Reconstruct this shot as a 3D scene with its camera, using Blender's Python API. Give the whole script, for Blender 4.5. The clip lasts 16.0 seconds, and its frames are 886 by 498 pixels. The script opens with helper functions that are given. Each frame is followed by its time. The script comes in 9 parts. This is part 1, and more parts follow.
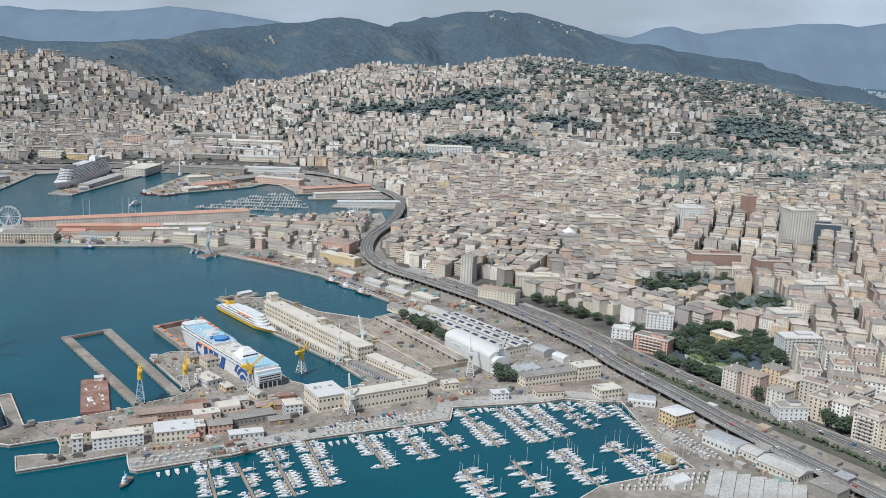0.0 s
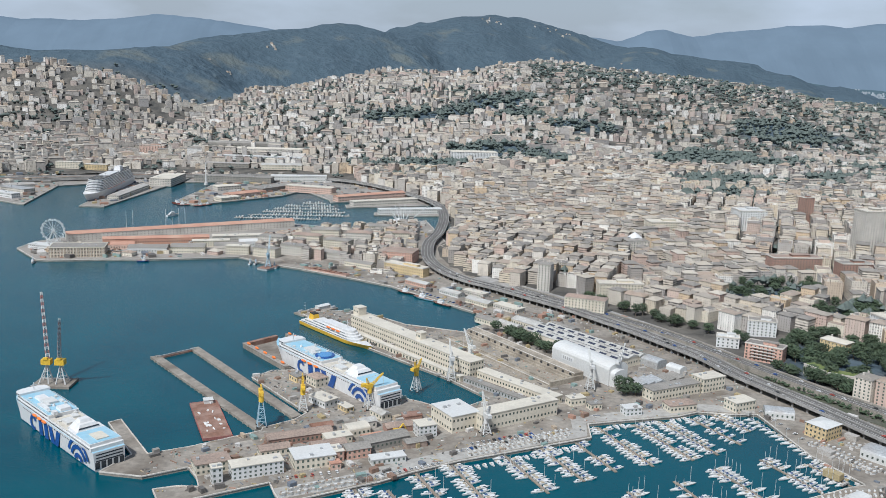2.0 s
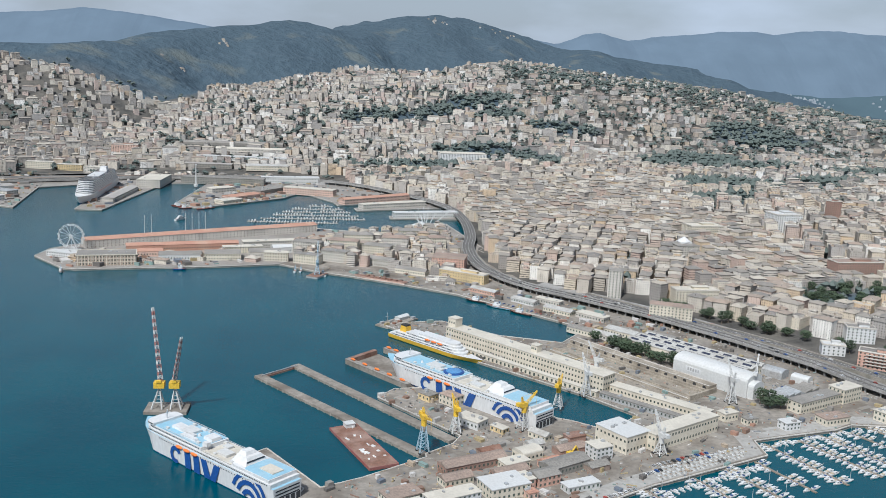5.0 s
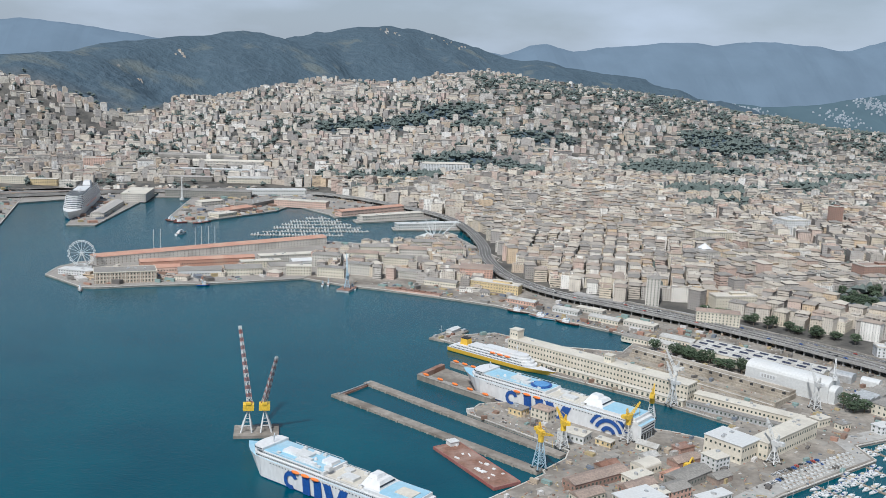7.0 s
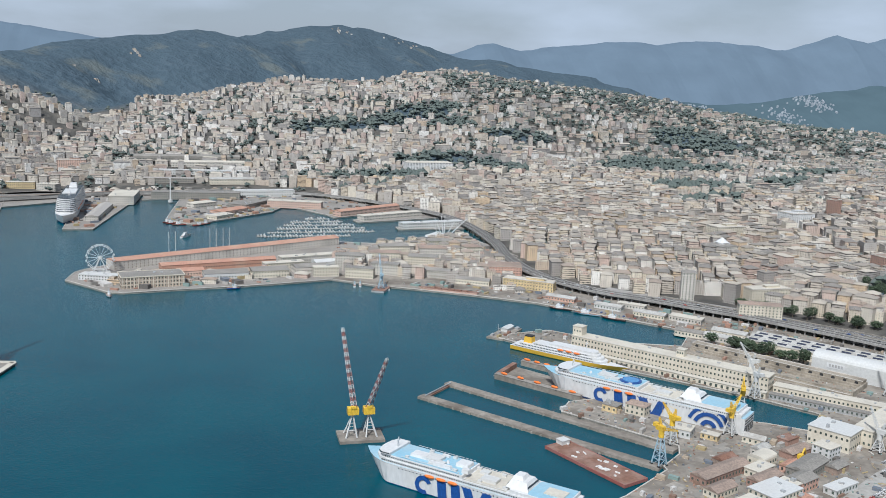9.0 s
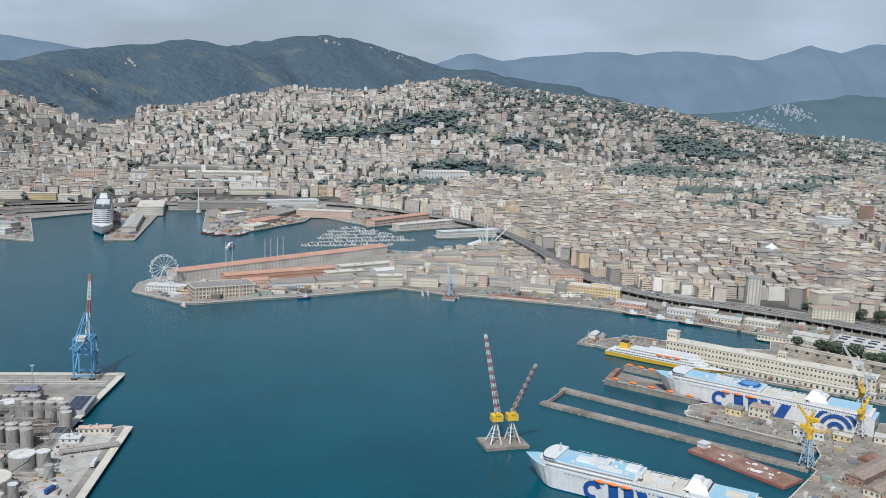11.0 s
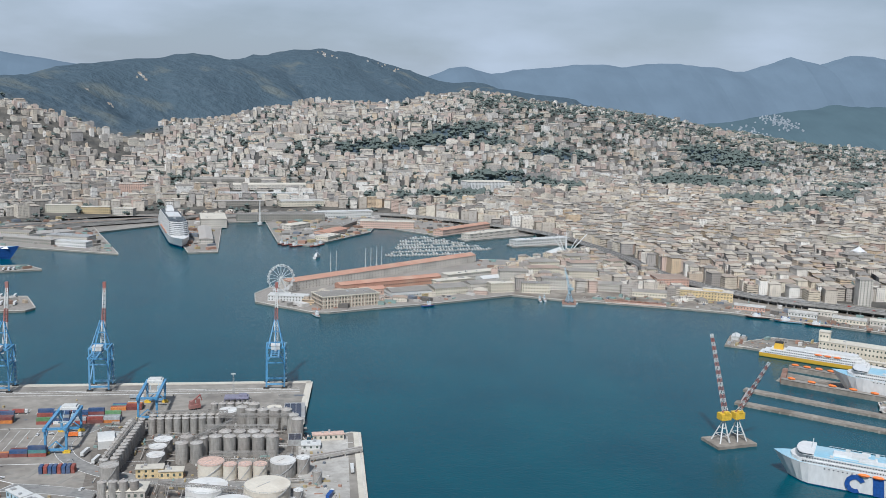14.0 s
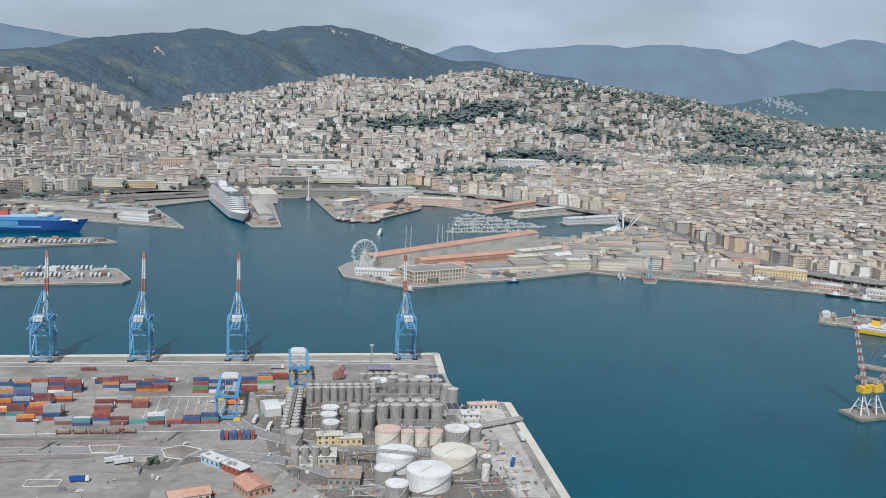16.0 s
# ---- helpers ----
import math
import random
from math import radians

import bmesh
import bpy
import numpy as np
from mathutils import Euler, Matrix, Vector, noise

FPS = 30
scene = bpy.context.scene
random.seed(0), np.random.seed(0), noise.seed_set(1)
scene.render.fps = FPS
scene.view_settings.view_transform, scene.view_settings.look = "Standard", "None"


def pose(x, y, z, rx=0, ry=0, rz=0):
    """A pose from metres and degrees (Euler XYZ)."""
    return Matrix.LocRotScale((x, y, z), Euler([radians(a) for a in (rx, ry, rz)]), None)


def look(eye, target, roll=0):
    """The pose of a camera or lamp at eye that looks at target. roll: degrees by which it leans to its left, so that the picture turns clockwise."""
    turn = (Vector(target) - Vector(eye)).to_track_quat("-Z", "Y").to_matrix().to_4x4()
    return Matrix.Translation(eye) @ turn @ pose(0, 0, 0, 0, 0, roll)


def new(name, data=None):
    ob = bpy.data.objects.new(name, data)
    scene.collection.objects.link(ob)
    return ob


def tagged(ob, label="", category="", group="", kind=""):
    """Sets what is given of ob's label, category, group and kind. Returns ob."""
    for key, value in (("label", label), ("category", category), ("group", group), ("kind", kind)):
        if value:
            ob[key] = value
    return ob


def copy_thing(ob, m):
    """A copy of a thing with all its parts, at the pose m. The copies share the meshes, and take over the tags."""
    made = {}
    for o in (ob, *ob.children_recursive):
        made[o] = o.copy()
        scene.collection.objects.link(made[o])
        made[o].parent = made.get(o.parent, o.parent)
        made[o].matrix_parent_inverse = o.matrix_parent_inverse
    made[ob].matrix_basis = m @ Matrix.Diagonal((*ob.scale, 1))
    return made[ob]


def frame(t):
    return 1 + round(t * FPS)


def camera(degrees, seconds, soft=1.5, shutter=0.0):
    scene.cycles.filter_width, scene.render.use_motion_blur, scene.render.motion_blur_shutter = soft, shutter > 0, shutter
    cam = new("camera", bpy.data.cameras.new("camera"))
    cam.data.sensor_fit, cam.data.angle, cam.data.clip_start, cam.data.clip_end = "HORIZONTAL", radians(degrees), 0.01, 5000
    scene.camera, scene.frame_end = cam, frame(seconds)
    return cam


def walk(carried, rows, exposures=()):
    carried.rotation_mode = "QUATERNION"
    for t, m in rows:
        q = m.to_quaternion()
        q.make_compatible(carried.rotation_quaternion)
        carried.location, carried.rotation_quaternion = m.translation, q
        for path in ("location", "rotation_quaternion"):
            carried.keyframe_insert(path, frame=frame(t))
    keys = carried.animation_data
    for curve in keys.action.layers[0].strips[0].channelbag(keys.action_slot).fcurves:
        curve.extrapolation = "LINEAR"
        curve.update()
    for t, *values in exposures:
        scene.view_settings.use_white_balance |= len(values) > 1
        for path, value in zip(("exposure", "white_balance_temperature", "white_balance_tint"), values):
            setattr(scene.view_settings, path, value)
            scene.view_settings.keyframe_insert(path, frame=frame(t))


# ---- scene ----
cam = camera(51.5, 16.0, soft=0.3)
PATH = [
    (0, (2.058, -2.719, 161.737), (2.03, -0.763, 161.321), 2.4),
    (0.5, (-15.101, 2.474, 159.991), (-15.11, 4.432, 159.581), 2.6),
    (1, (-32.08, 7.311, 159.292), (-32.074, 9.268, 158.882), 2.4),
    (1.5, (-49.563, 12.432, 157.982), (-49.554, 14.39, 157.575), 2.0),
    (2, (-66.624, 17.517, 156.895), (-66.603, 19.476, 156.493), 1.8),
    (2.5, (-83.708, 22.964, 156.128), (-83.669, 24.922, 155.72), 1.6),
    (3, (-101.112, 28.185, 155.712), (-101.048, 30.142, 155.307), 1.6),
    (3.5, (-118.918, 32.524, 154.842), (-118.825, 34.483, 154.448), 1.9),
    (4, (-136.559, 38.042, 153.932), (-136.426, 39.998, 153.535), 2.3),
    (6.5, (-219.875, 65.666, 146.99), (-219.557, 67.604, 146.614), 2.6),
    (7, (-236.948, 70.335, 145.84), (-236.595, 72.269, 145.477), 2.5),
    (7.5, (-253.732, 75.214, 144.743), (-253.346, 77.144, 144.385), 2.3),
    (8, (-270.531, 80.414, 143.51), (-270.098, 82.334, 143.152), 2.4),
    (10.5, (-353.02, 104.37, 137.473), (-352.475, 106.263, 137.124), 2.1),
    (11, (-370.349, 108.403, 136.661), (-369.784, 110.292, 136.328), 2.2),
    (11.5, (-386.341, 113.53, 134.788), (-385.765, 115.416, 134.455), 2.1),
    (12, (-403.303, 118.029, 133.862), (-402.709, 119.911, 133.534), 1.8),
    (12.5, (-420.071, 122.257, 132.806), (-419.469, 124.139, 132.497), 1.6),
    (13, (-436.85, 127.237, 131.87), (-436.23, 129.117, 131.588), 1.4),
    (13.5, (-453.283, 132.047, 130.128), (-452.658, 133.925, 129.842), 1.5),
    (14, (-469.386, 137.028, 128.88), (-468.751, 138.9, 128.579), 1.8),
    (14.5, (-485.637, 141.132, 127.636), (-484.995, 142.997, 127.305), 2.1),
    (15, (-501.778, 145.451, 126.254), (-501.13, 147.311, 125.908), 2.3),
    (15.5, (-517.25, 149.122, 125.273), (-516.603, 150.983, 124.929), 2.3),
    (16, (-534.07, 152.691, 125.046), (-533.406, 154.546, 124.702), 2.5),
]
walk(cam, [(t, look(eye, target, roll)) for t, eye, target, roll in PATH], exposures=[(0.0, -0.03, 5800, 9), (8.0, -0.05, 5780, 9), (10.5, -0.09, 5760, 9), (16.0, -0.10, 5750, 9)])

# The place is a model of a harbour city at half size: one unit stands for two metres.

# ---- light ----
SUN_EL, SUN_AZ = radians(52), radians(212)      # azimuth clockwise from +y
world = bpy.data.worlds.new("sky")
scene.world = world
world.use_nodes = True
wn, wl = world.node_tree.nodes, world.node_tree.links
wn.clear()
sky = wn.new("ShaderNodeTexSky")
sky.sky_type = "NISHITA"
sky.sun_disc = False
sky.sun_elevation, sky.sun_rotation = SUN_EL, SUN_AZ
sky.air_density, sky.dust_density, sky.ozone_density = 1.2, 2.5, 1.5
wtc = wn.new("ShaderNodeTexCoord")
wmap = wn.new("ShaderNodeMapping")
wmap.inputs["Scale"].default_value = (1.6, 1.6, 5.0)
wnoise = wn.new("ShaderNodeTexNoise")
wnoise.inputs["Scale"].default_value, wnoise.inputs["Detail"].default_value = 2.4, 7.0
wramp = wn.new("ShaderNodeValToRGB")
wramp.color_ramp.elements[0].position, wramp.color_ramp.elements[1].position = 0.43, 0.66
wramp.color_ramp.elements[0].color, wramp.color_ramp.elements[1].color = (0.60, 0.60, 0.60, 1), (1, 1, 1, 1)
wmix = wn.new("ShaderNodeMix")
wmix.data_type = "RGBA"
wmix.inputs["B"].default_value = (8.3, 9.2, 10.2, 1)
wsep = wn.new("ShaderNodeSeparateXYZ")                # haze thins towards the zenith
wthin = wn.new("ShaderNodeMapRange")
wthin.inputs["From Min"].default_value, wthin.inputs["From Max"].default_value = 0.05, 0.7
wthin.inputs["To Min"].default_value, wthin.inputs["To Max"].default_value = 1.0, 0.3
wmul = wn.new("ShaderNodeMath")
wmul.operation = "MULTIPLY"
wbg = wn.new("ShaderNodeBackground")
wbg.inputs["Strength"].default_value = 0.068
wout = wn.new("ShaderNodeOutputWorld")
wl.new(wtc.outputs["Generated"], wmap.inputs["Vector"])
wl.new(wmap.outputs["Vector"], wnoise.inputs["Vector"])
wl.new(wnoise.outputs["Fac"], wramp.inputs["Fac"])
wl.new(wtc.outputs["Generated"], wsep.inputs[0])
wl.new(wsep.outputs["Z"], wthin.inputs["Value"])
wl.new(wramp.outputs["Color"], wmul.inputs[0])
wl.new(wthin.outputs["Result"], wmul.inputs[1])
wl.new(wmul.outputs[0], wmix.inputs["Factor"])
wl.new(sky.outputs["Color"], wmix.inputs["A"])
wl.new(wmix.outputs["Result"], wbg.inputs["Color"])
wl.new(wbg.outputs["Background"], wout.inputs["Surface"])
sun = new("sun", bpy.data.lights.new("sun", "SUN"))
sun.data.energy, sun.data.angle, sun.data.color = 4.6, radians(3), (1.0, 0.95, 0.87)
_s = Vector((math.sin(SUN_AZ) * math.cos(SUN_EL), math.cos(SUN_AZ) * math.cos(SUN_EL), math.sin(SUN_EL)))
sun.matrix_world = look(_s * 900, (0, 0, 0))


# ---- materials ----
def node_mat(name):
    m = bpy.data.materials.new(name)
    m.use_nodes = True
    return m, m.node_tree.nodes, m.node_tree.links, m.node_tree.nodes["Principled BSDF"]


def mixer(n, l, a, b, fac, mode="MIX"):
    x = n.new("ShaderNodeMix")
    x.data_type, x.blend_type = "RGBA", mode
    for key, v in (("A", a), ("B", b)):
        if isinstance(v, tuple):
            x.inputs[key].default_value = (*v, 1) if len(v) == 3 else v
        else:
            l.new(v, x.inputs[key])
    if isinstance(fac, (int, float)):
        x.inputs["Factor"].default_value = fac
    else:
        l.new(fac, x.inputs["Factor"])
    return x.outputs["Result"]


def noise_fac(n, l, scale, detail=4.0, lo=0.35, hi=0.65, coord="pos", stretch=(1, 1, 1)):
    if coord == "pos":
        src = n.new("ShaderNodeNewGeometry").outputs["Position"]
    else:
        src = n.new("ShaderNodeTexCoord").outputs["Object"]
    mp = n.new("ShaderNodeMapping")
    mp.inputs["Scale"].default_value = stretch
    l.new(src, mp.inputs["Vector"])
    t = n.new("ShaderNodeTexNoise")
    t.inputs["Scale"].default_value, t.inputs["Detail"].default_value = scale, detail
    l.new(mp.outputs["Vector"], t.inputs["Vector"])
    r = n.new("ShaderNodeMapRange")
    r.inputs["From Min"].default_value, r.inputs["From Max"].default_value = lo, hi
    l.new(t.outputs["Fac"], r.inputs["Value"])
    return r.outputs["Result"]


def add_bump(n, l, p, height, strength, dist):
    b = n.new("ShaderNodeBump")
    b.inputs["Strength"].default_value, b.inputs["Distance"].default_value = strength, dist
    l.new(height, b.inputs["Height"])
    l.new(b.outputs["Normal"], p.inputs["Normal"])


def surface(name, base, rough=0.8, metal=0.0, dirt=(0.1, 0.09, 0.08), amount=0.35, big=0.08, small=1.2, bump=0.25, spread=0.0, coord="pos", stretch=(1, 1, 1), grain=1.0):
    """A worn plain surface: broad stains, fine grain, a slight change from piece to piece."""
    m, n, l, p = node_mat(name)
    f1 = noise_fac(n, l, big, 5, 0.42, 0.72, coord, stretch)
    f2 = noise_fac(n, l, small, 6, 0.3, 0.7, coord, stretch)
    lo = tuple(c * (1 - 0.28 * grain) for c in base)
    hi = tuple(min(1, c * (1 + 0.18 * grain)) for c in base)
    col = mixer(n, l, lo, hi, f2)
    mm = n.new("ShaderNodeMath")
    mm.operation = "MULTIPLY"
    mm.inputs[1].default_value = amount
    l.new(f1, mm.inputs[0])
    col = mixer(n, l, col, dirt, mm.outputs[0])
    if spread:
        oi = n.new("ShaderNodeObjectInfo")
        hs = n.new("ShaderNodeHueSaturation")
        r = n.new("ShaderNodeMapRange")
        r.inputs["To Min"].default_value, r.inputs["To Max"].default_value = 1 - spread, 1 + spread
        l.new(oi.outputs["Random"], r.inputs["Value"])
        l.new(r.outputs["Result"], hs.inputs["Value"])
        l.new(col, hs.inputs["Color"])
        col = hs.outputs["Color"]
    l.new(col, p.inputs["Base Color"])
    p.inputs["Roughness"].default_value, p.inputs["Metallic"].default_value = rough, metal
    if bump:
        add_bump(n, l, p, f2, bump, 0.06)
    return m


def palette(n, l, stops, per="island"):
    src = n.new("ShaderNodeNewGeometry").outputs["Random Per Island"] if per == "island" else n.new("ShaderNodeObjectInfo").outputs["Random"]
    r = n.new("ShaderNodeValToRGB")
    r.color_ramp.interpolation = "CONSTANT"
    e = r.color_ramp.elements
    while len(e) < len(stops):
        e.new(0.5)
    for i, c in enumerate(stops):
        e[i].position, e[i].color = i / len(stops), (*c, 1)
    l.new(src, r.inputs["Fac"])
    return r.outputs["Color"]


PLASTER = [(0.60, 0.52, 0.41), (0.68, 0.62, 0.52), (0.53, 0.43, 0.33), (0.45, 0.41, 0.36), (0.76, 0.72, 0.65), (0.56, 0.44, 0.37), (0.38, 0.355, 0.33), (0.60, 0.52, 0.40), (0.78, 0.75, 0.69), (0.50, 0.445, 0.375), (0.32, 0.295, 0.27),
           (0.60, 0.54, 0.46), (0.62, 0.58, 0.52), (0.60, 0.46, 0.31), (0.66, 0.60, 0.49), (0.56, 0.42, 0.35), (0.64, 0.58, 0.49), (0.44, 0.405, 0.365)]


def math_node(n, l, op, a, b=None):
    x = n.new("ShaderNodeMath")
    x.operation = op
    for i, v in enumerate((a, b)):
        if v is None:
            continue
        if isinstance(v, (int, float)):
            x.inputs[i].default_value = v
        else:
            l.new(v, x.inputs[i])
    return x.outputs[0]


def facade(name, per, windows, haze_grey=0.0, pane=(0.05, 0.043, 0.036)):
    """Stained plaster in the town's creams, ochres and greys, greyed where distance haze is painted in; on far houses
    with rows of shuttered windows by the wall's own metres.
    """
    m, n, l, p = node_mat(name)
    tones = []
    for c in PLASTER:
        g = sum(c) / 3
        tones.append((c[0] + (g - c[0]) * haze_grey, c[1] + (g - c[1]) * haze_grey, c[2] + (g * 1.03 - c[2]) * haze_grey))
    col = palette(n, l, tones, per)
    st = noise_fac(n, l, 0.35, 6, 0.45, 0.75, "pos", (1, 1, 0.35))
    col = mixer(n, l, col, (0.27, 0.24, 0.21), math_node(n, l, "MULTIPLY", st, 0.45))
    if windows:
        uv = n.new("ShaderNodeUVMap")
        sep = n.new("ShaderNodeSeparateXYZ")
        l.new(uv.outputs["UV"], sep.inputs[0])
        isl = n.new("ShaderNodeNewGeometry").outputs["Random Per Island"]
        r1 = math_node(n, l, "FRACT", math_node(n, l, "MULTIPLY", isl, 37.7))      # how wide this house's windows are
        r2 = math_node(n, l, "FRACT", math_node(n, l, "MULTIPLY", isl, 91.3))      # whether it has long balconies
        fx, fy = math_node(n, l, "FRACT", sep.outputs["X"]), math_node(n, l, "FRACT", sep.outputs["Y"])
        dx = math_node(n, l, "ABSOLUTE", math_node(n, l, "SUBTRACT", fx, 0.5))
        dy = math_node(n, l, "ABSOLUTE", math_node(n, l, "SUBTRACT", fy, 0.5))
        wide = math_node(n, l, "ADD", math_node(n, l, "MULTIPLY", r1, 0.16), 0.12)
        wide = math_node(n, l, "ADD", wide, math_node(n, l, "GREATER_THAN", r2, 0.82))
        inx = math_node(n, l, "LESS_THAN", dx, wide)
        iny = math_node(n, l, "LESS_THAN", dy, math_node(n, l, "ADD", math_node(n, l, "MULTIPLY", r1, 0.1), 0.2))
        cell = n.new("ShaderNodeCombineXYZ")
        l.new(math_node(n, l, "FLOOR", sep.outputs["X"]), cell.inputs[0])
        l.new(math_node(n, l, "FLOOR", sep.outputs["Y"]), cell.inputs[1])
        l.new(math_node(n, l, "MULTIPLY", isl, 600.0), cell.inputs[2])
        wn_ = n.new("ShaderNodeTexWhiteNoise")
        l.new(cell.outputs[0], wn_.inputs["Vector"])
        shut = math_node(n, l, "ADD", math_node(n, l, "MULTIPLY", wn_.outputs["Value"], 0.7), 0.3)
        out = math_node(n, l, "MULTIPLY", math_node(n, l, "MULTIPLY", inx, iny), shut)
        col = mixer(n, l, col, pane, out)
        edge = math_node(n, l, "GREATER_THAN", dy, 0.45)                           # the string courses between storeys
        col = mixer(n, l, col, (0.33, 0.29, 0.24), math_node(n, l, "MULTIPLY", edge, 0.5))
    l.new(col, p.inputs["Base Color"])
    p.inputs["Roughness"].default_value = 0.85
    return m


def roofing(name, stops, per):
    m, n, l, p = node_mat(name)
    col = palette(n, l, stops, per)
    f = noise_fac(n, l, 0.9, 6, 0.3, 0.75)
    col = mixer(n, l, col, (0.16, 0.15, 0.14), 0.35)
    mm = n.new("ShaderNodeMath")
    mm.operation = "MULTIPLY"
    mm.inputs[1].default_value = 0.3
    l.new(f, mm.inputs[0])
    col = mixer(n, l, col, (0.46, 0.41, 0.34), mm.outputs[0])
    l.new(col, p.inputs["Base Color"])
    p.inputs["Roughness"].default_value = 0.8
    add_bump(n, l, p, f, 0.3, 0.1)
    return m


ROOFS = [(0.29, 0.255, 0.21), (0.39, 0.335, 0.265), (0.155, 0.145, 0.13), (0.34, 0.245, 0.175), (0.46, 0.405, 0.32), (0.22, 0.2, 0.17), (0.54, 0.485, 0.395), (0.30, 0.23, 0.175), (0.185, 0.17, 0.15)]
M = {}
M["wall_far"] = facade("far_plaster", "island", True)
# Hill fronts imitate distance haze: greyed plaster tones and lightened panes.
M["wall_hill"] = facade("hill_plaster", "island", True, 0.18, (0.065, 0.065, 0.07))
M["wall_near"] = facade("near_plaster", "object", False)
M["roof_far"] = roofing("far_roofs", [tuple(min(0.62, 1.04 * k + 0.01) for k in c) for c in ROOFS], "island")
M["roof_near"] = roofing("near_roofs", ROOFS, "object")
M["stone_trim"] = surface("pale_stone", (0.58, 0.54, 0.48), 0.8, amount=0.4, small=2)
M["shutter"] = surface("green_shutter", (0.07, 0.09, 0.075), 0.6, amount=0.2, small=3, spread=0.3)
M["concrete"] = surface("quay_concrete", (0.285, 0.262, 0.232), 0.9, dirt=(0.17, 0.15, 0.13), amount=0.6, big=0.03, small=0.7)
M["apron"] = surface("pale_apron", (0.36, 0.345, 0.315), 0.9, dirt=(0.22, 0.2, 0.175), amount=0.6, big=0.06, small=0.5, bump=0.1, grain=0.7)
M["dock_stone"] = surface("tan_dock_stone", (0.37, 0.325, 0.26), 0.9, dirt=(0.15, 0.125, 0.095), amount=0.85, big=0.1, small=0.9, bump=0.4)
M["tan_brick"] = surface("tan_brick", (0.40, 0.325, 0.26), 0.85, dirt=(0.25, 0.2, 0.16), amount=0.4, small=1.5)
M["dock_floor"] = surface("sandy_dock_floor", (0.31, 0.272, 0.22), 0.95, dirt=(0.2, 0.17, 0.13), amount=0.7, big=0.08, small=0.7, bump=0.3)
M["quay_old"] = surface("old_quay", (0.27, 0.242, 0.205), 0.9, dirt=(0.10, 0.08, 0.06), amount=0.85, big=0.06, small=0.45)
M["terminal"] = surface("terminal_paving", (0.285, 0.26, 0.225), 0.9, dirt=(0.135, 0.12, 0.105), amount=0.9, big=0.045, small=0.3, bump=0.08, grain=0.75)
M["stone_wall"] = surface("quay_stone", (0.30, 0.27, 0.23), 0.9, dirt=(0.07, 0.08, 0.06), amount=0.6, big=0.2, small=1.5, bump=0.6)
M["asphalt"] = surface("road_asphalt", (0.118, 0.112, 0.104), 0.9, dirt=(0.19, 0.175, 0.155), amount=0.4, big=0.06, small=1.5)
M["deck_concrete"] = surface("viaduct_concrete", (0.33, 0.32, 0.30), 0.9, amount=0.5, big=0.1, small=1)
M["white_paint"] = surface("white_ship_paint", (0.63, 0.63, 0.62), 0.35, dirt=(0.55, 0.48, 0.4), amount=0.22, big=0.12, small=0.8, bump=0.05, stretch=(1, 1, 0.4), grain=0.35)
M["white_metal"] = surface("white_sheet", (0.56, 0.56, 0.54), 0.5, dirt=(0.5, 0.47, 0.42), amount=0.35, big=0.1, small=1.0, bump=0.1, grain=0.35)
M["grey_metal"] = surface("grey_sheet", (0.42, 0.43, 0.43), 0.5, 0.2, dirt=(0.3, 0.24, 0.19), amount=0.45, big=0.1, small=1.0)
M["dark_glass"] = surface("dark_glass", (0.03, 0.04, 0.05), 0.12, amount=0.1, bump=0.02)
M["ship_blue"] = surface("deep_blue_paint", (0.018, 0.075, 0.27), 0.4, amount=0.1, bump=0.05)
M["deck_blue"] = surface("pale_blue_deck", (0.27, 0.47, 0.58), 0.6, dirt=(0.5, 0.5, 0.48), amount=0.35, big=0.12, small=0.9, grain=0.35)
M["canopy_blue"] = surface("mid_blue_canopy", (0.10, 0.27, 0.52), 0.5, amount=0.2, bump=0.05)
M["ship_yellow"] = surface("yellow_hull_paint", (0.66, 0.40, 0.04), 0.4, amount=0.15, bump=0.05, grain=0.35)
M["orange"] = surface("orange_lifeboat", (0.80, 0.20, 0.04), 0.45, amount=0.15, small=3, bump=0.05)
M["rust"] = surface("rusty_steel", (0.21, 0.11, 0.075), 0.85, dirt=(0.4, 0.3, 0.25), amount=0.5, big=0.15, small=1)
M["red_hull"] = surface("red_hull_paint", (0.42, 0.07, 0.05), 0.55, amount=0.3, small=1)
M["cream"] = surface("cream_plaster", (0.62, 0.565, 0.46), 0.85, dirt=(0.4, 0.34, 0.25), amount=0.4, big=0.12, small=1, grain=0.35)
M["cream_roof"] = surface("cream_flat_roof", (0.55, 0.51, 0.43), 0.9, dirt=(0.36, 0.33, 0.28), amount=0.5, big=0.1, small=0.9, grain=0.35)
M["yellow_wall"] = surface("yellow_plaster", (0.62, 0.48, 0.27), 0.85, amount=0.25, small=1)
M["pink_wall"] = surface("pink_plaster", (0.58, 0.36, 0.28), 0.85, amount=0.3, small=1)
M["brick_wall"] = surface("brown_brick", (0.36, 0.225, 0.175), 0.85, amount=0.3, small=2)
M["tile_red"] = surface("terracotta_roof", (0.44, 0.24, 0.17), 0.8, dirt=(0.5, 0.38, 0.28), amount=0.4, big=0.1, small=1.3)
M["tile_brown"] = surface("brown_roof", (0.33, 0.25, 0.20), 0.85, amount=0.4, small=1.2)
M["slate"] = surface("slate_roof", (0.235, 0.22, 0.195), 0.75, dirt=(0.38, 0.35, 0.31), amount=0.4, small=1.2)
M["crane_yellow"] = surface("crane_yellow", (0.76, 0.49, 0.04), 0.5, amount=0.25, small=2)
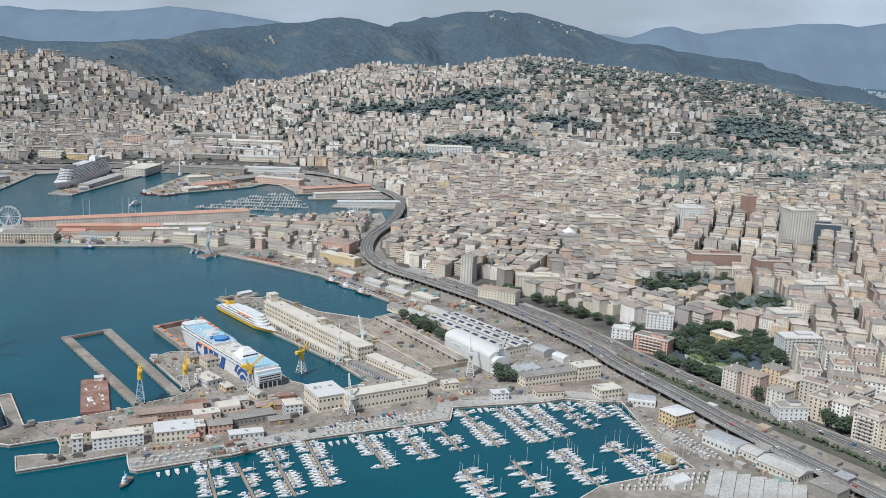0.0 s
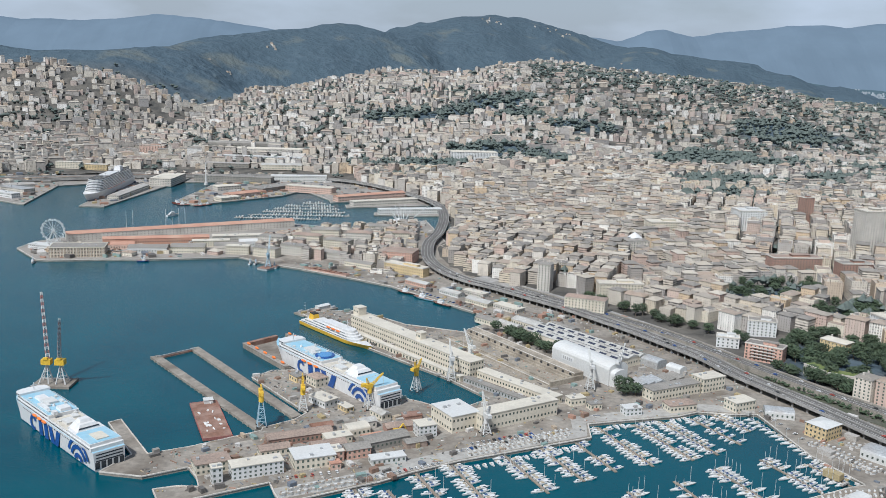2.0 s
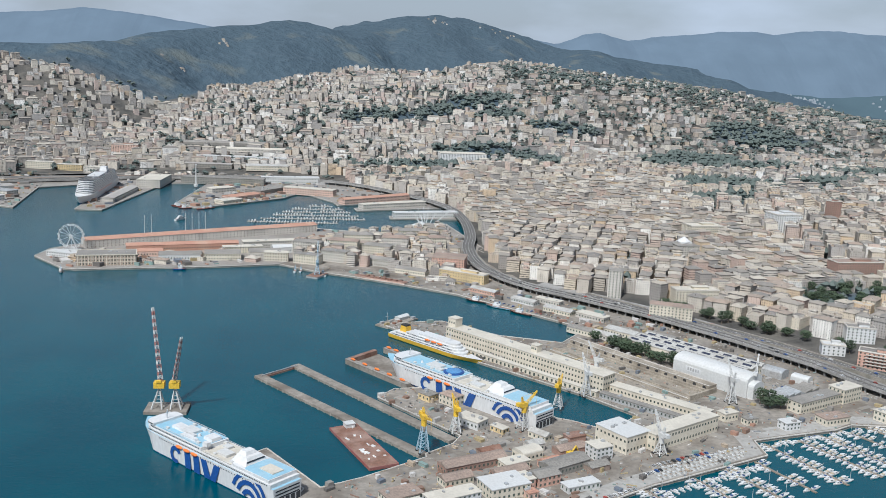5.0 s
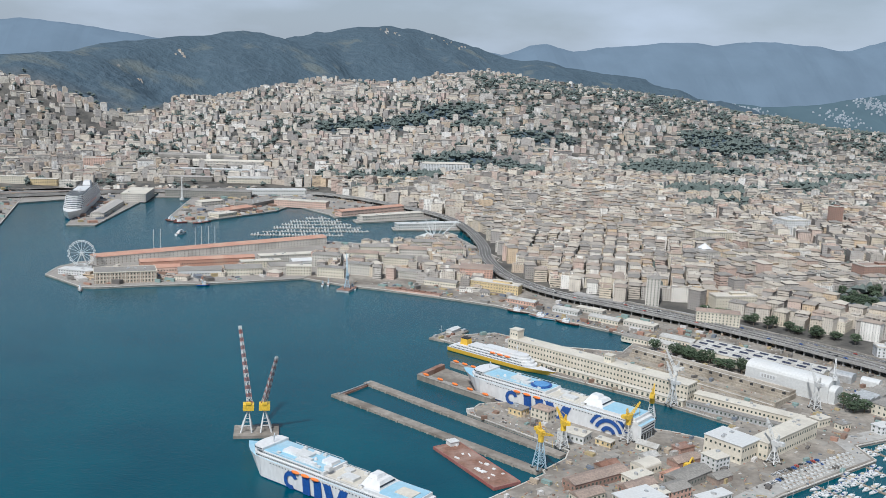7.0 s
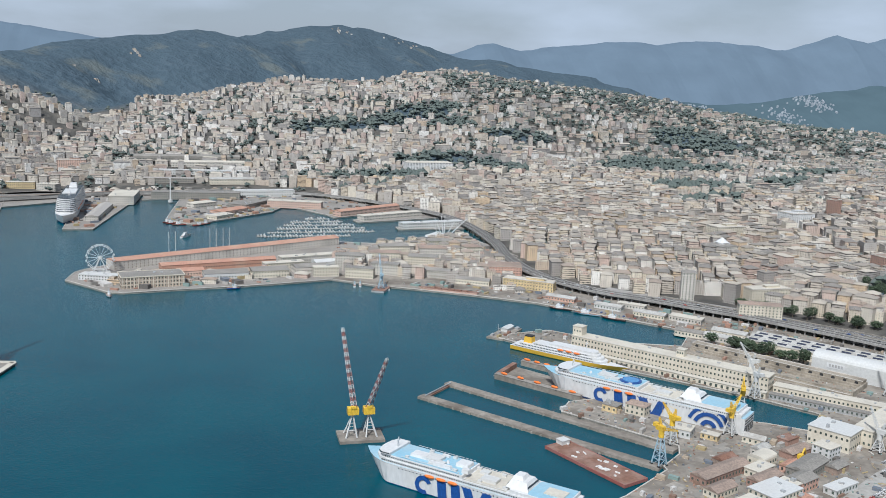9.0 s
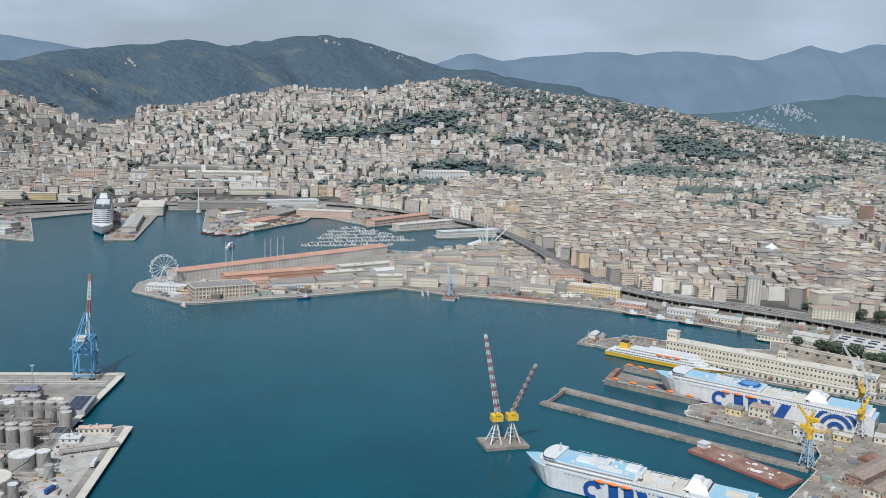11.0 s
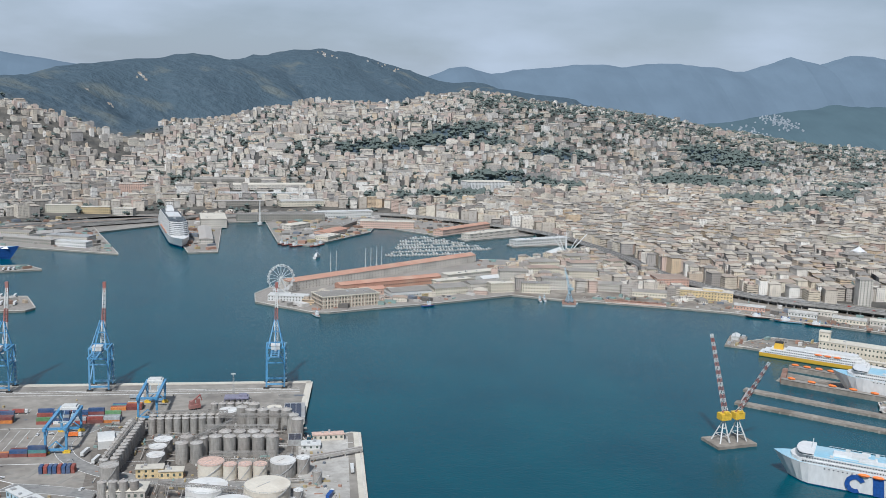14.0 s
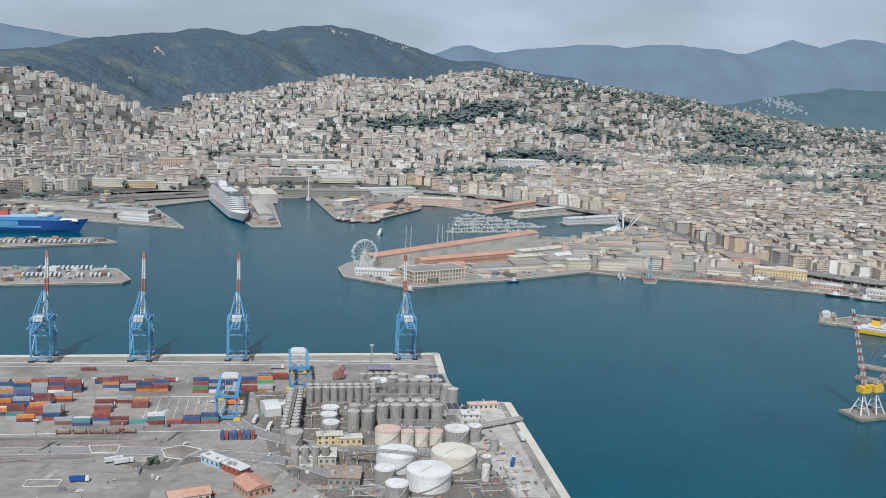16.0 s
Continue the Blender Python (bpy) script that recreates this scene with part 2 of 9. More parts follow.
M["crane_blue"] = surface("crane_blue", (0.085, 0.26, 0.45), 0.5, dirt=(0.35, 0.4, 0.45), amount=0.25, small=1.5)
M["crane_grey"] = surface("crane_grey_blue", (0.36, 0.48, 0.55), 0.5, amount=0.25, small=1.5)
M["crane_red"] = surface("crane_red", (0.55, 0.10, 0.06), 0.5, amount=0.2, small=2)
M["black"] = surface("black_rubber", (0.03, 0.03, 0.03), 0.8, amount=0.1)
M["silo"] = surface("grey_silo", (0.30, 0.285, 0.26), 0.75, dirt=(0.24, 0.2, 0.17), amount=0.5, big=0.25, small=1.2, stretch=(1, 1, 0.3), spread=0.12)
M["silo_top"] = surface("silo_lid", (0.38, 0.36, 0.33), 0.7, dirt=(0.3, 0.24, 0.2), amount=0.5, big=0.25, small=1.2, spread=0.1)
M["tank_white"] = surface("white_tank", (0.66, 0.65, 0.62), 0.55, dirt=(0.42, 0.36, 0.3), amount=0.45, big=0.15, small=1.2, grain=0.35)
M["tank_beige"] = surface("beige_tank", (0.62, 0.57, 0.48), 0.65, dirt=(0.4, 0.33, 0.25), amount=0.45, big=0.15, small=1.2, grain=0.35)
M["tank_pink"] = surface("pink_tank", (0.60, 0.42, 0.34), 0.65, dirt=(0.4, 0.3, 0.25), amount=0.4, big=0.15, small=1.2)
M["solar"] = surface("solar_panel", (0.045, 0.05, 0.075), 0.2, amount=0.1, small=2)
M["wood"] = surface("pontoon_planks", (0.27, 0.22, 0.17), 0.85, amount=0.4, small=2)
M["dirt"] = surface("bare_ground", (0.40, 0.33, 0.25), 0.95, dirt=(0.22, 0.2, 0.16), amount=0.6, big=0.07, small=0.8, bump=0.5)
M["verge"] = surface("weedy_ground", (0.105, 0.10, 0.08), 0.95, dirt=(0.05, 0.065, 0.03), amount=0.9, big=0.12, small=0.8, bump=0.5)
M["grass"] = surface("lawn", (0.12, 0.16, 0.045), 0.95, dirt=(0.2, 0.2, 0.08), amount=0.5, big=0.2, small=2, bump=0.5)
M["leaf"] = surface("foliage", (0.045, 0.070, 0.038), 0.8, dirt=(0.08, 0.105, 0.05), amount=0.6, big=0.3, small=2.0, bump=0.5, spread=0.2)
# Far leaves are paler and bluer: distance haze mixed into their colour.
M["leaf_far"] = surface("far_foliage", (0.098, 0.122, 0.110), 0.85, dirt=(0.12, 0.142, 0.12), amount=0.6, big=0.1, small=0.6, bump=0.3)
M["bark"] = surface("bark", (0.14, 0.11, 0.08), 0.9, small=3)
M["line_white"] = surface("road_paint", (0.72, 0.71, 0.68), 0.8, amount=0.3)
M["boat_tan"] = surface("boat_canvas", (0.45, 0.38, 0.28), 0.8, small=3)
M["boat_navy"] = surface("navy_canvas", (0.04, 0.08, 0.2), 0.7, small=3)
M["glass_blue"] = surface("blue_glass_front", (0.09, 0.115, 0.15), 0.15, amount=0.15, small=1, bump=0.03)


def water_mat():
    m, n, l, p = node_mat("harbour_water")
    g = noise_fac(n, l, 0.004, 3, 0.3, 0.7)
    f = noise_fac(n, l, 0.02, 4, 0.35, 0.7)
    col = mixer(n, l, (0.0003, 0.047, 0.070), (0.0004, 0.059, 0.084), g)
    col = mixer(n, l, col, (0.0005, 0.066, 0.090), f)
    l.new(col, p.inputs["Base Color"])
    p.inputs["Roughness"].default_value = 0.12
    p.inputs["IOR"].default_value = 1.33
    p.inputs["Specular IOR Level"].default_value = 0.32
    h1 = noise_fac(n, l, 0.9, 5, 0.2, 0.8, "pos", (1, 1.6, 1))
    h2 = noise_fac(n, l, 0.12, 3, 0.2, 0.8)
    h = mixer(n, l, h1, h2, 0.4)
    add_bump(n, l, p, h, 0.22, 0.5)
    return m


M["water"] = water_mat()


def mixed_gear():
    """Small gear of many colours, each piece its own."""
    m, n, l, p = node_mat("mixed_gear")
    col = palette(n, l, [(0.22, 0.13, 0.09), (0.4, 0.38, 0.35), (0.13, 0.16, 0.2), (0.38, 0.30, 0.15), (0.25, 0.24, 0.22), (0.42, 0.34, 0.25), (0.58, 0.56, 0.53), (0.10, 0.095, 0.09), (0.36, 0.2, 0.14), (0.2, 0.3, 0.28)])
    l.new(mixer(n, l, col, (0.2, 0.17, 0.14), noise_fac(n, l, 2.0, 4, 0.4, 0.9)), p.inputs["Base Color"])
    p.inputs["Roughness"].default_value = 0.75
    return m


M["gear"] = mixed_gear()


def ground_mat():
    """Woods on the heights, blued by painted haze; paved and planted ground between the houses below."""
    m, n, l, p = node_mat("hill_ground")
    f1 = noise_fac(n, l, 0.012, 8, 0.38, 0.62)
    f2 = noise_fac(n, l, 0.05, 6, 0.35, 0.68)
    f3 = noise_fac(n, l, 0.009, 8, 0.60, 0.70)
    # The blue-grey tint stands for air haze over green woods.
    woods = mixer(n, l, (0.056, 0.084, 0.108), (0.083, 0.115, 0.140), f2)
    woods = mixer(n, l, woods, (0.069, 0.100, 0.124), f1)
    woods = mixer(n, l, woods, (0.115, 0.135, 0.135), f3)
    paved = mixer(n, l, (0.075, 0.073, 0.068), (0.15, 0.138, 0.12), f2)
    at = n.new("ShaderNodeAttribute")
    at.attribute_name = "town"
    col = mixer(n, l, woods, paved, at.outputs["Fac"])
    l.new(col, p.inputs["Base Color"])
    p.inputs["Roughness"].default_value = 0.95
    p.inputs["Specular IOR Level"].default_value = 0.1
    add_bump(n, l, p, f2, 0.6, 6.0)
    return m


M["ground"] = ground_mat()


# Distance haze is painted in: bluish base colour plus a faint emission.
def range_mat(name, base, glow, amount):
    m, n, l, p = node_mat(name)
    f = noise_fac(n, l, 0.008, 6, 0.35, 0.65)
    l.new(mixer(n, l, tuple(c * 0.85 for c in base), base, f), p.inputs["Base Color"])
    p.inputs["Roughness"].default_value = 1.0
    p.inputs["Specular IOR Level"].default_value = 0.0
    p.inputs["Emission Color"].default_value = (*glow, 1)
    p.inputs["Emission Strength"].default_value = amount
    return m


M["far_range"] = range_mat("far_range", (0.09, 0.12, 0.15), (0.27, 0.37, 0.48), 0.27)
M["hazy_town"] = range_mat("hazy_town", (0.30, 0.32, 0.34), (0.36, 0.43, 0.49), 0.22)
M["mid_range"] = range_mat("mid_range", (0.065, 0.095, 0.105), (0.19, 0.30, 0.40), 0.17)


# ---- mesh building ----
class Builder:
    """Gathers faces with their material's number and, for house fronts, their own metres."""

    def __init__(self):
        self.v, self.f, self.m, self.uv = [], [], [], {}

    def add(self, verts, faces, mat=0, uvs=None):
        k = len(self.v)
        self.v.extend(verts)
        for i, f in enumerate(faces):
            if uvs and uvs[i]:
                self.uv[len(self.f)] = uvs[i]
            self.f.append(tuple(k + a for a in f))
            self.m.append(mat)
        return self

    def merge(self, other, m):
        """Adds another builder's faces, moved by m."""
        k = len(self.v)
        self.v += [tuple(m @ Vector(v)) for v in other.v]
        self.f += [tuple(k + a for a in f) for f in other.f]
        self.m += other.m
        return self

    def box(self, x, y, z, w, d, h, rz=0.0, mat=0, taper=1.0):
        """Stands on z, centred on x, y; rz in radians."""
        c, s = math.cos(rz), math.sin(rz)
        vs = []
        for zz, k in ((z, 1.0), (z + h, taper)):
            for a, b in ((-1, -1), (1, -1), (1, 1), (-1, 1)):
                px, py = a * w / 2 * k, b * d / 2 * k
                vs.append((x + c * px - s * py, y + s * px + c * py, zz))
        return self.add(vs, [(0, 3, 2, 1), (4, 5, 6, 7), (0, 1, 5, 4), (1, 2, 6, 5), (2, 3, 7, 6), (3, 0, 4, 7)], mat)

    def beam(self, a, b, t=0.3, mat=0, t2=None):
        """A square bar from a to b."""
        a, b = Vector(a), Vector(b)
        d = (b - a)
        if d.length < 1e-6:
            return self
        d.normalize()
        up = Vector((0, 0, 1)) if abs(d.z) < 0.95 else Vector((1, 0, 0))
        s = d.cross(up).normalized()
        u = s.cross(d)
        vs = []
        for q, r in ((a, t / 2), (b, (t2 or t) / 2)):
            for i, j in ((-1, -1), (1, -1), (1, 1), (-1, 1)):
                vs.append(tuple(q + s * (i * r) + u * (j * r)))
        return self.add(vs, [(0, 3, 2, 1), (4, 5, 6, 7), (0, 1, 5, 4), (1, 2, 6, 5), (2, 3, 7, 6), (3, 0, 4, 7)], mat)

    def cyl(self, x, y, z, r, h, seg=16, mat=0, cap=None, r2=None):
        r2 = r if r2 is None else r2
        ring = [(math.cos(2 * math.pi * i / seg), math.sin(2 * math.pi * i / seg)) for i in range(seg)]
        vs = [(x + r * a, y + r * b, z) for a, b in ring] + [(x + r2 * a, y + r2 * b, z + h) for a, b in ring]
        self.add(vs, [(i, (i + 1) % seg, seg + (i + 1) % seg, seg + i) for i in range(seg)], mat)
        k = len(self.v) - 2 * seg
        self.f.append(tuple(k + seg + i for i in range(seg)))
        self.m.append(mat if cap is None else cap)
        self.f.append(tuple(k + seg - 1 - i for i in range(seg)))
        self.m.append(mat)
        return self

    def cone(self, x, y, z, r, h, seg=16, mat=0):
        vs = [(x + r * math.cos(2 * math.pi * i / seg), y + r * math.sin(2 * math.pi * i / seg), z) for i in range(seg)] + [(x, y, z + h)]
        return self.add(vs, [(i, (i + 1) % seg, seg) for i in range(seg)] + [tuple(range(seg - 1, -1, -1))], mat)

    def prism(self, poly, z0, z1, mat=0, side=None):
        """A flat plan raised from z0 to z1."""
        if sum(a[0] * b[1] - b[0] * a[1] for a, b in zip(poly, poly[1:] + poly[:1])) < 0:
            poly = poly[::-1]
        k = len(poly)
        self.add([(x, y, z0) for x, y in poly] + [(x, y, z1) for x, y in poly], [(i, (i + 1) % k, k + (i + 1) % k, k + i) for i in range(k)], mat if side is None else side)
        base = len(self.v) - 2 * k
        self.f.append(tuple(base + k + i for i in range(k)))
        self.m.append(mat)
        self.f.append(tuple(base + k - 1 - i for i in range(k)))
        self.m.append(mat)
        return self

    def gable(self, x, y, z, w, d, h, rz=0.0, mat=0, over=0.3):
        """A ridged roof along the longer side w."""
        c, s = math.cos(rz), math.sin(rz)
        W, D = w / 2 + over, d / 2 + over
        pts = [(-W, -D, z), (W, -D, z), (W, D, z), (-W, D, z), (-W, 0, z + h), (W, 0, z + h)]
        vs = [(x + c * a - s * b, y + s * a + c * b, q) for a, b, q in pts]
        return self.add(vs, [(0, 1, 5, 4), (2, 3, 4, 5), (0, 4, 3), (1, 2, 5), (0, 3, 2, 1)], mat)

    def hip(self, x, y, z, w, d, h, rz=0.0, mat=0, over=0.3, run=0.5):
        c, s = math.cos(rz), math.sin(rz)
        W, D = w / 2 + over, d / 2 + over
        r = max(0.1, W - D * 2 * run)
        pts = [(-W, -D, z), (W, -D, z), (W, D, z), (-W, D, z), (-r, 0, z + h), (r, 0, z + h)]
        vs = [(x + c * a - s * b, y + s * a + c * b, q) for a, b, q in pts]
        return self.add(vs, [(0, 1, 5, 4), (1, 2, 5), (2, 3, 4, 5), (3, 0, 4), (0, 3, 2, 1)], mat)

    def barrel(self, x, y, z, w, d, h, rz=0.0, mat=0, seg=8):
        """A vaulted roof along w."""
        c, s = math.cos(rz), math.sin(rz)
        vs, fs = [], []
        for e in (-1, 1):
            for i in range(seg + 1):
                a = math.pi * i / seg
                px, py, pz = e * w / 2, -d / 2 * math.cos(a), z + h * math.sin(a)
                vs.append((x + c * px - s * py, y + s * px + c * py, pz))
        k = seg + 1
        fs = [(i, k + i, k + i + 1, i + 1) for i in range(seg)] + [tuple(range(k)), tuple(range(2 * k - 1, k - 1, -1))]
        return self.add(vs, fs, mat)

    def data(self, name, mats):
        me = bpy.data.meshes.new(name)
        me.from_pydata(self.v, [], self.f)
        for m in mats:
            me.materials.append(M[m])
        me.polygons.foreach_set("material_index", self.m)
        if self.uv:
            lay = me.uv_layers.new(name="UVMap").data
            for fi, uvs in self.uv.items():
                for li, q in zip(me.polygons[fi].loop_indices, uvs):
                    lay[li].uv = q
        me.update()
        return me


def mesh_thing(name, b, mats, label="", category="", group="", kind="", m=None):
    ob = new(name, b.data(name, mats))
    if m is not None:
        ob.matrix_world = m
    return tagged(ob, label, category, group, kind)


def part(name, b, mats, parent, label=""):
    ob = new(name, b.data(name, mats) if isinstance(b, Builder) else b)
    ob.parent = parent
    return tagged(ob, label)


def holder(name, label, category, m=None, group="", kind=""):
    ob = new(name)
    ob.empty_display_size = 0.5
    if m is not None:
        ob.matrix_world = m
    return tagged(ob, label, category, group, kind)


def span(a, b):
    """Middle, length and heading of a line on the plan."""
    return ((a[0] + b[0]) / 2, (a[1] + b[1]) / 2), math.hypot(b[0] - a[0], b[1] - a[1]), math.atan2(b[1] - a[1], b[0] - a[0])


def inside(x, y, poly):
    c = False
    for (x1, y1), (x2, y2) in zip(poly, poly[1:] + poly[:1]):
        if (y1 > y) != (y2 > y) and x < (x2 - x1) * (y - y1) / (y2 - y1) + x1:
            c = not c
    return c


def near_line(x, y, line):
    """Distance to a plan line, and the side: positive on its left."""
    best = (1e9, 1)
    for (ax, ay), (bx, by) in zip(line, line[1:]):
        dx, dy = bx - ax, by - ay
        t = max(0, min(1, ((x - ax) * dx + (y - ay) * dy) / (dx * dx + dy * dy)))
        d = math.hypot(x - ax - t * dx, y - ay - t * dy)
        if d < best[0]:
            best = (d, 1 if dx * (y - ay) - dy * (x - ax) > 0 else -1)
    return best

def smooth_line(pts, n=4):
    out = []
    P = [pts[0]] + pts + [pts[-1]]
    for i in range(1, len(P) - 2):
        for k in range(n):
            t = k / n
            out.append(tuple(0.5 * ((2 * P[i][c]) + (P[i + 1][c] - P[i - 1][c]) * t + (2 * P[i - 1][c] - 5 * P[i][c] + 4 * P[i + 1][c] - P[i + 2][c]) * t * t + (3 * P[i][c] - P[i - 1][c] - 3 * P[i + 1][c] + P[i + 2][c]) * t ** 3) for c in (0, 1)))
    return out + [pts[-1]]


def strip(b, line, off0, off1, z0, z1, mat):
    """A band beside a plan line between two offsets, from z0 to z1."""
    L, R = [], []
    for i, (x, y) in enumerate(line):
        a, c = line[max(0, i - 1)], line[min(len(line) - 1, i + 1)]
        n = math.hypot(c[0] - a[0], c[1] - a[1])
        nx, ny = (c[1] - a[1]) / n, -(c[0] - a[0]) / n
        L.append((x + nx * off0, y + ny * off0))
        R.append((x + nx * off1, y + ny * off1))
    k = len(line)
    vs = [(*p, z1) for p in L] + [(*p, z1) for p in R] + [(*p, z0) for p in L] + [(*p, z0) for p in R]
    fs = []
    for i in range(k - 1):
        fs += [(i, i + 1, k + i + 1, k + i), (2 * k + i, 3 * k + i, 3 * k + i + 1, 2 * k + i + 1), (i, 2 * k + i, 2 * k + i + 1, i + 1), (k + i, k + i + 1, 3 * k + i + 1, 3 * k + i)]
    fs += [(0, k, 3 * k, 2 * k), (k - 1, 3 * k - 1, 4 * k - 1, 2 * k - 1)]
    return b.add(vs, fs, mat)


# ---- land and water ----
QUAY = 1.2
SHORE = [(420, 100), (215, 300), (150, 400), (105, 475), (55, 560), (-20, 645), (-62, 700), (-66, 780), (-52, 900), (-66, 1005), (-160, 1165), (-260, 1190), (-440, 1185), (-640, 1085), (-900, 1030), (-1800, 900), (-4000, 700)]
RIDGES = [  # plan points with heights and the slope's half width across
    [(-1300, 1640, 120, 300), (-900, 1620, 128, 300), (-740, 1600, 126, 280), (-640, 1600, 114, 260), (-590, 1600, 97, 240), (-540, 1610, 78, 220), (-470, 1640, 50, 200)],
    [(-520, 1850, 42, 500), (-386, 1790, 72, 540), (-310, 1780, 93, 560), (-145, 1780, 127, 560), (0, 1780, 130, 560), (120, 1770, 150, 560), (284, 1780, 142, 560), (409, 1790, 131, 560), (541, 1800, 118, 560), (694, 1800, 96, 560), (872, 1790, 76, 560), (1150, 1750, 55, 560)],
    [(-2600, 1900, 120, 420), (-1500, 1850, 140, 420), (-1000, 1840, 150, 420), (-709, 1850, 155, 420), (-663, 1935, 164, 440), (-630, 2060, 172, 460), (-607, 2130, 186, 480), (-577, 2172, 197, 500), (-523, 2250, 206, 540), (-474, 2330, 220, 580), (-352, 2470, 243, 640), (-300, 2520, 247, 660), (-235, 2600, 229, 700), (-136, 2750, 243, 760), (-57, 2850, 262, 800),
     (-20, 2930, 288, 830), (10, 3000, 296, 860), (60, 3040, 297, 870), (112, 3102, 308, 880), (150, 3130, 301, 890), (190, 3190, 309, 900), (222, 3200, 300, 900), (299, 3190, 281, 900), (370, 3180, 256, 900), (438, 3180, 238, 900), (508, 3150, 225, 900), (576, 2950, 216, 850), (760, 2950, 190, 800), (1000, 3000, 130, 800)],
]
FAR_RIDGES = [
    ([(410, 3600, 205), (677, 3500, 222), (856, 3400, 200), (1043, 3100, 140), (1350, 3050, 104), (1614, 3000, 100), (1838, 3000, 130), (2043, 3000, 168), (2279, 3000, 200), (3200, 3000, 210)], 800),
    ([(-3900, 4700, 300), (-2334, 4700, 312), (-2049, 4700, 306), (-1765, 4700, 301), (-1395, 4700, 344), (-1140, 4700, 326), (-942, 4700, 300), (-400, 4700, 230), (600, 4700, 300), (914, 4700, 285), (1010, 4700, 300), (1100, 4700, 350), (1190, 4700, 305), (1475, 4700, 350), (1700, 4700, 376), (1880, 4700, 390), (2012, 4700, 383), (2258, 4700, 418), (2479, 4700, 408), (2822, 4700, 395), (3127, 4700, 486), (3335, 4700, 455), (3576, 4700, 525), (4300, 4700, 470)], 950),
]


def ridge_height(x, y, ridges=RIDGES):
    h = 0.0
    for line in ridges:
        for (ax, ay, az, aw), (bx, by, bz, bw) in zip(line, line[1:]):
            dx, dy = bx - ax, by - ay
            t = max(0, min(1, ((x - ax) * dx + (y - ay) * dy) / (dx * dx + dy * dy)))
            q = math.hypot(x - ax - t * dx, y - ay - t * dy) / (aw + t * (bw - aw))
            if q < 1:
                e = 1 - q
                h = max(h, (az + t * (bz - az)) * (e * e * (3 - 2 * e) * 0.45 + 0.55 * e))
    return h


def ground_at(x, y, rough=True):
    d, side = near_line(x, y, SHORE)
    d *= -side                                   # inland is on the right of the shore line
    if d < 0:
        return max(-6.0, 1.0 + d * 0.35)
    h = 1.05 + min(d, 25) * 0.05 + max(0, min(d - 25, 230)) * 0.085 + max(0, min(d - 255, 400)) * 0.018
    if x < -180:                                 # the western shore is flatter
        h = min(h, 1.05 + max(0, d - 40) * 0.10)
    r = ridge_height(x, y)
    h = max(h, r) + 0.25 * min(h, r) * max(0.0, min(1.0, (2000 - y) / 400))
    if rough and y > 900:
        near = min((abs(y - q[1]) for q in RIDGES[2][3:] if abs(x - q[0]) < 60), default=400.0) if y > 1800 else 400.0
        a = min(1.0, (y - 900) / 1500) * min(1.0, near / 160 + 0.12)
        h += a * (noise.noise((x * 0.004, y * 0.004, 3)) * 14 + noise.noise((x * 0.013, y * 0.013, 7)) * 8) * min(1, h / 60)
        if y > 1850:
            k = min(1.0, near / 260)
            h += (noise.noise((x * 0.03, y * 0.03, 1)) * 4 + (noise.noise((x * 0.008, y * 0.0028, 12)) * 26 + noise.noise((x * 0.02, y * 0.008, 5)) * 12) * k) * min(1, h / 80)
    return h


PARKS = [  # wooded plots among the houses: x, y, half sizes, heading
    (156, 492, 32, 36, 0.1), (190, 560, 26, 20, 0.3), (238, 985, 60, 34, 0.4), (256, 1063, 45, 28, 0.2), (385, 1277, 70, 34, 0.2), (-80, 1270, 55, 34, 0.1), (10, 1345, 60, 30, 0), (90, 1290, 35, 55, 0.3), (-170, 1275, 45, 20, 0.2),
    (400, 940, 80, 26, -0.25), (430, 1130, 60, 36, 0.1), (560, 1240, 80, 30, 0.2), (-130, 1500, 60, 26, 0.3), (-560, 1700, 90, 40, 0.2), (500, 900, 40, 22, 0.1), (60, 1480, 40, 22, 0.1), (277, 1108, 62, 46, 0.2), (319, 1313, 85, 52, 0.2), (486, 1476, 90, 55, 0.1), (7, 1528, 90, 32, 0.2), (-116, 1203, 44, 20, 0.2), (162, 1440, 60, 24, -0.2), (160, 612, 36, 24, 0.2)]


def in_park(x, y, grow=0.0):
    for px, py, a, b, r in PARKS:
        c, s = math.cos(r), math.sin(r)
        u, v = (x - px) * c + (y - py) * s, -(x - px) * s + (y - py) * c
        if (u / (a + grow)) ** 2 + (v / (b + grow)) ** 2 < 1:
            return True
    return False


def steps(a, b, near, far, mid):
    out, q = [], a
    while q < b:
        out.append(q)
        q += near if q < mid else far
    return out + [b]


_xs = sorted(set([-4200 + i * 80 for i in range(33)] + [-1560 + i * 22 for i in range(150)] + [1740 + i * 80 for i in range(36)]))
_ys = steps(60, 3500, 18, 26, 1900) + [3600, 3800, 4100, 4900]
_v = [(x, y, ground_at(x, y)) for y in _ys for x in _xs]
_k = len(_xs)
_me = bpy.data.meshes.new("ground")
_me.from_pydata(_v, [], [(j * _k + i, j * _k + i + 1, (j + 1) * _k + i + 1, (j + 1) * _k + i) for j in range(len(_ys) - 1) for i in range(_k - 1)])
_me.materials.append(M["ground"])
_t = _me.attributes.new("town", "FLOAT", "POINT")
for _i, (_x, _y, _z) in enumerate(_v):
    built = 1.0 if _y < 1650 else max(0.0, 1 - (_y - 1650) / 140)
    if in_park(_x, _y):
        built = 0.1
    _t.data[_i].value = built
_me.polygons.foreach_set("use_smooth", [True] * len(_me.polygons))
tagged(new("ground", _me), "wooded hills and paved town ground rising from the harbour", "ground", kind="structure")

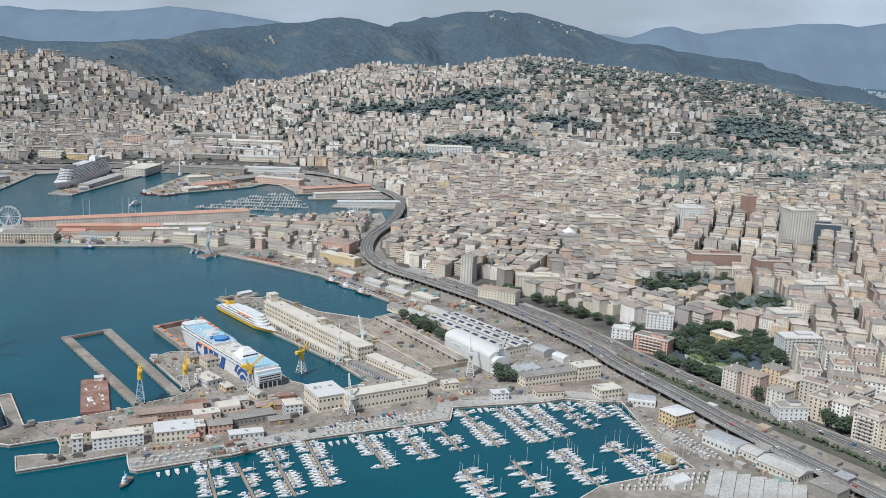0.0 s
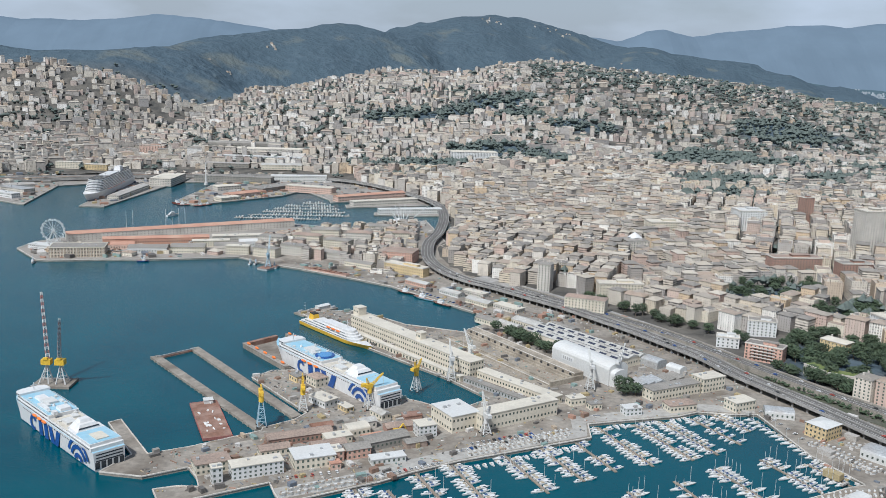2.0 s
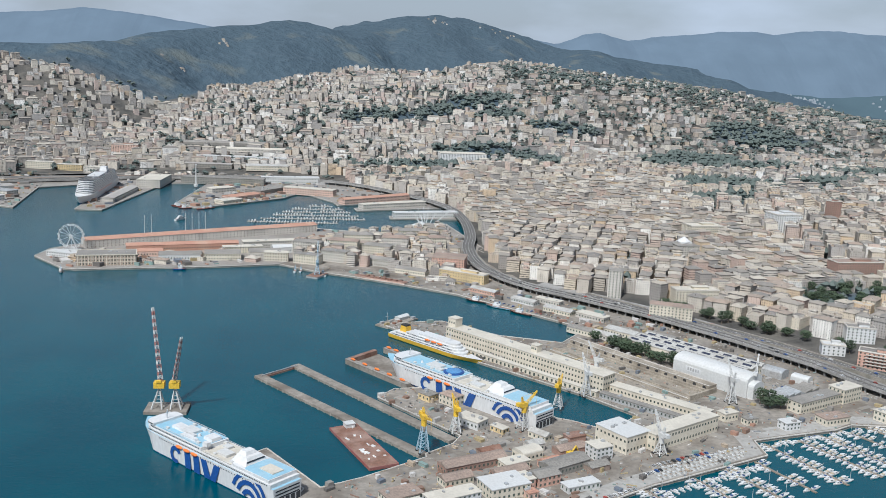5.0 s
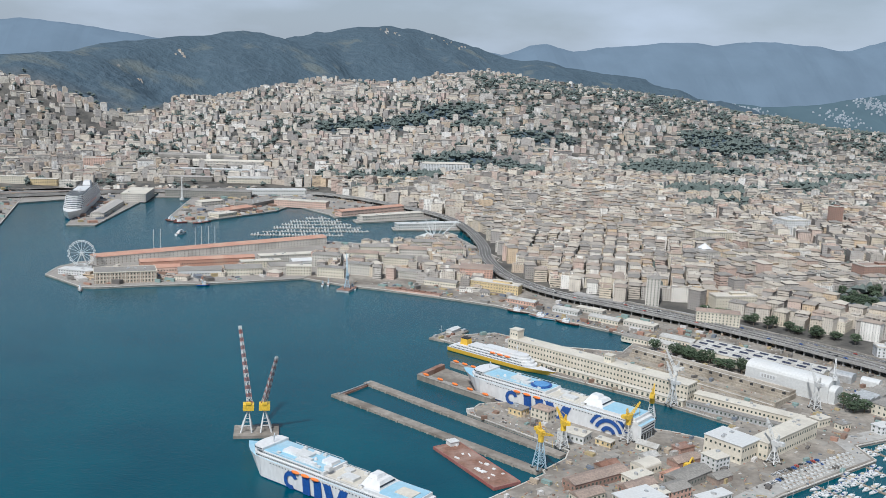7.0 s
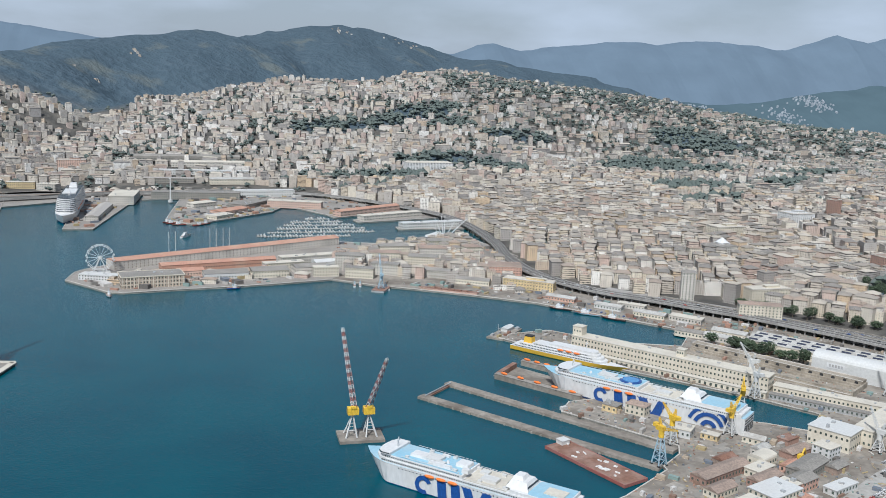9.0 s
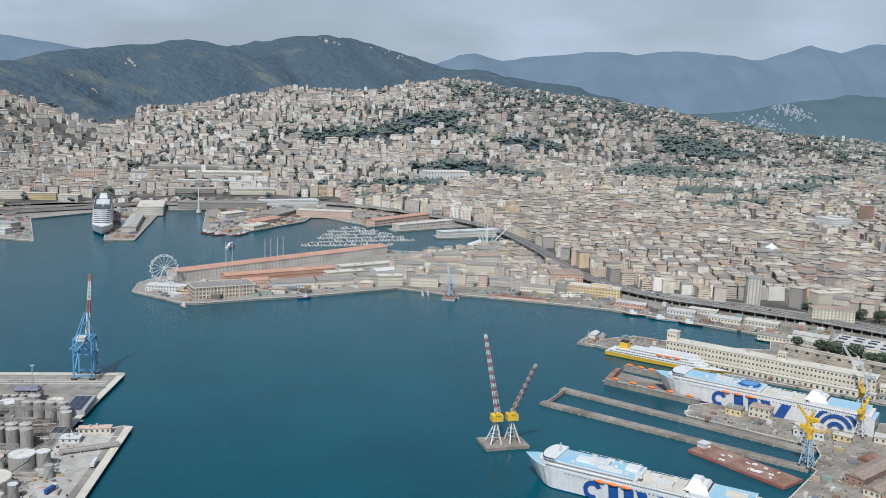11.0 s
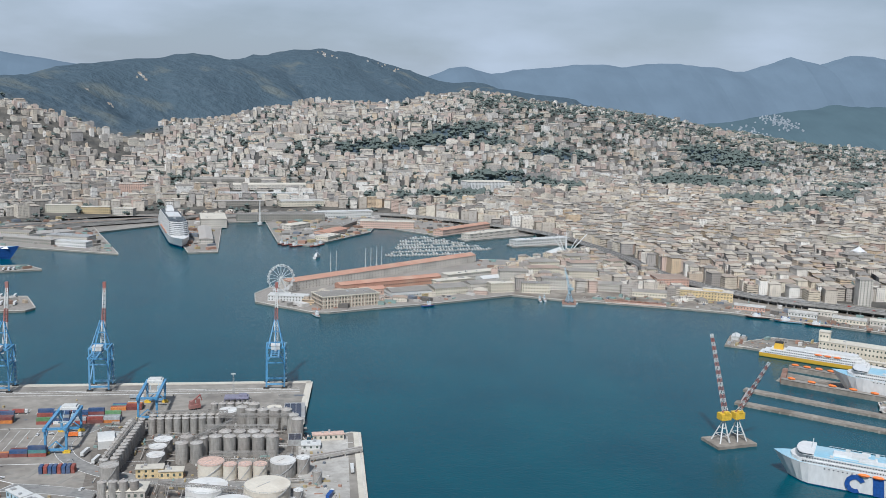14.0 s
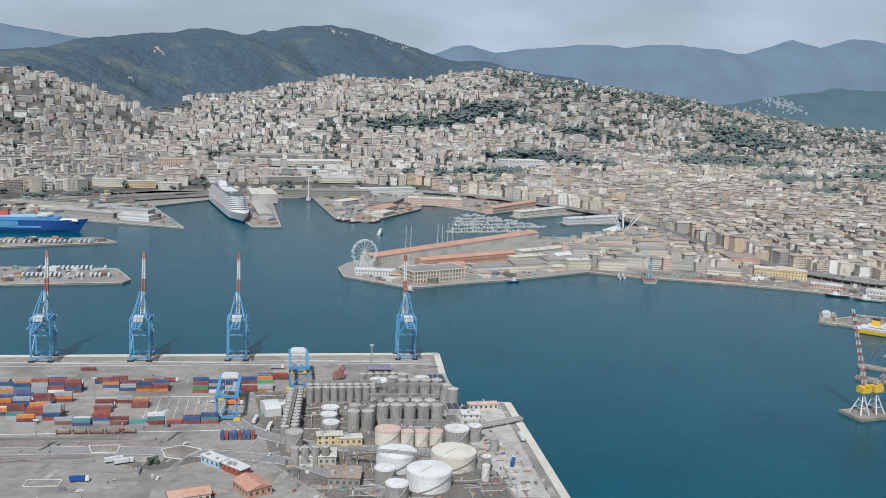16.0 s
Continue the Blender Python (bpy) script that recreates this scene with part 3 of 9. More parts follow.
def range_point(line, width, x, q):
    """A point on a horizon range: q runs from its foot (0) to its crest (1)."""
    far = width > 900
    k = 0.78 if far else 0.95                    # drawn in towards the middle of the flight
    z = ridge_height(x, 4700 if far else 3060, [[(*p, width) for p in line]])
    z += noise.noise((x * 0.006, width, 1)) * 14 + noise.noise((x * 0.02, width, 4)) * 5
    y = 4700 if far else 3250
    spur = noise.noise((x * 0.004, q * 1.5, 6 + width)) * 90 + noise.noise((x * 0.013, q * 3, 2)) * 40
    return (-270 + k * (x + 270), 80 + k * (y - 80) - (1 - q) * 420 + spur * (1 - q) * (0.25 if far else 1.0), (140 + k * (z - 140)) * (1 - (1 - q) ** 1.5))


for _line, _w in FAR_RIDGES:                     # horizon ranges, blue haze painted as base colour and glow
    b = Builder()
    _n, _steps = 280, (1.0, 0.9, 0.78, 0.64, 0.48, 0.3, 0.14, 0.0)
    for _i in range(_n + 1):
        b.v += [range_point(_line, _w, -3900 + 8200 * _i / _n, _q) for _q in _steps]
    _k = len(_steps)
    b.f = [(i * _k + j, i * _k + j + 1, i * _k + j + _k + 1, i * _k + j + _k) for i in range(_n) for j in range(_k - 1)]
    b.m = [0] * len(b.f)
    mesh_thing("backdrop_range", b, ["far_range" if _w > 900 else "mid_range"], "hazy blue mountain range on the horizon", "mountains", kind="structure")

b = Builder()
b.add([(-6000, -1500, 0), (6000, -1500, 0), (6000, 4000, 0), (-6000, 4000, 0)], [(0, 1, 2, 3)])
mesh_thing("water", b, ["water"], "deep blue-green harbour water with small ripples", "water", kind="structure")


def quay(name, poly, top=QUAY, mats=("concrete", "stone_wall"), label=""):
    b = Builder()
    b.prism(poly, -4, top, 0, 1)
    ob = mesh_thing(name, b, list(mats), label or "concrete quay with stone side walls above the water", "quay", kind="structure")
    b = Builder()                                # the coping along the edge
    pts = poly + poly[:1]
    for p, q in zip(pts, pts[1:]):
        b.beam((*p, top + 0.06), (*q, top + 0.06), 0.45)
    part("coping", b, ["stone_trim"], ob)
    return ob


YARD = [(-190, 340), (-183, 356), (-203, 387), (-199, 391), (-177, 357), (-162, 365), (-137, 383), (-137, 386), (-125, 396), (-121, 404), (-154, 448), (-146, 459), (-126, 462), (-111, 472), (-76, 424), (-70, 421), (-56, 410),
        (-38, 428), (-58, 455), (-100, 500), (-147, 566), (-134, 572), (-112, 576), (-82, 548), (-48, 536), (-36, 552), (-24, 560), (-40, 580), (-62, 604), (-96, 642), (-128, 664), (-164, 686), (-191, 700), (-219, 722),
        (-190, 760), (-60, 790), (-20, 660), (60, 575), (110, 490), (160, 410), (225, 300), (300, 180), (150, 180), (40, 300), (62, 326), (95, 343), (103, 346), (92, 373), (86, 412), (85, 417), (74, 416), (58, 418), (47, 412), (21, 405), (4, 400), (3, 385), (-54, 358), (-72, 347),
        (-84, 338), (-95, 332), (-116, 320), (-119, 321), (-122, 327), (-125, 335), (-147, 322), (-160, 315), (-166, 327), (-158, 330), (-150, 330), (-153, 338), (-158, 346), (-173, 337)]
quay("quay_yard", YARD, mats=("quay_old", "stone_wall"), label="worn shipyard quay of stained concrete and stone")
quay("quay_molo", [(-219, 722), (-258, 711), (-283, 705), (-323, 698), (-355, 691), (-365, 693), (-396, 731), (-393, 757), (-382, 774), (-205, 876), (-150, 858), (-100, 880), (-75, 915), (-55, 800), (-60, 790), (-190, 760)], label="old mole of pale stone with paved top")
quay("quay_tug", [(-343, 994), (-318, 966), (-239, 1051), (-225, 1090), (-235, 1210), (-330, 1210)], label="pier of pale concrete where tugs lie")
quay("quay_passenger", [(-402, 941), (-427, 940), (-440, 1190), (-375, 1190)], label="long concrete passenger pier")
quay("quay_west", [(-483, 940), (-503, 1075), (-521, 1200), (-700, 1120), (-620, 1010), (-560, 985)], label="triangular concrete ferry pier")
quay("quay_ferry", [(-536, 873), (-548, 893), (-700, 900), (-700, 850), (-614, 860)], label="narrow ferry pier of pale concrete")
quay("quay_trailers", [(-528, 736), (-533, 729), (-700, 738), (-700, 790), (-596, 784), (-536, 772)], label="low pier with parked trailers")
quay("quay_terminal", [(-393, 548), (-410, 480), (-408, 472), (-390, 478), (-387, 477), (-404, 391), (-425, 290), (-900, 260), (-900, 640), (-584, 581)], mats=("terminal", "stone_wall"), label="wide paved container terminal quay")
quay("quay_north", [(-800, 1160), (-700, 1121), (-521, 1201), (-503, 1076), (-441, 1128), (-441, 1191), (-374, 1191), (-374, 1140), (-331, 1150), (-331, 1211), (-234, 1211), (-224, 1100), (-184, 1030), (-118, 1087), (-92, 1064), (-88, 1045), (-60, 1015), (-50, 1030), (-140, 1172), (-240, 1215), (-440, 1225), (-640, 1140)], label="broad port apron of grey concrete")
quay("quay_aquarium", [(-128, 938), (-128, 952), (-55, 970), (-50, 945)], label="exhibition pier in the old harbour")
quay("quay_curved", [(-160, 980), (-163, 996), (-90, 1040), (-55, 1010), (-72, 1012)], label="pier with long pale halls in the old harbour")
quay("quay_customs", [(-180, 1010), (-184, 1027), (-118, 1085), (-92, 1060), (-96, 1062)], label="pier with a pink hall in the old harbour")
quay_line = [(-119, 321.5), (-95, 333), (-72, 348), (-54, 359), (2, 386), (4, 401), (21, 406), (47, 413), (58, 419), (85, 418)]
b = Builder()
strip(b, quay_line, -9.5, -0.6, QUAY - 0.5, QUAY + 0.03, 0)
mesh_thing("quay_apron", b, ["apron"], "pale grey concrete apron along the marina", "paving", kind="structure")
for _p, _q, _w in (((-210.5, 477), (-138, 386), 4.8), ((-194, 493), (-124.5, 400), 4.8)):
    _c, _n, _a = span(_p, _q)
    b = Builder()
    b.box(_c[0], _c[1], -4, _n, _w, 4 + QUAY + 0.004, _a, 0)
    for _i in range(26):
        _f = (_i + 0.5) / 26
        for _e in (-1, 1):
            b.box(_p[0] + (_q[0] - _p[0]) * _f - math.sin(_a) * _e * (_w / 2 + 0.15), _p[1] + (_q[1] - _p[1]) * _f + math.cos(_a) * _e * (_w / 2 + 0.15), -2, 0.9, 0.5, 2.9, _a, 1)
    mesh_thing("dock_arm", b, ["quay_old", "stone_wall"], "long narrow dock arm of worn concrete with fenders", "dock", kind="structure")
b = Builder()
b.beam((-208, 476, 0.1), (-194, 490, 0.1), 1.6)
b.beam((-209, 475, 1.4), (-193, 491, 1.4), 0.5, 1)
mesh_thing("dock_gate", b, ["rust", "grey_metal"], "rusty dock gate closing the basin's mouth", "dock gate", kind="structure")

# ---- elevated road ----
HIGHWAY = [(215, 235), (168, 321), (151, 348), (130, 386), (113, 422), (92, 462), (81, 491), (68, 513), (53, 538), (37, 561), (20, 585), (1, 607), (-24, 635), (-41, 652), (-58, 680), (-70, 723), (-70, 783), (-61, 840), (-57, 930), (-68, 1010), (-116, 1100), (-183, 1172), (-290, 1200), (-443, 1158), (-539, 1125), (-640, 1060), (-900, 980)]
LOWER = [(240, 255), (190, 350), (168, 384), (142, 421), (121, 453), (97, 493), (72, 537), (30, 590), (-10, 640)]


ROAD_Z = 5.0
hw = smooth_line(HIGHWAY, 5)
b = Builder()
strip(b, hw, -5.2, 4.6, ROAD_Z - 0.8, ROAD_Z, 0)
viaduct = mesh_thing("elevated_road", b, ["asphalt"], "two-way elevated road on concrete piers along the harbour", "road", kind="structure")
for _o in (-5.3, -0.5, 4.3):
    b = Builder()
    strip(b, hw, _o, _o + 0.4, ROAD_Z - 1.0 if abs(_o) > 2 else ROAD_Z, ROAD_Z + 0.5, 0)
    part("parapet", b, ["deck_concrete"], viaduct)
for _o in (-2.9, 2.0):
    b = Builder()
    strip(b, hw, _o, _o + 0.12, ROAD_Z + 0.004, ROAD_Z + 0.02, 0)
    part("lane_line", b, ["line_white"], viaduct)
for _i in range(2, len(hw) - 1):
    b = Builder()
    (x, y), q = hw[_i], hw[_i + 1]
    _a = math.atan2(q[1] - y, q[0] - x)
    b.box(x - math.sin(_a) * 0.4, y + math.cos(_a) * 0.4, ROAD_Z - 1.7, 1.0, 8.6, 0.9, _a)
    part("crossbeam", b, ["deck_concrete"], viaduct)
    for _e in (-3.0, 3.6):
        part("pier", Builder().box(x - math.sin(_a) * _e, y + math.cos(_a) * _e, -1, 0.8, 0.8, ROAD_Z - 0.7, _a), ["deck_concrete"], viaduct)
b = Builder()
lw = smooth_line(LOWER, 4)
strip(b, lw, -3.6, 4.4, 0.2, 3.6, 0)
shore = mesh_thing("shore_road", b, ["asphalt"], "grey asphalt shore road behind the elevated one", "road", kind="structure")
for _o in (-3.8, 4.1):
    b = Builder()
    strip(b, lw, _o, _o + 0.3, 0.2, 4.2, 0)
    part("parapet", b, ["stone_wall"], shore)
for _o in (-0.6, 2.0):
    b = Builder()
    strip(b, lw, _o, _o + 0.12, 3.604, 3.62, 0)
    part("lane_line", b, ["line_white"], shore)
b = Builder()
strip(b, lw, 4.5, 6.4, 0.2, 3.75, 0)
part("pavement", b, ["concrete"], shore)
b = Builder()                                      # the sunken ground between the two roads
strip(b, lw, -11.5, -3.9, 0.4, 1.4, 0)
mesh_thing("road_verge", b, ["verge"], "dark weedy ground between the two roads", "ground", kind="structure")
b = Builder()                                      # the wide street on the town side of the elevated road
_row = [(x, y) for x, y in hw if 480 < y < 665]
for _e0, _e1 in ((8.6, 14), (14, 19), (19, 25)):
    for _i in range(len(_row) - 1):
        _q = []
        for (x, y), e in ((_row[_i], _e0), (_row[_i + 1], _e0), (_row[_i + 1], _e1), (_row[_i], _e1)):
            x, y = x + e * 0.8, y + e * 0.6
            _q.append((x, y, max(ground_at(x, y), QUAY) + 0.9))
        b.add(_q, [(0, 1, 2, 3)])
mesh_thing("street", b, ["deck_concrete"], "wide pale street beside the elevated road", "road", kind="structure")

# ---- houses ----
rnd = random.Random(11)
FLOOR = 1.6


def walls(b, x, y, z, w, d, h, rz, mat=0):
    """Four outer walls that carry their own metres, and the ring of points on top."""
    c, s = math.cos(rz), math.sin(rz)
    q = [(x + c * a * w / 2 - s * e * d / 2, y + s * a * w / 2 + c * e * d / 2) for a, e in ((-1, -1), (1, -1), (1, 1), (-1, 1))]
    nw, nd, nh = max(1, round(w / 1.5)), max(1, round(d / 1.5)), max(1, round(h / FLOOR))
    vs = [(*p, z - 6) for p in q] + [(*p, z + h) for p in q]
    lo = -6 / h * nh
    uvs = [[(0, lo), (k, lo), (k, nh), (0, nh)] for k in (nw, nd, nw, nd)]
    b.add(vs, [(0, 1, 5, 4), (1, 2, 6, 5), (2, 3, 7, 6), (3, 0, 4, 7)], mat, uvs)
    return len(b.v) - 4


def top_on(b, k, x, y, z, w, d, rz, kind, rise):
    """A roof joined to the wall's top ring, which starts at vertex k."""
    c, s = math.cos(rz), math.sin(rz)

    def at(a, e, q):
        return (x + c * a - s * e, y + s * a + c * e, q)
    n = len(b.v)
    if kind == "hip":
        o = 0.4                                    # the eaves stand out over the walls
        W, D = w / 2 + o, d / 2 + o
        b.v += [at(-W, -D, z - 0.05), at(W, -D, z - 0.05), at(W, D, z - 0.05), at(-W, D, z - 0.05)]
        k, n = n, n + 4
        r = max(0.2, abs(W - D))
        if w >= d:
            b.v += [at(-r, 0, z + rise), at(r, 0, z + rise)]
            fs = [(k, k + 1, n + 1, n), (k + 1, k + 2, n + 1), (k + 2, k + 3, n, n + 1), (k + 3, k, n)]
        else:
            b.v += [at(0, -r, z + rise), at(0, r, z + rise)]
            fs = [(k, k + 1, n), (k + 1, k + 2, n + 1, n), (k + 2, k + 3, n + 1), (k + 3, k, n, n + 1)]
        b.f += fs
        b.m += [1] * len(fs)
    else:
        i = 0.35
        W, D = w / 2 - i, d / 2 - i
        b.v += [at(-W, -D, z), at(W, -D, z), at(W, D, z), at(-W, D, z), at(-W, -D, z - 0.5), at(W, -D, z - 0.5), at(W, D, z - 0.5), at(-W, D, z - 0.5)]
        for j in range(4):
            b.f.append((k + j, k + (j + 1) % 4, n + (j + 1) % 4, n + j))
            b.m.append(0)
            b.f.append((n + j, n + (j + 1) % 4, n + 4 + (j + 1) % 4, n + 4 + j))
            b.m.append(0)
        b.f.append((n + 4, n + 5, n + 6, n + 7))
        b.m.append(1)


NOBUILD = []            # plan polygons kept free for the named things


def far_house(b, x, y, z, w, d, h, rz, flat=None):
    k = walls(b, x, y, z, w, d, h, rz)
    if flat is None:
        flat = rnd.random() < 0.5
    top_on(b, k, x, y, z + h, w, d, rz, "flat" if flat else "hip", rnd.uniform(1.0, 1.9))
    if flat and rnd.random() < 0.8:
        q = rnd.uniform(-0.25, 0.25)
        kk = walls(b, x + math.cos(rz) * w * q, y + math.sin(rz) * w * q, z + h - 0.5, w * rnd.uniform(0.3, 0.6), d * rnd.uniform(0.35, 0.65), rnd.uniform(1.4, 2.2), rz)
        b.f.append((kk, kk + 1, kk + 2, kk + 3))
        b.m.append(1)
    for _ in range(rnd.choice((0, 1, 1, 2))):
        a, e = rnd.uniform(-0.38, 0.38) * w, rnd.uniform(-0.38, 0.38) * d
        b.box(x + math.cos(rz) * a - math.sin(rz) * e, y + math.sin(rz) * a + math.cos(rz) * e, z + h - 0.4, 0.5, 0.7, rnd.uniform(1.4, 2.2), rz, 0)


def free(x, y, r):
    if in_park(x, y, -2):
        return False
    d, side = near_line(x, y, SHORE)
    if side > 0 or d < 8 + r:
        return False
    if x < -170 and d < 62:
        return False
    if near_line(x, y, HIGHWAY)[0] < 7 + r or near_line(x, y, LOWER)[0] < 7 + r:
        return False
    return not any(inside(x, y, p) for p in NOBUILD)


NOBUILD += [[(60, 560), (110, 500), (134, 508), (84, 572), (18, 646), (0, 660), (-10, 640)], [(100, 520), (118, 480), (128, 470), (150, 445), (178, 438), (182, 470), (185, 515), (150, 535), (135, 548), (95, 535)]]
for x, y, w, d, rz in ((-308, 1303, 112, 13, -0.05), (-298, 1336, 104, 14, 0.06), (-330, 1364, 136, 16, 0.06), (-350, 1268, 60, 16, 0.0), (-275, 1262, 54, 18, 0.1)):    # goods sheds behind the port
    NOBUILD.append([(x + a * (w / 2 + 4) - e * (d / 2 + 3) * rz, y + e * (d / 2 + 3) + a * (w / 2 + 4) * rz) for a, e in ((-1, -1), (1, -1), (1, 1), (-1, 1))])
NOBUILD.append([(-575, 1195), (-462, 1205), (-462, 1236), (-575, 1230)])
NAMED = [  # x, y, w, d, h, heading, wall, roof, flat, balconies, label
    (192, 484, 22, 12, 12, 0.12, "white_metal", "white_metal", 1, 1, "large white apartment block with balcony rows"),
    (160, 402, 14, 9, 8, 0.1, "white_paint", "roof_near", 1, 0, "white corner house above the shore road"),
    (172, 453, 13, 7, 5, -0.8, "stone_trim", "roof_near", 1, 0, "low pale house under the park"),
    (116, 496, 20, 9, 9, -0.615, "pink_wall", "roof_near", 1, 1, "pink apartment block with white balconies"),
    (103, 520, 12.5, 8, 6, -0.32, "white_paint", "white_metal", 1, 0, "white office block with flat roof"),
    (128, 537, 16, 9, 9, -0.3, "white_paint", "slate", 1, 0, "white framed modern office building"),
    (265, 703, 20, 16, 34, 0.15, "stone_trim", "cream_roof", 1, 0, "tall pale tower block with regular windows"),
    (190, 655, 36, 13, 14, 0.1, "brick_wall", "tile_brown", 1, 0, "long red-brown office block"),
    (226, 640, 22, 12, 12, 0.1, "brick_wall", "slate", 1, 0, "stepped red-brown office block"),
    (205, 800, 24, 20, 17, 0.1, "white_paint", "white_metal", 1, 0, "white box-shaped opera stage house"),
    (297, 745, 34, 14, 16, -0.1, "glass_blue", "slate", 1, 0, "dark blue glass office slab"),
    (238, 585, 26, 12, 11, 0.2, "white_metal", "cream_roof", 1, 0, "white office slab with window bands"),
    (266, 830, 10, 9, 24, 0.3, "brick_wall", "slate", 1, 0, "slender brown brick tower"),
    (159, 506, 15, 9, 6, -0.9, "yellow_wall", "cream_roof", 0, 0, "ochre villa among the park trees"),
    (200, 532, 17, 12, 10, 0.2, "white_paint", "cream_roof", 1, 1, "white stepped apartment house with terraces"),
    (-14, 1306, 64, 26, 12, 0.08, "white_paint", "cream_roof", 0, 0, "long white palace on the hillside terrace"),
    (-470, 1330, 34, 15, 12, 0.05, "tank_pink", "tile_brown", 1, 0, "big red-brown block behind the port"),
    (-92, 722, 24, 19, 9.5, -0.25, "pink_wall", "tile_brown", 0, 0, "large pink palace by the elevated road"),
    (-86, 683, 36, 8, 6.5, -0.62, "yellow_wall", "cream_roof", 1, 0, "long yellow customs building on the quay"),
    (32, 585, 26, 10, 11, -0.4, "cream", "tile_brown", 0, 0, "tall cream palace above the road"),
    (12, 640, 9, 9, 19, -0.4, "stone_trim", "slate", 0, 0, "pale stone bell tower"),
    (60, 620, 30, 10, 10, 0.05, "cream", "cream_roof", 1, 0, "cream block in the old town"),
    (93, 734, 18, 18, 10, 0.2, "stone_trim", "slate", 0, 0, "pale domed palace block"),
    (130, 790, 30, 16, 12, 0.15, "cream", "cream_roof", 1, 0, "cream palace with flat roof")]
for x, y, w, d, h, rz, *_ in NAMED:                 # their own plots stay free
    c, s = math.cos(rz), math.sin(rz)
    NOBUILD.append([(x + c * a * (w / 2 + 4) - s * e * (d / 2 + 4), y + s * a * (w / 2 + 4) + c * e * (d / 2 + 4)) for a, e in ((-1, -1), (1, -1), (1, 1), (-1, 1))])
TYPES = [(11, 9, 10.5, 0, 0), (12, 9.5, 12, 1, 1), (11.5, 9, 10, 0, 1), (9.5, 8.5, 9, 0, 0), (13, 9.5, 12.5, 1, 0), (11.5, 9, 11, 1, 1), (10, 8.5, 12, 0, 0)]
OLDT = [(9.5, 7.5, 9, 0, 0), (10.5, 8, 10, 0, 0), (10, 8, 8, 1, 0), (8.5, 8, 10.5, 0, 0)]


def quarter_heading(x, y):
    """The streets' direction in one quarter: along the shore, away from it, or along the slope."""
    d, _ = near_line(x, y, SHORE[2:8])
    if d < 120:
        return -0.86 + rnd.uniform(-0.08, 0.08) if y < 700 else 1.2
    if x > 170 and y < 1000:
        return 1.30 + rnd.uniform(-0.12, 0.12)
    if y < 1150:
        return rnd.choice((0.1, 0.35, -0.3, 0.2)) + rnd.uniform(-0.15, 0.15)
    gx = ground_at(x + 40, y, False) - ground_at(x - 40, y, False)
    gy = ground_at(x, y + 40, False) - ground_at(x, y - 40, False)
    a = math.atan2(-gx, max(gy, 2.0))
    return max(-0.7, min(0.7, a)) + rnd.uniform(-0.25, 0.25)


SPACING = 120
quarters = {}
for j in range(-1, 18):
    for i in range(-11, 16):
        x, y = i * SPACING + rnd.uniform(-38, 38), 220 + j * SPACING + rnd.uniform(-38, 38)
        quarters[i, j] = (x, y, quarter_heading(x, y))


def quarter_of(x, y):
    i, j = round(x / SPACING), round((y - 220) / SPACING)
    return min(((x - quarters[k][0]) ** 2 + (y - quarters[k][1]) ** 2, k) for k in ((i + a, j + c) for a in (-1, 0, 1) for c in (-1, 0, 1)) if k in quarters)[1]


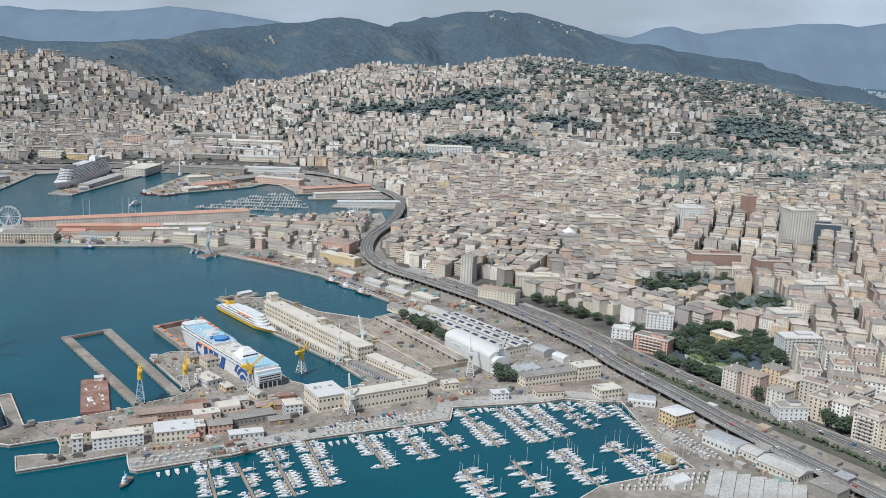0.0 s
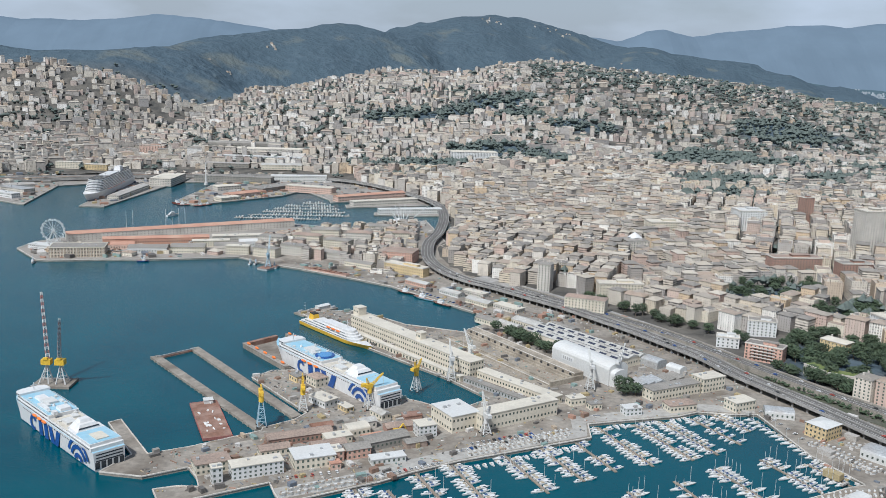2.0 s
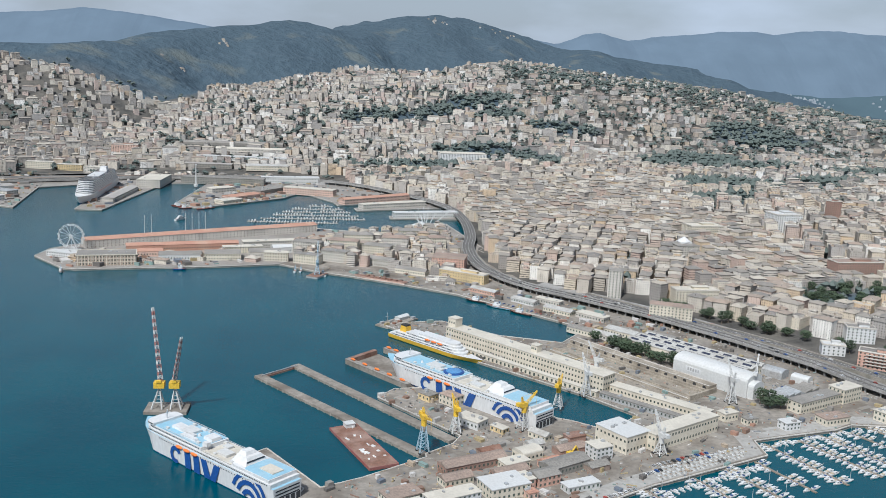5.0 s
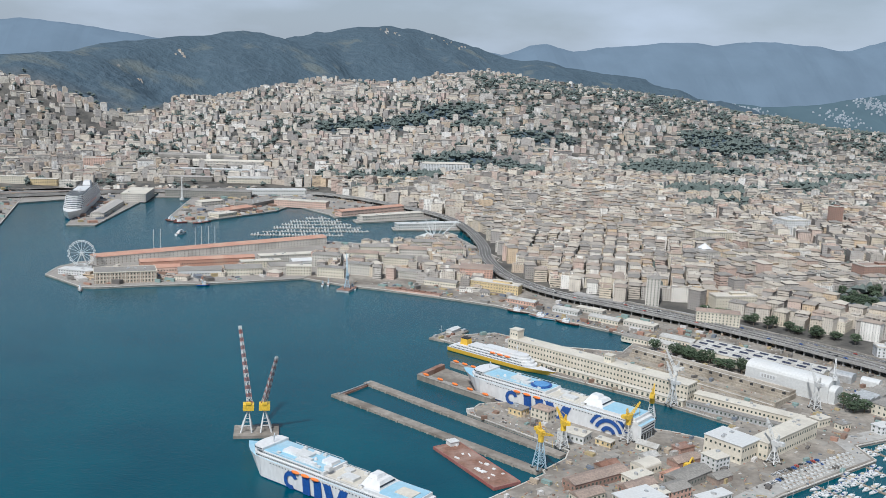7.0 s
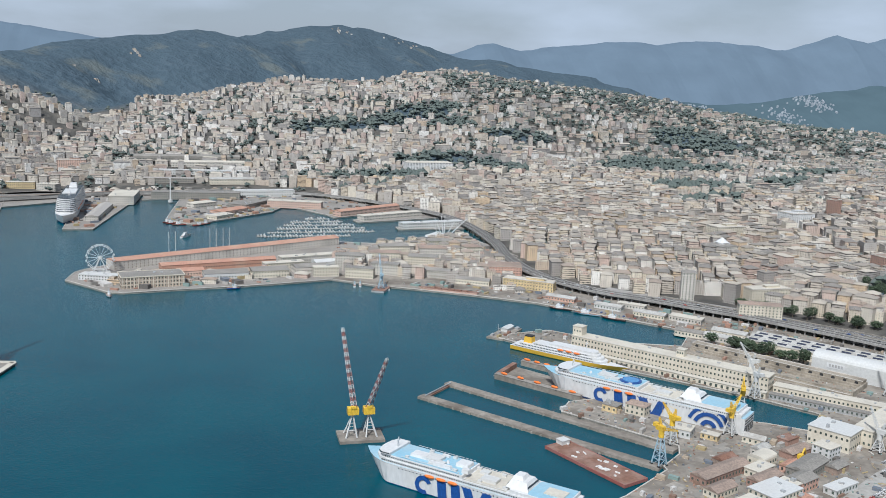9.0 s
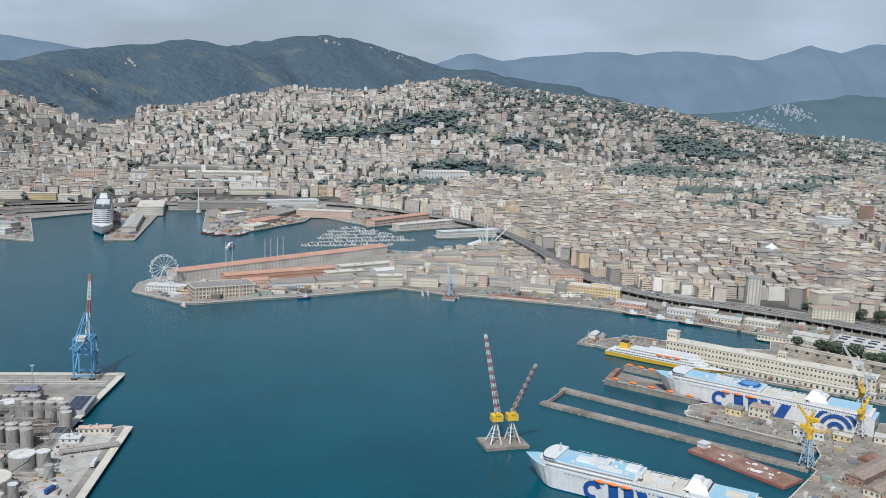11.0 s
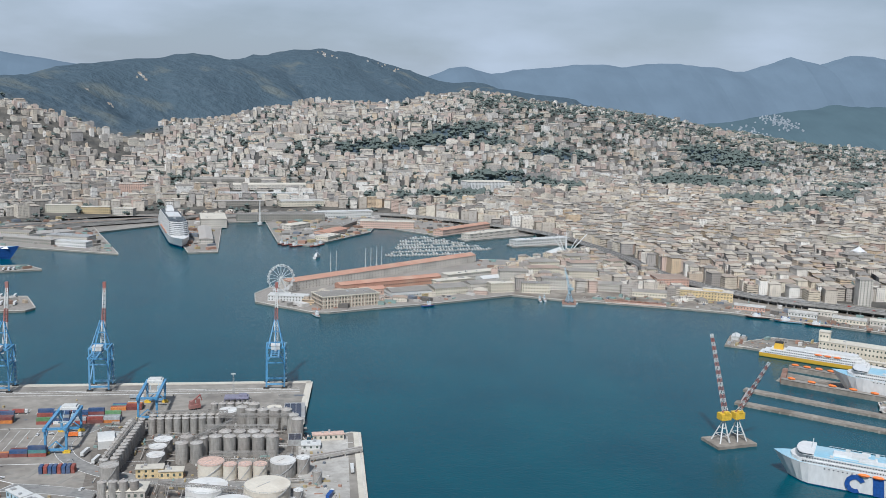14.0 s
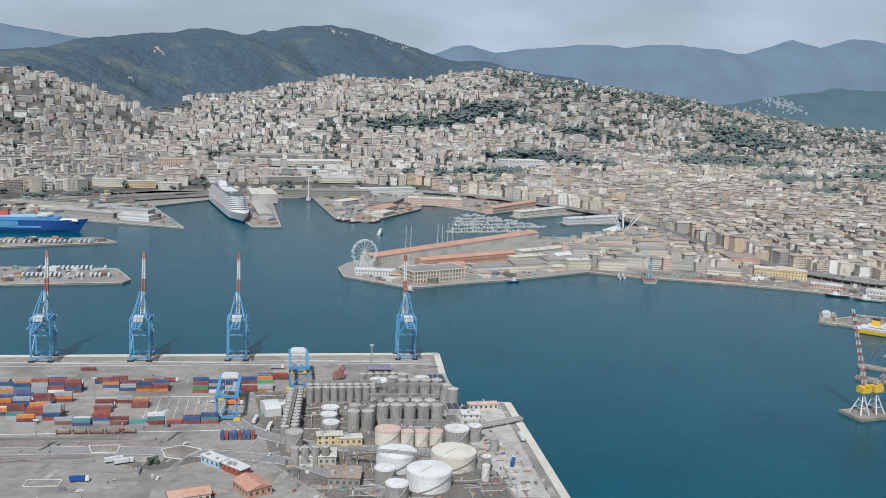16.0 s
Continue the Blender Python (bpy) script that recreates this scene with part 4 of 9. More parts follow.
plots = []
for key, (qx, qy, rz) in quarters.items():
    if not 200 < qy < 2100 or abs(qx + 60) > 470 + 0.52 * qy:
        continue
    old = -120 < qx < 190 and 560 < qy < 1060
    hill = qy > 1250 or (qx > 260 and qy > 1080)
    c, s = math.cos(rz), math.sin(rz)
    v, row = -125.0, 0
    while v < 125:
        row += 1
        lift = rnd.uniform(0.85, 1.15)                # one terrace keeps about one height
        deep = 7.6 if old else (6.8 if hill else 9.2)
        u = -125.0 + rnd.uniform(0, 10)
        run = 0
        while u < 125:
            if old:
                w, d, h, flat, bal = OLDT[rnd.randrange(4)]
                w *= rnd.choice((0.8, 1.0, 1.0, 1.3))
                gap = 0.12 if rnd.random() < 0.8 else 2.4
            elif not hill:
                w, d, h, flat, bal = TYPES[rnd.randrange(7)]
                gap = 0.15 if rnd.random() < 0.75 else 2.0
            else:
                w, d, h = rnd.uniform(5.0, 9.5), rnd.uniform(5.0, 6.6), rnd.choice((4.5, 5.5, 6.0, 6.8, 7.5, 8.5, 10))
                if rnd.random() < 0.16:
                    w, h = rnd.uniform(4.5, 6.5), rnd.uniform(9, 12.5)
                if rnd.random() < 0.18:
                    w, h = rnd.uniform(13, 22), rnd.uniform(5, 8.5)
                if qx > 150 and qy > 1350:             # villas on the eastern slope
                    h = rnd.choice((3.6, 4.4, 5.0, 6.0, 7.5))
                flat, gap = rnd.random() < 0.4, rnd.choice((0.2, 0.2, 0.3, 1.6, 3.5, 6.0) if qx < 150 else (0.3, 2.0, 3.5, 6.0, 9.0))
            run += 1
            if run > 5 and rnd.random() < 0.4:
                gap, run = (5.5 if not old else 2.6), 0
            cu = u + w / 2
            u += w + gap
            vv = v + rnd.uniform(-1.3, 1.3)
            if not hill and rnd.random() < 0.3:         # a wing turned across the row
                w, d = d, w
            x, y = qx + cu * c - vv * s, qy + cu * s + vv * c
            if y < 250 or y > (1990 if x > -100 else (1830 if x > -420 else 1630)) or abs(x + 60) > 330 + 0.52 * y or quarter_of(x, y) != key:
                continue
            dens = 0.98
            if hill:
                wood = noise.noise((x * 0.011, y * 0.011, 5))
                dens = 0.98 - 0.20 * min(1, max(0, y - 1250) / 500) + 0.55 * min(0.15, wood)
                if y > 1800:
                    dens -= 0.45
                if x > 150 and y > 1400:
                    dens -= 0.18
                if x < -470 and y > 1500:
                    dens -= 0.32
            if rnd.random() > dens or not free(x, y, 4.5):
                continue
            plots.append((x, y, w, d, h * lift * rnd.uniform(0.78, 1.2), rz + rnd.uniform(-0.2, 0.2) * (1.0 if old else 0.5), "old" if old else ("hill" if hill else "new"), flat))
        v += deep + ((2.0 if row % 3 else 3.6) if old else ((rnd.uniform(4.5, 8.5) if qx < 150 else rnd.uniform(8, 13)) if hill else (3.0 if row % 2 else 5.6)))
NEAR = sorted((q for q in plots if q[6] != "hill"), key=lambda q: math.hypot(q[0] - 60, (q[1] - 150) * 0.9))[:168]
_near = set(NEAR)
blocks = {}
for q in plots:
    if q in _near:
        continue
    x, y, w, d, h, rz, region, flat = q
    b = blocks.setdefault({"old": "old_town_houses", "new": "harbour_side_houses", "hill": "hillside_houses"}[region], Builder())
    far_house(b, x, y, ground_at(x, y), w, d, h, rz + rnd.uniform(-0.04, 0.04), flat)
b = blocks["hillside_houses"]                      # taller slabs standing out of the slopes
for x, y, n, h, rz in ((-660, 1190, 3, 22, 0.3), (-330, 1720, 7, 13, 0.1), (-200, 1760, 5, 14, 0.2), (-175, 1790, 9, 11, 0.05), (-250, 1560, 5, 14, 0.3), (-60, 1640, 6, 12, 0.4), (40, 1560, 6, 12, 0.2), (-420, 1650, 5, 13, 0.2), (300, 1180, 4, 13, 0.2), (420, 1330, 5, 12, 0.1), (-560, 1380, 5, 15, 0.2), (150, 1760, 6, 9, 0.1), (330, 1500, 8, 11, 0.1)):
    for i in range(n):
        px, py = x + i * 10.5 * math.cos(rz), y + i * 10.5 * math.sin(rz) + rnd.uniform(-4, 4)
        far_house(b, px, py, ground_at(px, py), rnd.uniform(6, 8), rnd.uniform(6, 8), h * rnd.uniform(0.85, 1.1), rz, True)
for x, y, n, r in ((-640, 1570, 24, 60), (-570, 1540, 20, 45), (90, 2960, 9, 40), (300, 3020, 7, 40), (-420, 2180, 5, 20), (-520, 2000, 4, 20), (560, 2500, 30, 110)):
    for _ in range(n):                              # farms and forts high on the mountain
        px, py = x + rnd.gauss(0, r), y + rnd.gauss(0, r * 0.6)
        far_house(b, px, py, ground_at(px, py), rnd.uniform(4, 7), rnd.uniform(3.5, 5), rnd.uniform(3, 5) * (1.4 if y < 1700 else 0.55), rnd.uniform(-.3, .3), y < 1700)
HOUSE_LABELS = {"old_town_houses": "dense grey and cream old town houses with slate roofs", "harbour_side_houses": "rows of cream and ochre apartment houses behind the port", "hillside_houses": "pale apartment blocks climbing the green hillside"}
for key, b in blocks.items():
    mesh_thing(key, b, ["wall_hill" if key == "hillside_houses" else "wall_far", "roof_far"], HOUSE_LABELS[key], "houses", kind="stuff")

# ---- the nearer houses ----
def windowed_wall(b, w, d, h, bay=2.1, first=1.4):
    """Four walls with sunk windows: wall 0, pane 1."""
    for side in range(4):
        L = w if side % 2 == 0 else d
        off = (d if side % 2 == 0 else w) / 2
        c, s = math.cos(side * math.pi / 2), math.sin(side * math.pi / 2)

        def at(u, v, deep=0.0):
            px, py = u - L / 2, -off + deep
            return (c * px - s * py, s * px + c * py, v)
        nb, nf = max(2, int(L / bay)), max(2, int((h - 0.5) / FLOOR))
        us, vs = [0.0], [-4.0]
        for i in range(nb):
            m = L * (i + 0.5) / nb
            us += [m - 0.42, m + 0.42]
        us.append(L)
        for j in range(nf):
            q = 0.45 + j * (h - 0.3) / nf
            vs += [q, q + 0.95]
        vs.append(h)
        for i in range(len(us) - 1):
            for j in range(len(vs) - 1):
                a, e, p, q = us[i], us[i + 1], vs[j], vs[j + 1]
                if i % 2 and j % 2:
                    k = 0.22
                    b.add([at(a, p), at(e, p), at(e, q), at(a, q), at(a, p, k), at(e, p, k), at(e, q, k), at(a, q, k)],
                          [(0, 1, 5, 4), (1, 2, 6, 5), (2, 3, 7, 6), (3, 0, 4, 7)], 0)
                    k0 = len(b.v) - 4
                    b.f.append((k0, k0 + 1, k0 + 2, k0 + 3))
                    b.m.append(1)
        # piers and bands between the openings
        for i in range(0, len(us) - 1, 2):
            b.add([at(us[i], vs[0]), at(us[i + 1], vs[0]), at(us[i + 1], h), at(us[i], h)], [(0, 1, 2, 3)], 0)
        for i in range(1, len(us) - 1, 2):
            for j in range(0, len(vs) - 1, 2):
                b.add([at(us[i], vs[j]), at(us[i + 1], vs[j]), at(us[i + 1], vs[j + 1]), at(us[i], vs[j + 1])], [(0, 1, 2, 3)], 0)
    return b


def ring(w, d, out, z, t, into=0.0):
    """A closed band round a rectangular plan, standing out from it."""
    b = Builder()
    for q in (z, z + t):
        for k in (-into, out):
            b.v += [(a * (w / 2 + k), c * (d / 2 + k), q) for a, c in ((-1, -1), (1, -1), (1, 1), (-1, 1))]
    for i in range(4):
        j = (i + 1) % 4
        b.f += [(4 + i, 4 + j, 12 + j, 12 + i), (8 + i, 8 + j, j, i), (12 + i, 12 + j, 8 + j, 8 + i), (i, j, 4 + j, 4 + i)]
    b.m = [0] * len(b.f)
    return b


def house(w, d, h, flat, wall="wall_near", roof="roof_near", balconies=False, name="apartment_house", label="", category="house", m=None, group=""):
    top = holder(name, label or "plastered apartment house with rows of shuttered windows", category, m, group)
    part("wall", windowed_wall(Builder(), w, d, h), [wall, "shutter"], top)
    part("cornice", ring(w, d, 0.28, h - 0.15, 0.3), ["stone_trim"], top)
    b = Builder()
    if flat:
        b.box(0, 0, h - 0.4, w - 0.1, d - 0.1, 0.45)
        part("roof", b, [roof], top)
        part("parapet", ring(w, d, 0.0, h, 0.55, 0.3), ["stone_trim"], top)
        b = Builder()
        b.box(w * 0.12, d * 0.05, h, w * 0.36, d * 0.42, 1.5)
        b.box(w * 0.12, d * 0.05, h + 1.5, w * 0.40, d * 0.47, 0.15, 0, 1)
        part("penthouse", b, [wall, roof], top)
    else:
        b.hip(0, 0, h + 0.15, w, d, 1.3, 0, 0, 0.35) if w >= d else b.hip(0, 0, h + 0.15, d, w, 1.3, math.pi / 2, 0, 0.35)
        part("roof", b, [roof], top)
        for sx in (-0.25, 0.22):
            b = Builder()
            b.box(sx * w, 0.14 * d, h + 0.5, 0.6, 0.8, 1.5).box(sx * w, 0.14 * d, h + 2.0, 0.8, 1.0, 0.15)
            part("chimney", b, ["stone_trim"], top)
    if balconies:
        for j in range(1, max(2, int((h - 0.5) / FLOOR))):
            b = Builder()
            z = 0.35 + j * (h - 0.3) / max(2, int((h - 0.5) / FLOOR))
            b.box(0, -d / 2 - 0.45, z, w * 0.62, 0.9, 0.12)
            b.box(0, -d / 2 - 0.86, z + 0.12, w * 0.62, 0.08, 0.5)
            part("balcony", b, ["stone_trim"], top)
    return top


rnd = random.Random(5)
LABELS = ["plastered apartment house with shuttered windows and hipped roof", "flat-roofed apartment house with balconies and penthouse"]
protos = {}
for x, y, w, d, h, rz, region, flat in NEAR:
    table = OLDT if region == "old" else TYPES
    turned = d > w
    k = min(range(len(table)), key=lambda i: abs(table[i][0] - max(w, d)) + abs(table[i][2] - h) * 0.3 + (0 if table[i][3] == flat else 1))
    w, d, h, flat, bal = table[k]
    m = pose(x, y, ground_at(x, y), 0, 0, math.degrees(rz) + (90 if turned else 0))
    if (region, k) in protos:
        copy_thing(protos[region, k], m)
    else:
        protos[region, k] = house(w, d, h, flat, balconies=bal, label=LABELS[flat], m=m, group="apartment houses near the shore road")


# ---- trees ----
def clump(b, x, y, z, r, rg, mat=0):
    """A ragged lump of leaves."""
    vs = []
    for p in ((1, 0, 0), (-1, 0, 0), (0, 1, 0), (0, -1, 0), (0, 0, 1), (0, 0, -1)):
        k = r * rg.uniform(0.6, 1.25)
        vs.append((x + p[0] * k + rg.uniform(-.2, .2) * r, y + p[1] * k + rg.uniform(-.2, .2) * r, z + p[2] * k * 0.85))
    b.add(vs, [(0, 2, 4), (2, 1, 4), (1, 3, 4), (3, 0, 4), (2, 0, 5), (1, 2, 5), (3, 1, 5), (0, 3, 5)], mat)


def tree(seed, height, spread, label):
    rg = random.Random(seed)
    top = holder("tree", label, "tree", group="park trees")
    b = Builder()
    b.cyl(0, 0, -1, height * 0.045, height * 0.5, 8, r2=height * 0.025)
    for i in range(5):
        a = i * 1.26 + rg.uniform(-.3, .3)
        b.beam((0, 0, height * 0.33), (math.cos(a) * spread * 0.6, math.sin(a) * spread * 0.6, height * rg.uniform(0.55, 0.75)), height * 0.035, 0, height * 0.012)
    part("trunk", b, ["bark"], top)
    b = Builder()
    for i in range(85):
        a, q, e = rg.uniform(0, 6.283), rg.random() ** 0.5, rg.uniform(-1, 1)
        r = spread * q * math.sqrt(max(0.05, 1 - e * e * 0.8)) * rg.uniform(0.8, 1.1)
        clump(b, math.cos(a) * r, math.sin(a) * r, height * (0.66 + 0.3 * e), spread * rg.uniform(0.12, 0.26), rg)
    for i in range(500):
        a, e = rg.uniform(0, 6.283), rg.uniform(-0.95, 1)
        r = spread * math.sqrt(max(0.05, 1 - e * e * 0.8)) * rg.uniform(0.75, 1.2)
        p = Vector((math.cos(a) * r, math.sin(a) * r, height * (0.66 + 0.31 * e)))
        q = [tuple(p + Vector((rg.uniform(-1, 1), rg.uniform(-1, 1), rg.uniform(-1, 1))) * spread * 0.09) for _ in range(3)]
        b.add(q, [(0, 1, 2)])
    part("crown", b, ["leaf"], top)
    return top


kinds = [tree(1, 6.5, 3.4, "broad dark green park tree with dense crown"), tree(2, 8, 3.0, "tall dark green tree with uneven crown"), tree(3, 5.0, 3.8, "low spreading green tree among the houses"), tree(4, 7, 4.2, "wide dark green pine with flat crown")]
spots = []
rnd = random.Random(8)
for px, py, a, c, r in PARKS[:2] + PARKS[-1:]:
    for _ in range(115 if py < 500 else 34):
        u, v = rnd.uniform(-a, a), rnd.uniform(-c, c)
        if (u / a) ** 2 + (v / c) ** 2 < 1:
            spots.append((px + u * math.cos(r) - v * math.sin(r), py + u * math.sin(r) + v * math.cos(r)))
for _ in range(66):                                # the planted edge of the shore road
    k = rnd.random()
    x, y = 204 - k * 88, 352 + k * 125
    spots.append((x + rnd.uniform(-2, 6), y + rnd.uniform(-3, 4)))
for _ in range(30):
    spots.append((rnd.uniform(128, 260), rnd.uniform(400, 640)))
for _ in range(16):                                # beside the elevated road
    k = rnd.random()
    spots.append((120 - 85 * k + rnd.uniform(-3, 3), 512 + 105 * k + rnd.uniform(-3, 3)))
for _ in range(14):                                # beside the long roofs of the shipyard
    k = rnd.random()
    spots.append((-28 + 30 * k + rnd.uniform(-2, 2), 538 - 42 * k + rnd.uniform(-2, 2)))
spots += [(28, 438), (30, 441), (26, 443), (33, 437)]
first = {}
for i, (x, y) in enumerate(spots):
    if any(math.hypot(x - q[0], y - q[1]) < q[2] for q in ((116, 496, 10), (103, 519, 8), (159, 506, 9), (192, 483, 12), (172, 453, 8), (160, 402, 9))):
        continue
    if near_line(x, y, HIGHWAY)[0] < 9 or near_line(x, y, LOWER)[0] < 5.5 or any(math.hypot(x - q[0], y - q[1]) < 6.5 for q in NEAR):
        continue
    k = rnd.randrange(4)
    z = max(ground_at(x, y), QUAY if y > 420 and x < 60 else -9)
    m = pose(x, y, z, 0, 0, rnd.uniform(0, 360))
    if k not in first:
        kinds[k].matrix_world = m
        first[k] = True
    else:
        copy_thing(kinds[k], m)
for k in range(4):
    if k not in first:
        kinds[k].matrix_world = pose(150 + 4 * k, 500, ground_at(150 + 4 * k, 500))

b = Builder()                                      # the woods and gardens between the far houses
rnd = random.Random(21)
taken = {}
for q in plots:
    taken.setdefault((int(q[0] // 16), int(q[1] // 16)), []).append((q[0], q[1], max(q[2], q[3]) * 1.05))
for _ in range(60000):
    x, y = rnd.uniform(-1100, 1200), 520 + 1680 * rnd.random() ** 0.75
    if abs(x + 60) > 330 + 0.55 * y:
        continue
    d, side = near_line(x, y, SHORE)
    if side > 0 or d < 25:
        continue
    if (x < -150 and y > 1760) or (x < -420 and y > 1480 and rnd.random() < 0.94):
        continue
    park = in_park(x, y)
    wood = noise.noise((x * 0.011, y * 0.011, 5))
    if not park and rnd.random() > ((0.5 if x > 170 else 0.12) if y < 1080 or (x < -100 and y < 1290) else 0.42 - 0.7 * wood + (0.3 if y > 1500 else 0)):
        continue
    i, j = int(x // 16), int(y // 16)
    if any(math.hypot(x - q[0], y - q[1]) < q[2] * 0.5 for a in (-1, 0, 1) for c in (-1, 0, 1) for q in taken.get((i + a, j + c), ())):
        continue
    z, r = ground_at(x, y), rnd.uniform(1.7, 4.2) * (1.35 if park else 1.0)
    for _k in range(3):
        clump(b, x + rnd.uniform(-1, 1) * r, y + rnd.uniform(-1, 1) * r, z + r * rnd.uniform(0.7, 1.5), r * rnd.uniform(0.6, 1), rnd)
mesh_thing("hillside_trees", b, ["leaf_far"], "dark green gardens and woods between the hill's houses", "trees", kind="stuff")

b = Builder()                                      # shrubs climbing the bank below the shore road
rnd = random.Random(44)
for _i in range(520):
    k = rnd.random() * (len(lw) - 1)
    i, f = int(k), k % 1
    x, y = lw[i][0] + (lw[i + 1][0] - lw[i][0]) * f, lw[i][1] + (lw[i + 1][1] - lw[i][1]) * f
    if y > 470 or near_line(x, y, HIGHWAY)[0] < 9:
        continue
    e = rnd.uniform(4.6, 6.6)
    q = lw[i + 1]
    n = math.hypot(q[0] - lw[i][0], q[1] - lw[i][1])
    clump(b, x - (q[1] - lw[i][1]) / n * e, y + (q[0] - lw[i][0]) / n * e, 1.2 + rnd.uniform(0.2, 2.4), rnd.uniform(0.5, 1.2), rnd)
mesh_thing("bank_shrubs", b, ["leaf"], "dark green shrubs climbing the bank below the road", "shrubs", kind="stuff")

# ---- ships ----
M["boom_red"] = surface("faded_red_paint", (0.30, 0.10, 0.08), 0.6, dirt=(0.35, 0.3, 0.28), amount=0.4, small=2)
M["hall_roof"] = surface("weathered_sheet_roof", (0.44, 0.43, 0.40), 0.7, dirt=(0.26, 0.23, 0.19), amount=0.6, big=0.12, small=1.0)
def hull_mesh(L, B, D, low=0.35, bow=0.30, fine=1.7, stern=0.94, sheer=0.12, flare=0.8):
    """A ship's hull along x, bow at +x, keel below the water, deck at D. Materials: 0 below the line, 1 above."""
    b = Builder()
    n = 26
    levels = [(-1.5, 0.72), (0.0, flare), (low * D, 0.93), (D, 1.0)]
    rows = []
    for i in range(n + 1):
        s = i / n
        t = max(0, (s - (1 - bow)) / bow)
        half = B / 2 * (1 - t ** fine) * (stern + (1 - stern) * min(1, s / 0.2))
        up = sheer * D * t ** 2
        row = []
        for z, k in levels:
            f = half * (k if t > 0 or z > 0 else k)
            if t > 0:
                f = half * (k - (1 - z / D) * 0.35 * t) if z < D else half
            x = -L / 2 + L * s - (0.07 * L * t * (1 - max(0, z) / D) if t > 0 else 0)
            row.append((x, max(0.02, f), z + (up if z == D else 0)))
        rows.append(row)
    for sgn in (-1, 1):
        k0 = len(b.v)
        for row in rows:
            b.v += [(x, sgn * f, z) for x, f, z in row]
        for i in range(n):
            for j in range(3):
                q = (k0 + i * 4 + j, k0 + (i + 1) * 4 + j, k0 + (i + 1) * 4 + j + 1, k0 + i * 4 + j + 1)
                b.f.append(q if sgn < 0 else q[::-1])
                b.m.append(0 if j < 2 else 1)
    k1 = len(b.v) // 2
    for i in range(n):
        b.f.append((i * 4 + 3, (i + 1) * 4 + 3, k1 + (i + 1) * 4 + 3, k1 + i * 4 + 3))
        b.m.append(2)
    b.f.append((0, 1, 2, 3, k1 + 3, k1 + 2, k1 + 1, k1)[::-1])
    b.m.append(1)
    return b


def deckhouse(b, x0, x1, B, z, h, nose=0.25, mat=0):
    """A tier with a rounded front end (towards +x)."""
    n = 6
    r = min(nose * B * 2, (x1 - x0) * 0.4)
    pts = [(x0, -B / 2), (x1 - r, -B / 2)]
    pts += [(x1 - r + r * math.sin(a), -B / 2 * math.cos(a)) for a in [math.pi * i / n / 1 for i in range(1, n)]]
    pts += [(x1 - r, B / 2), (x0, B / 2)]
    return b.prism(pts, z, z + h, mat)


def window_row(x0, x1, y, z, step=0.9, w=0.5, h=0.45):
    b = Builder()
    x = x0
    while x < x1:
        b.box(x, y, z, w, 0.08, h)
        x += step
    return b


def lifeboat_mesh(n=7.0):
    b = Builder()
    k = 8
    rings = []
    for i in range(k + 1):
        s = i / k * 2 - 1
        r = max(0.05, (1 - s * s) ** 0.5)
        rings.append([(s * n * 0.28, 0.62 * r * math.cos(a * math.pi / 4), 0.6 * r * math.sin(a * math.pi / 4)) for a in range(8)])
    for r in rings:
        b.v += r
    for i in range(k):
        for a in range(8):
            b.f.append((i * 8 + a, i * 8 + (a + 1) % 8, (i + 1) * 8 + (a + 1) % 8, (i + 1) * 8 + a))
            b.m.append(0)
    return b


LIFEBOAT = lifeboat_mesh().data("lifeboat", ["orange"])


def bars_on_side(b, y, items):
    """Plain coloured shapes laid on a ship's side: four plan corners each in x, z."""
    for q in items:
        k = [(x, y, z) for x, z in q] + [(x, y - math.copysign(0.1, -y) * 0.5, z) for x, z in q]
        b.add(k, [(0, 1, 2, 3), (4, 7, 6, 5), (0, 4, 5, 1), (1, 5, 6, 2), (2, 6, 7, 3), (3, 7, 4, 0)])
    return b


def arcs(cx, cz, radii, a0, a1, n=9):
    out = []
    for r0, r1 in radii:
        for i in range(n):
            p, q = a0 + (a1 - a0) * i / n, a0 + (a1 - a0) * (i + 1) / n
            out.append([(cx + r * math.cos(a), cz + r * math.sin(a)) for r, a in ((r0, p), (r1, p), (r1, q), (r0, q))])
    return out


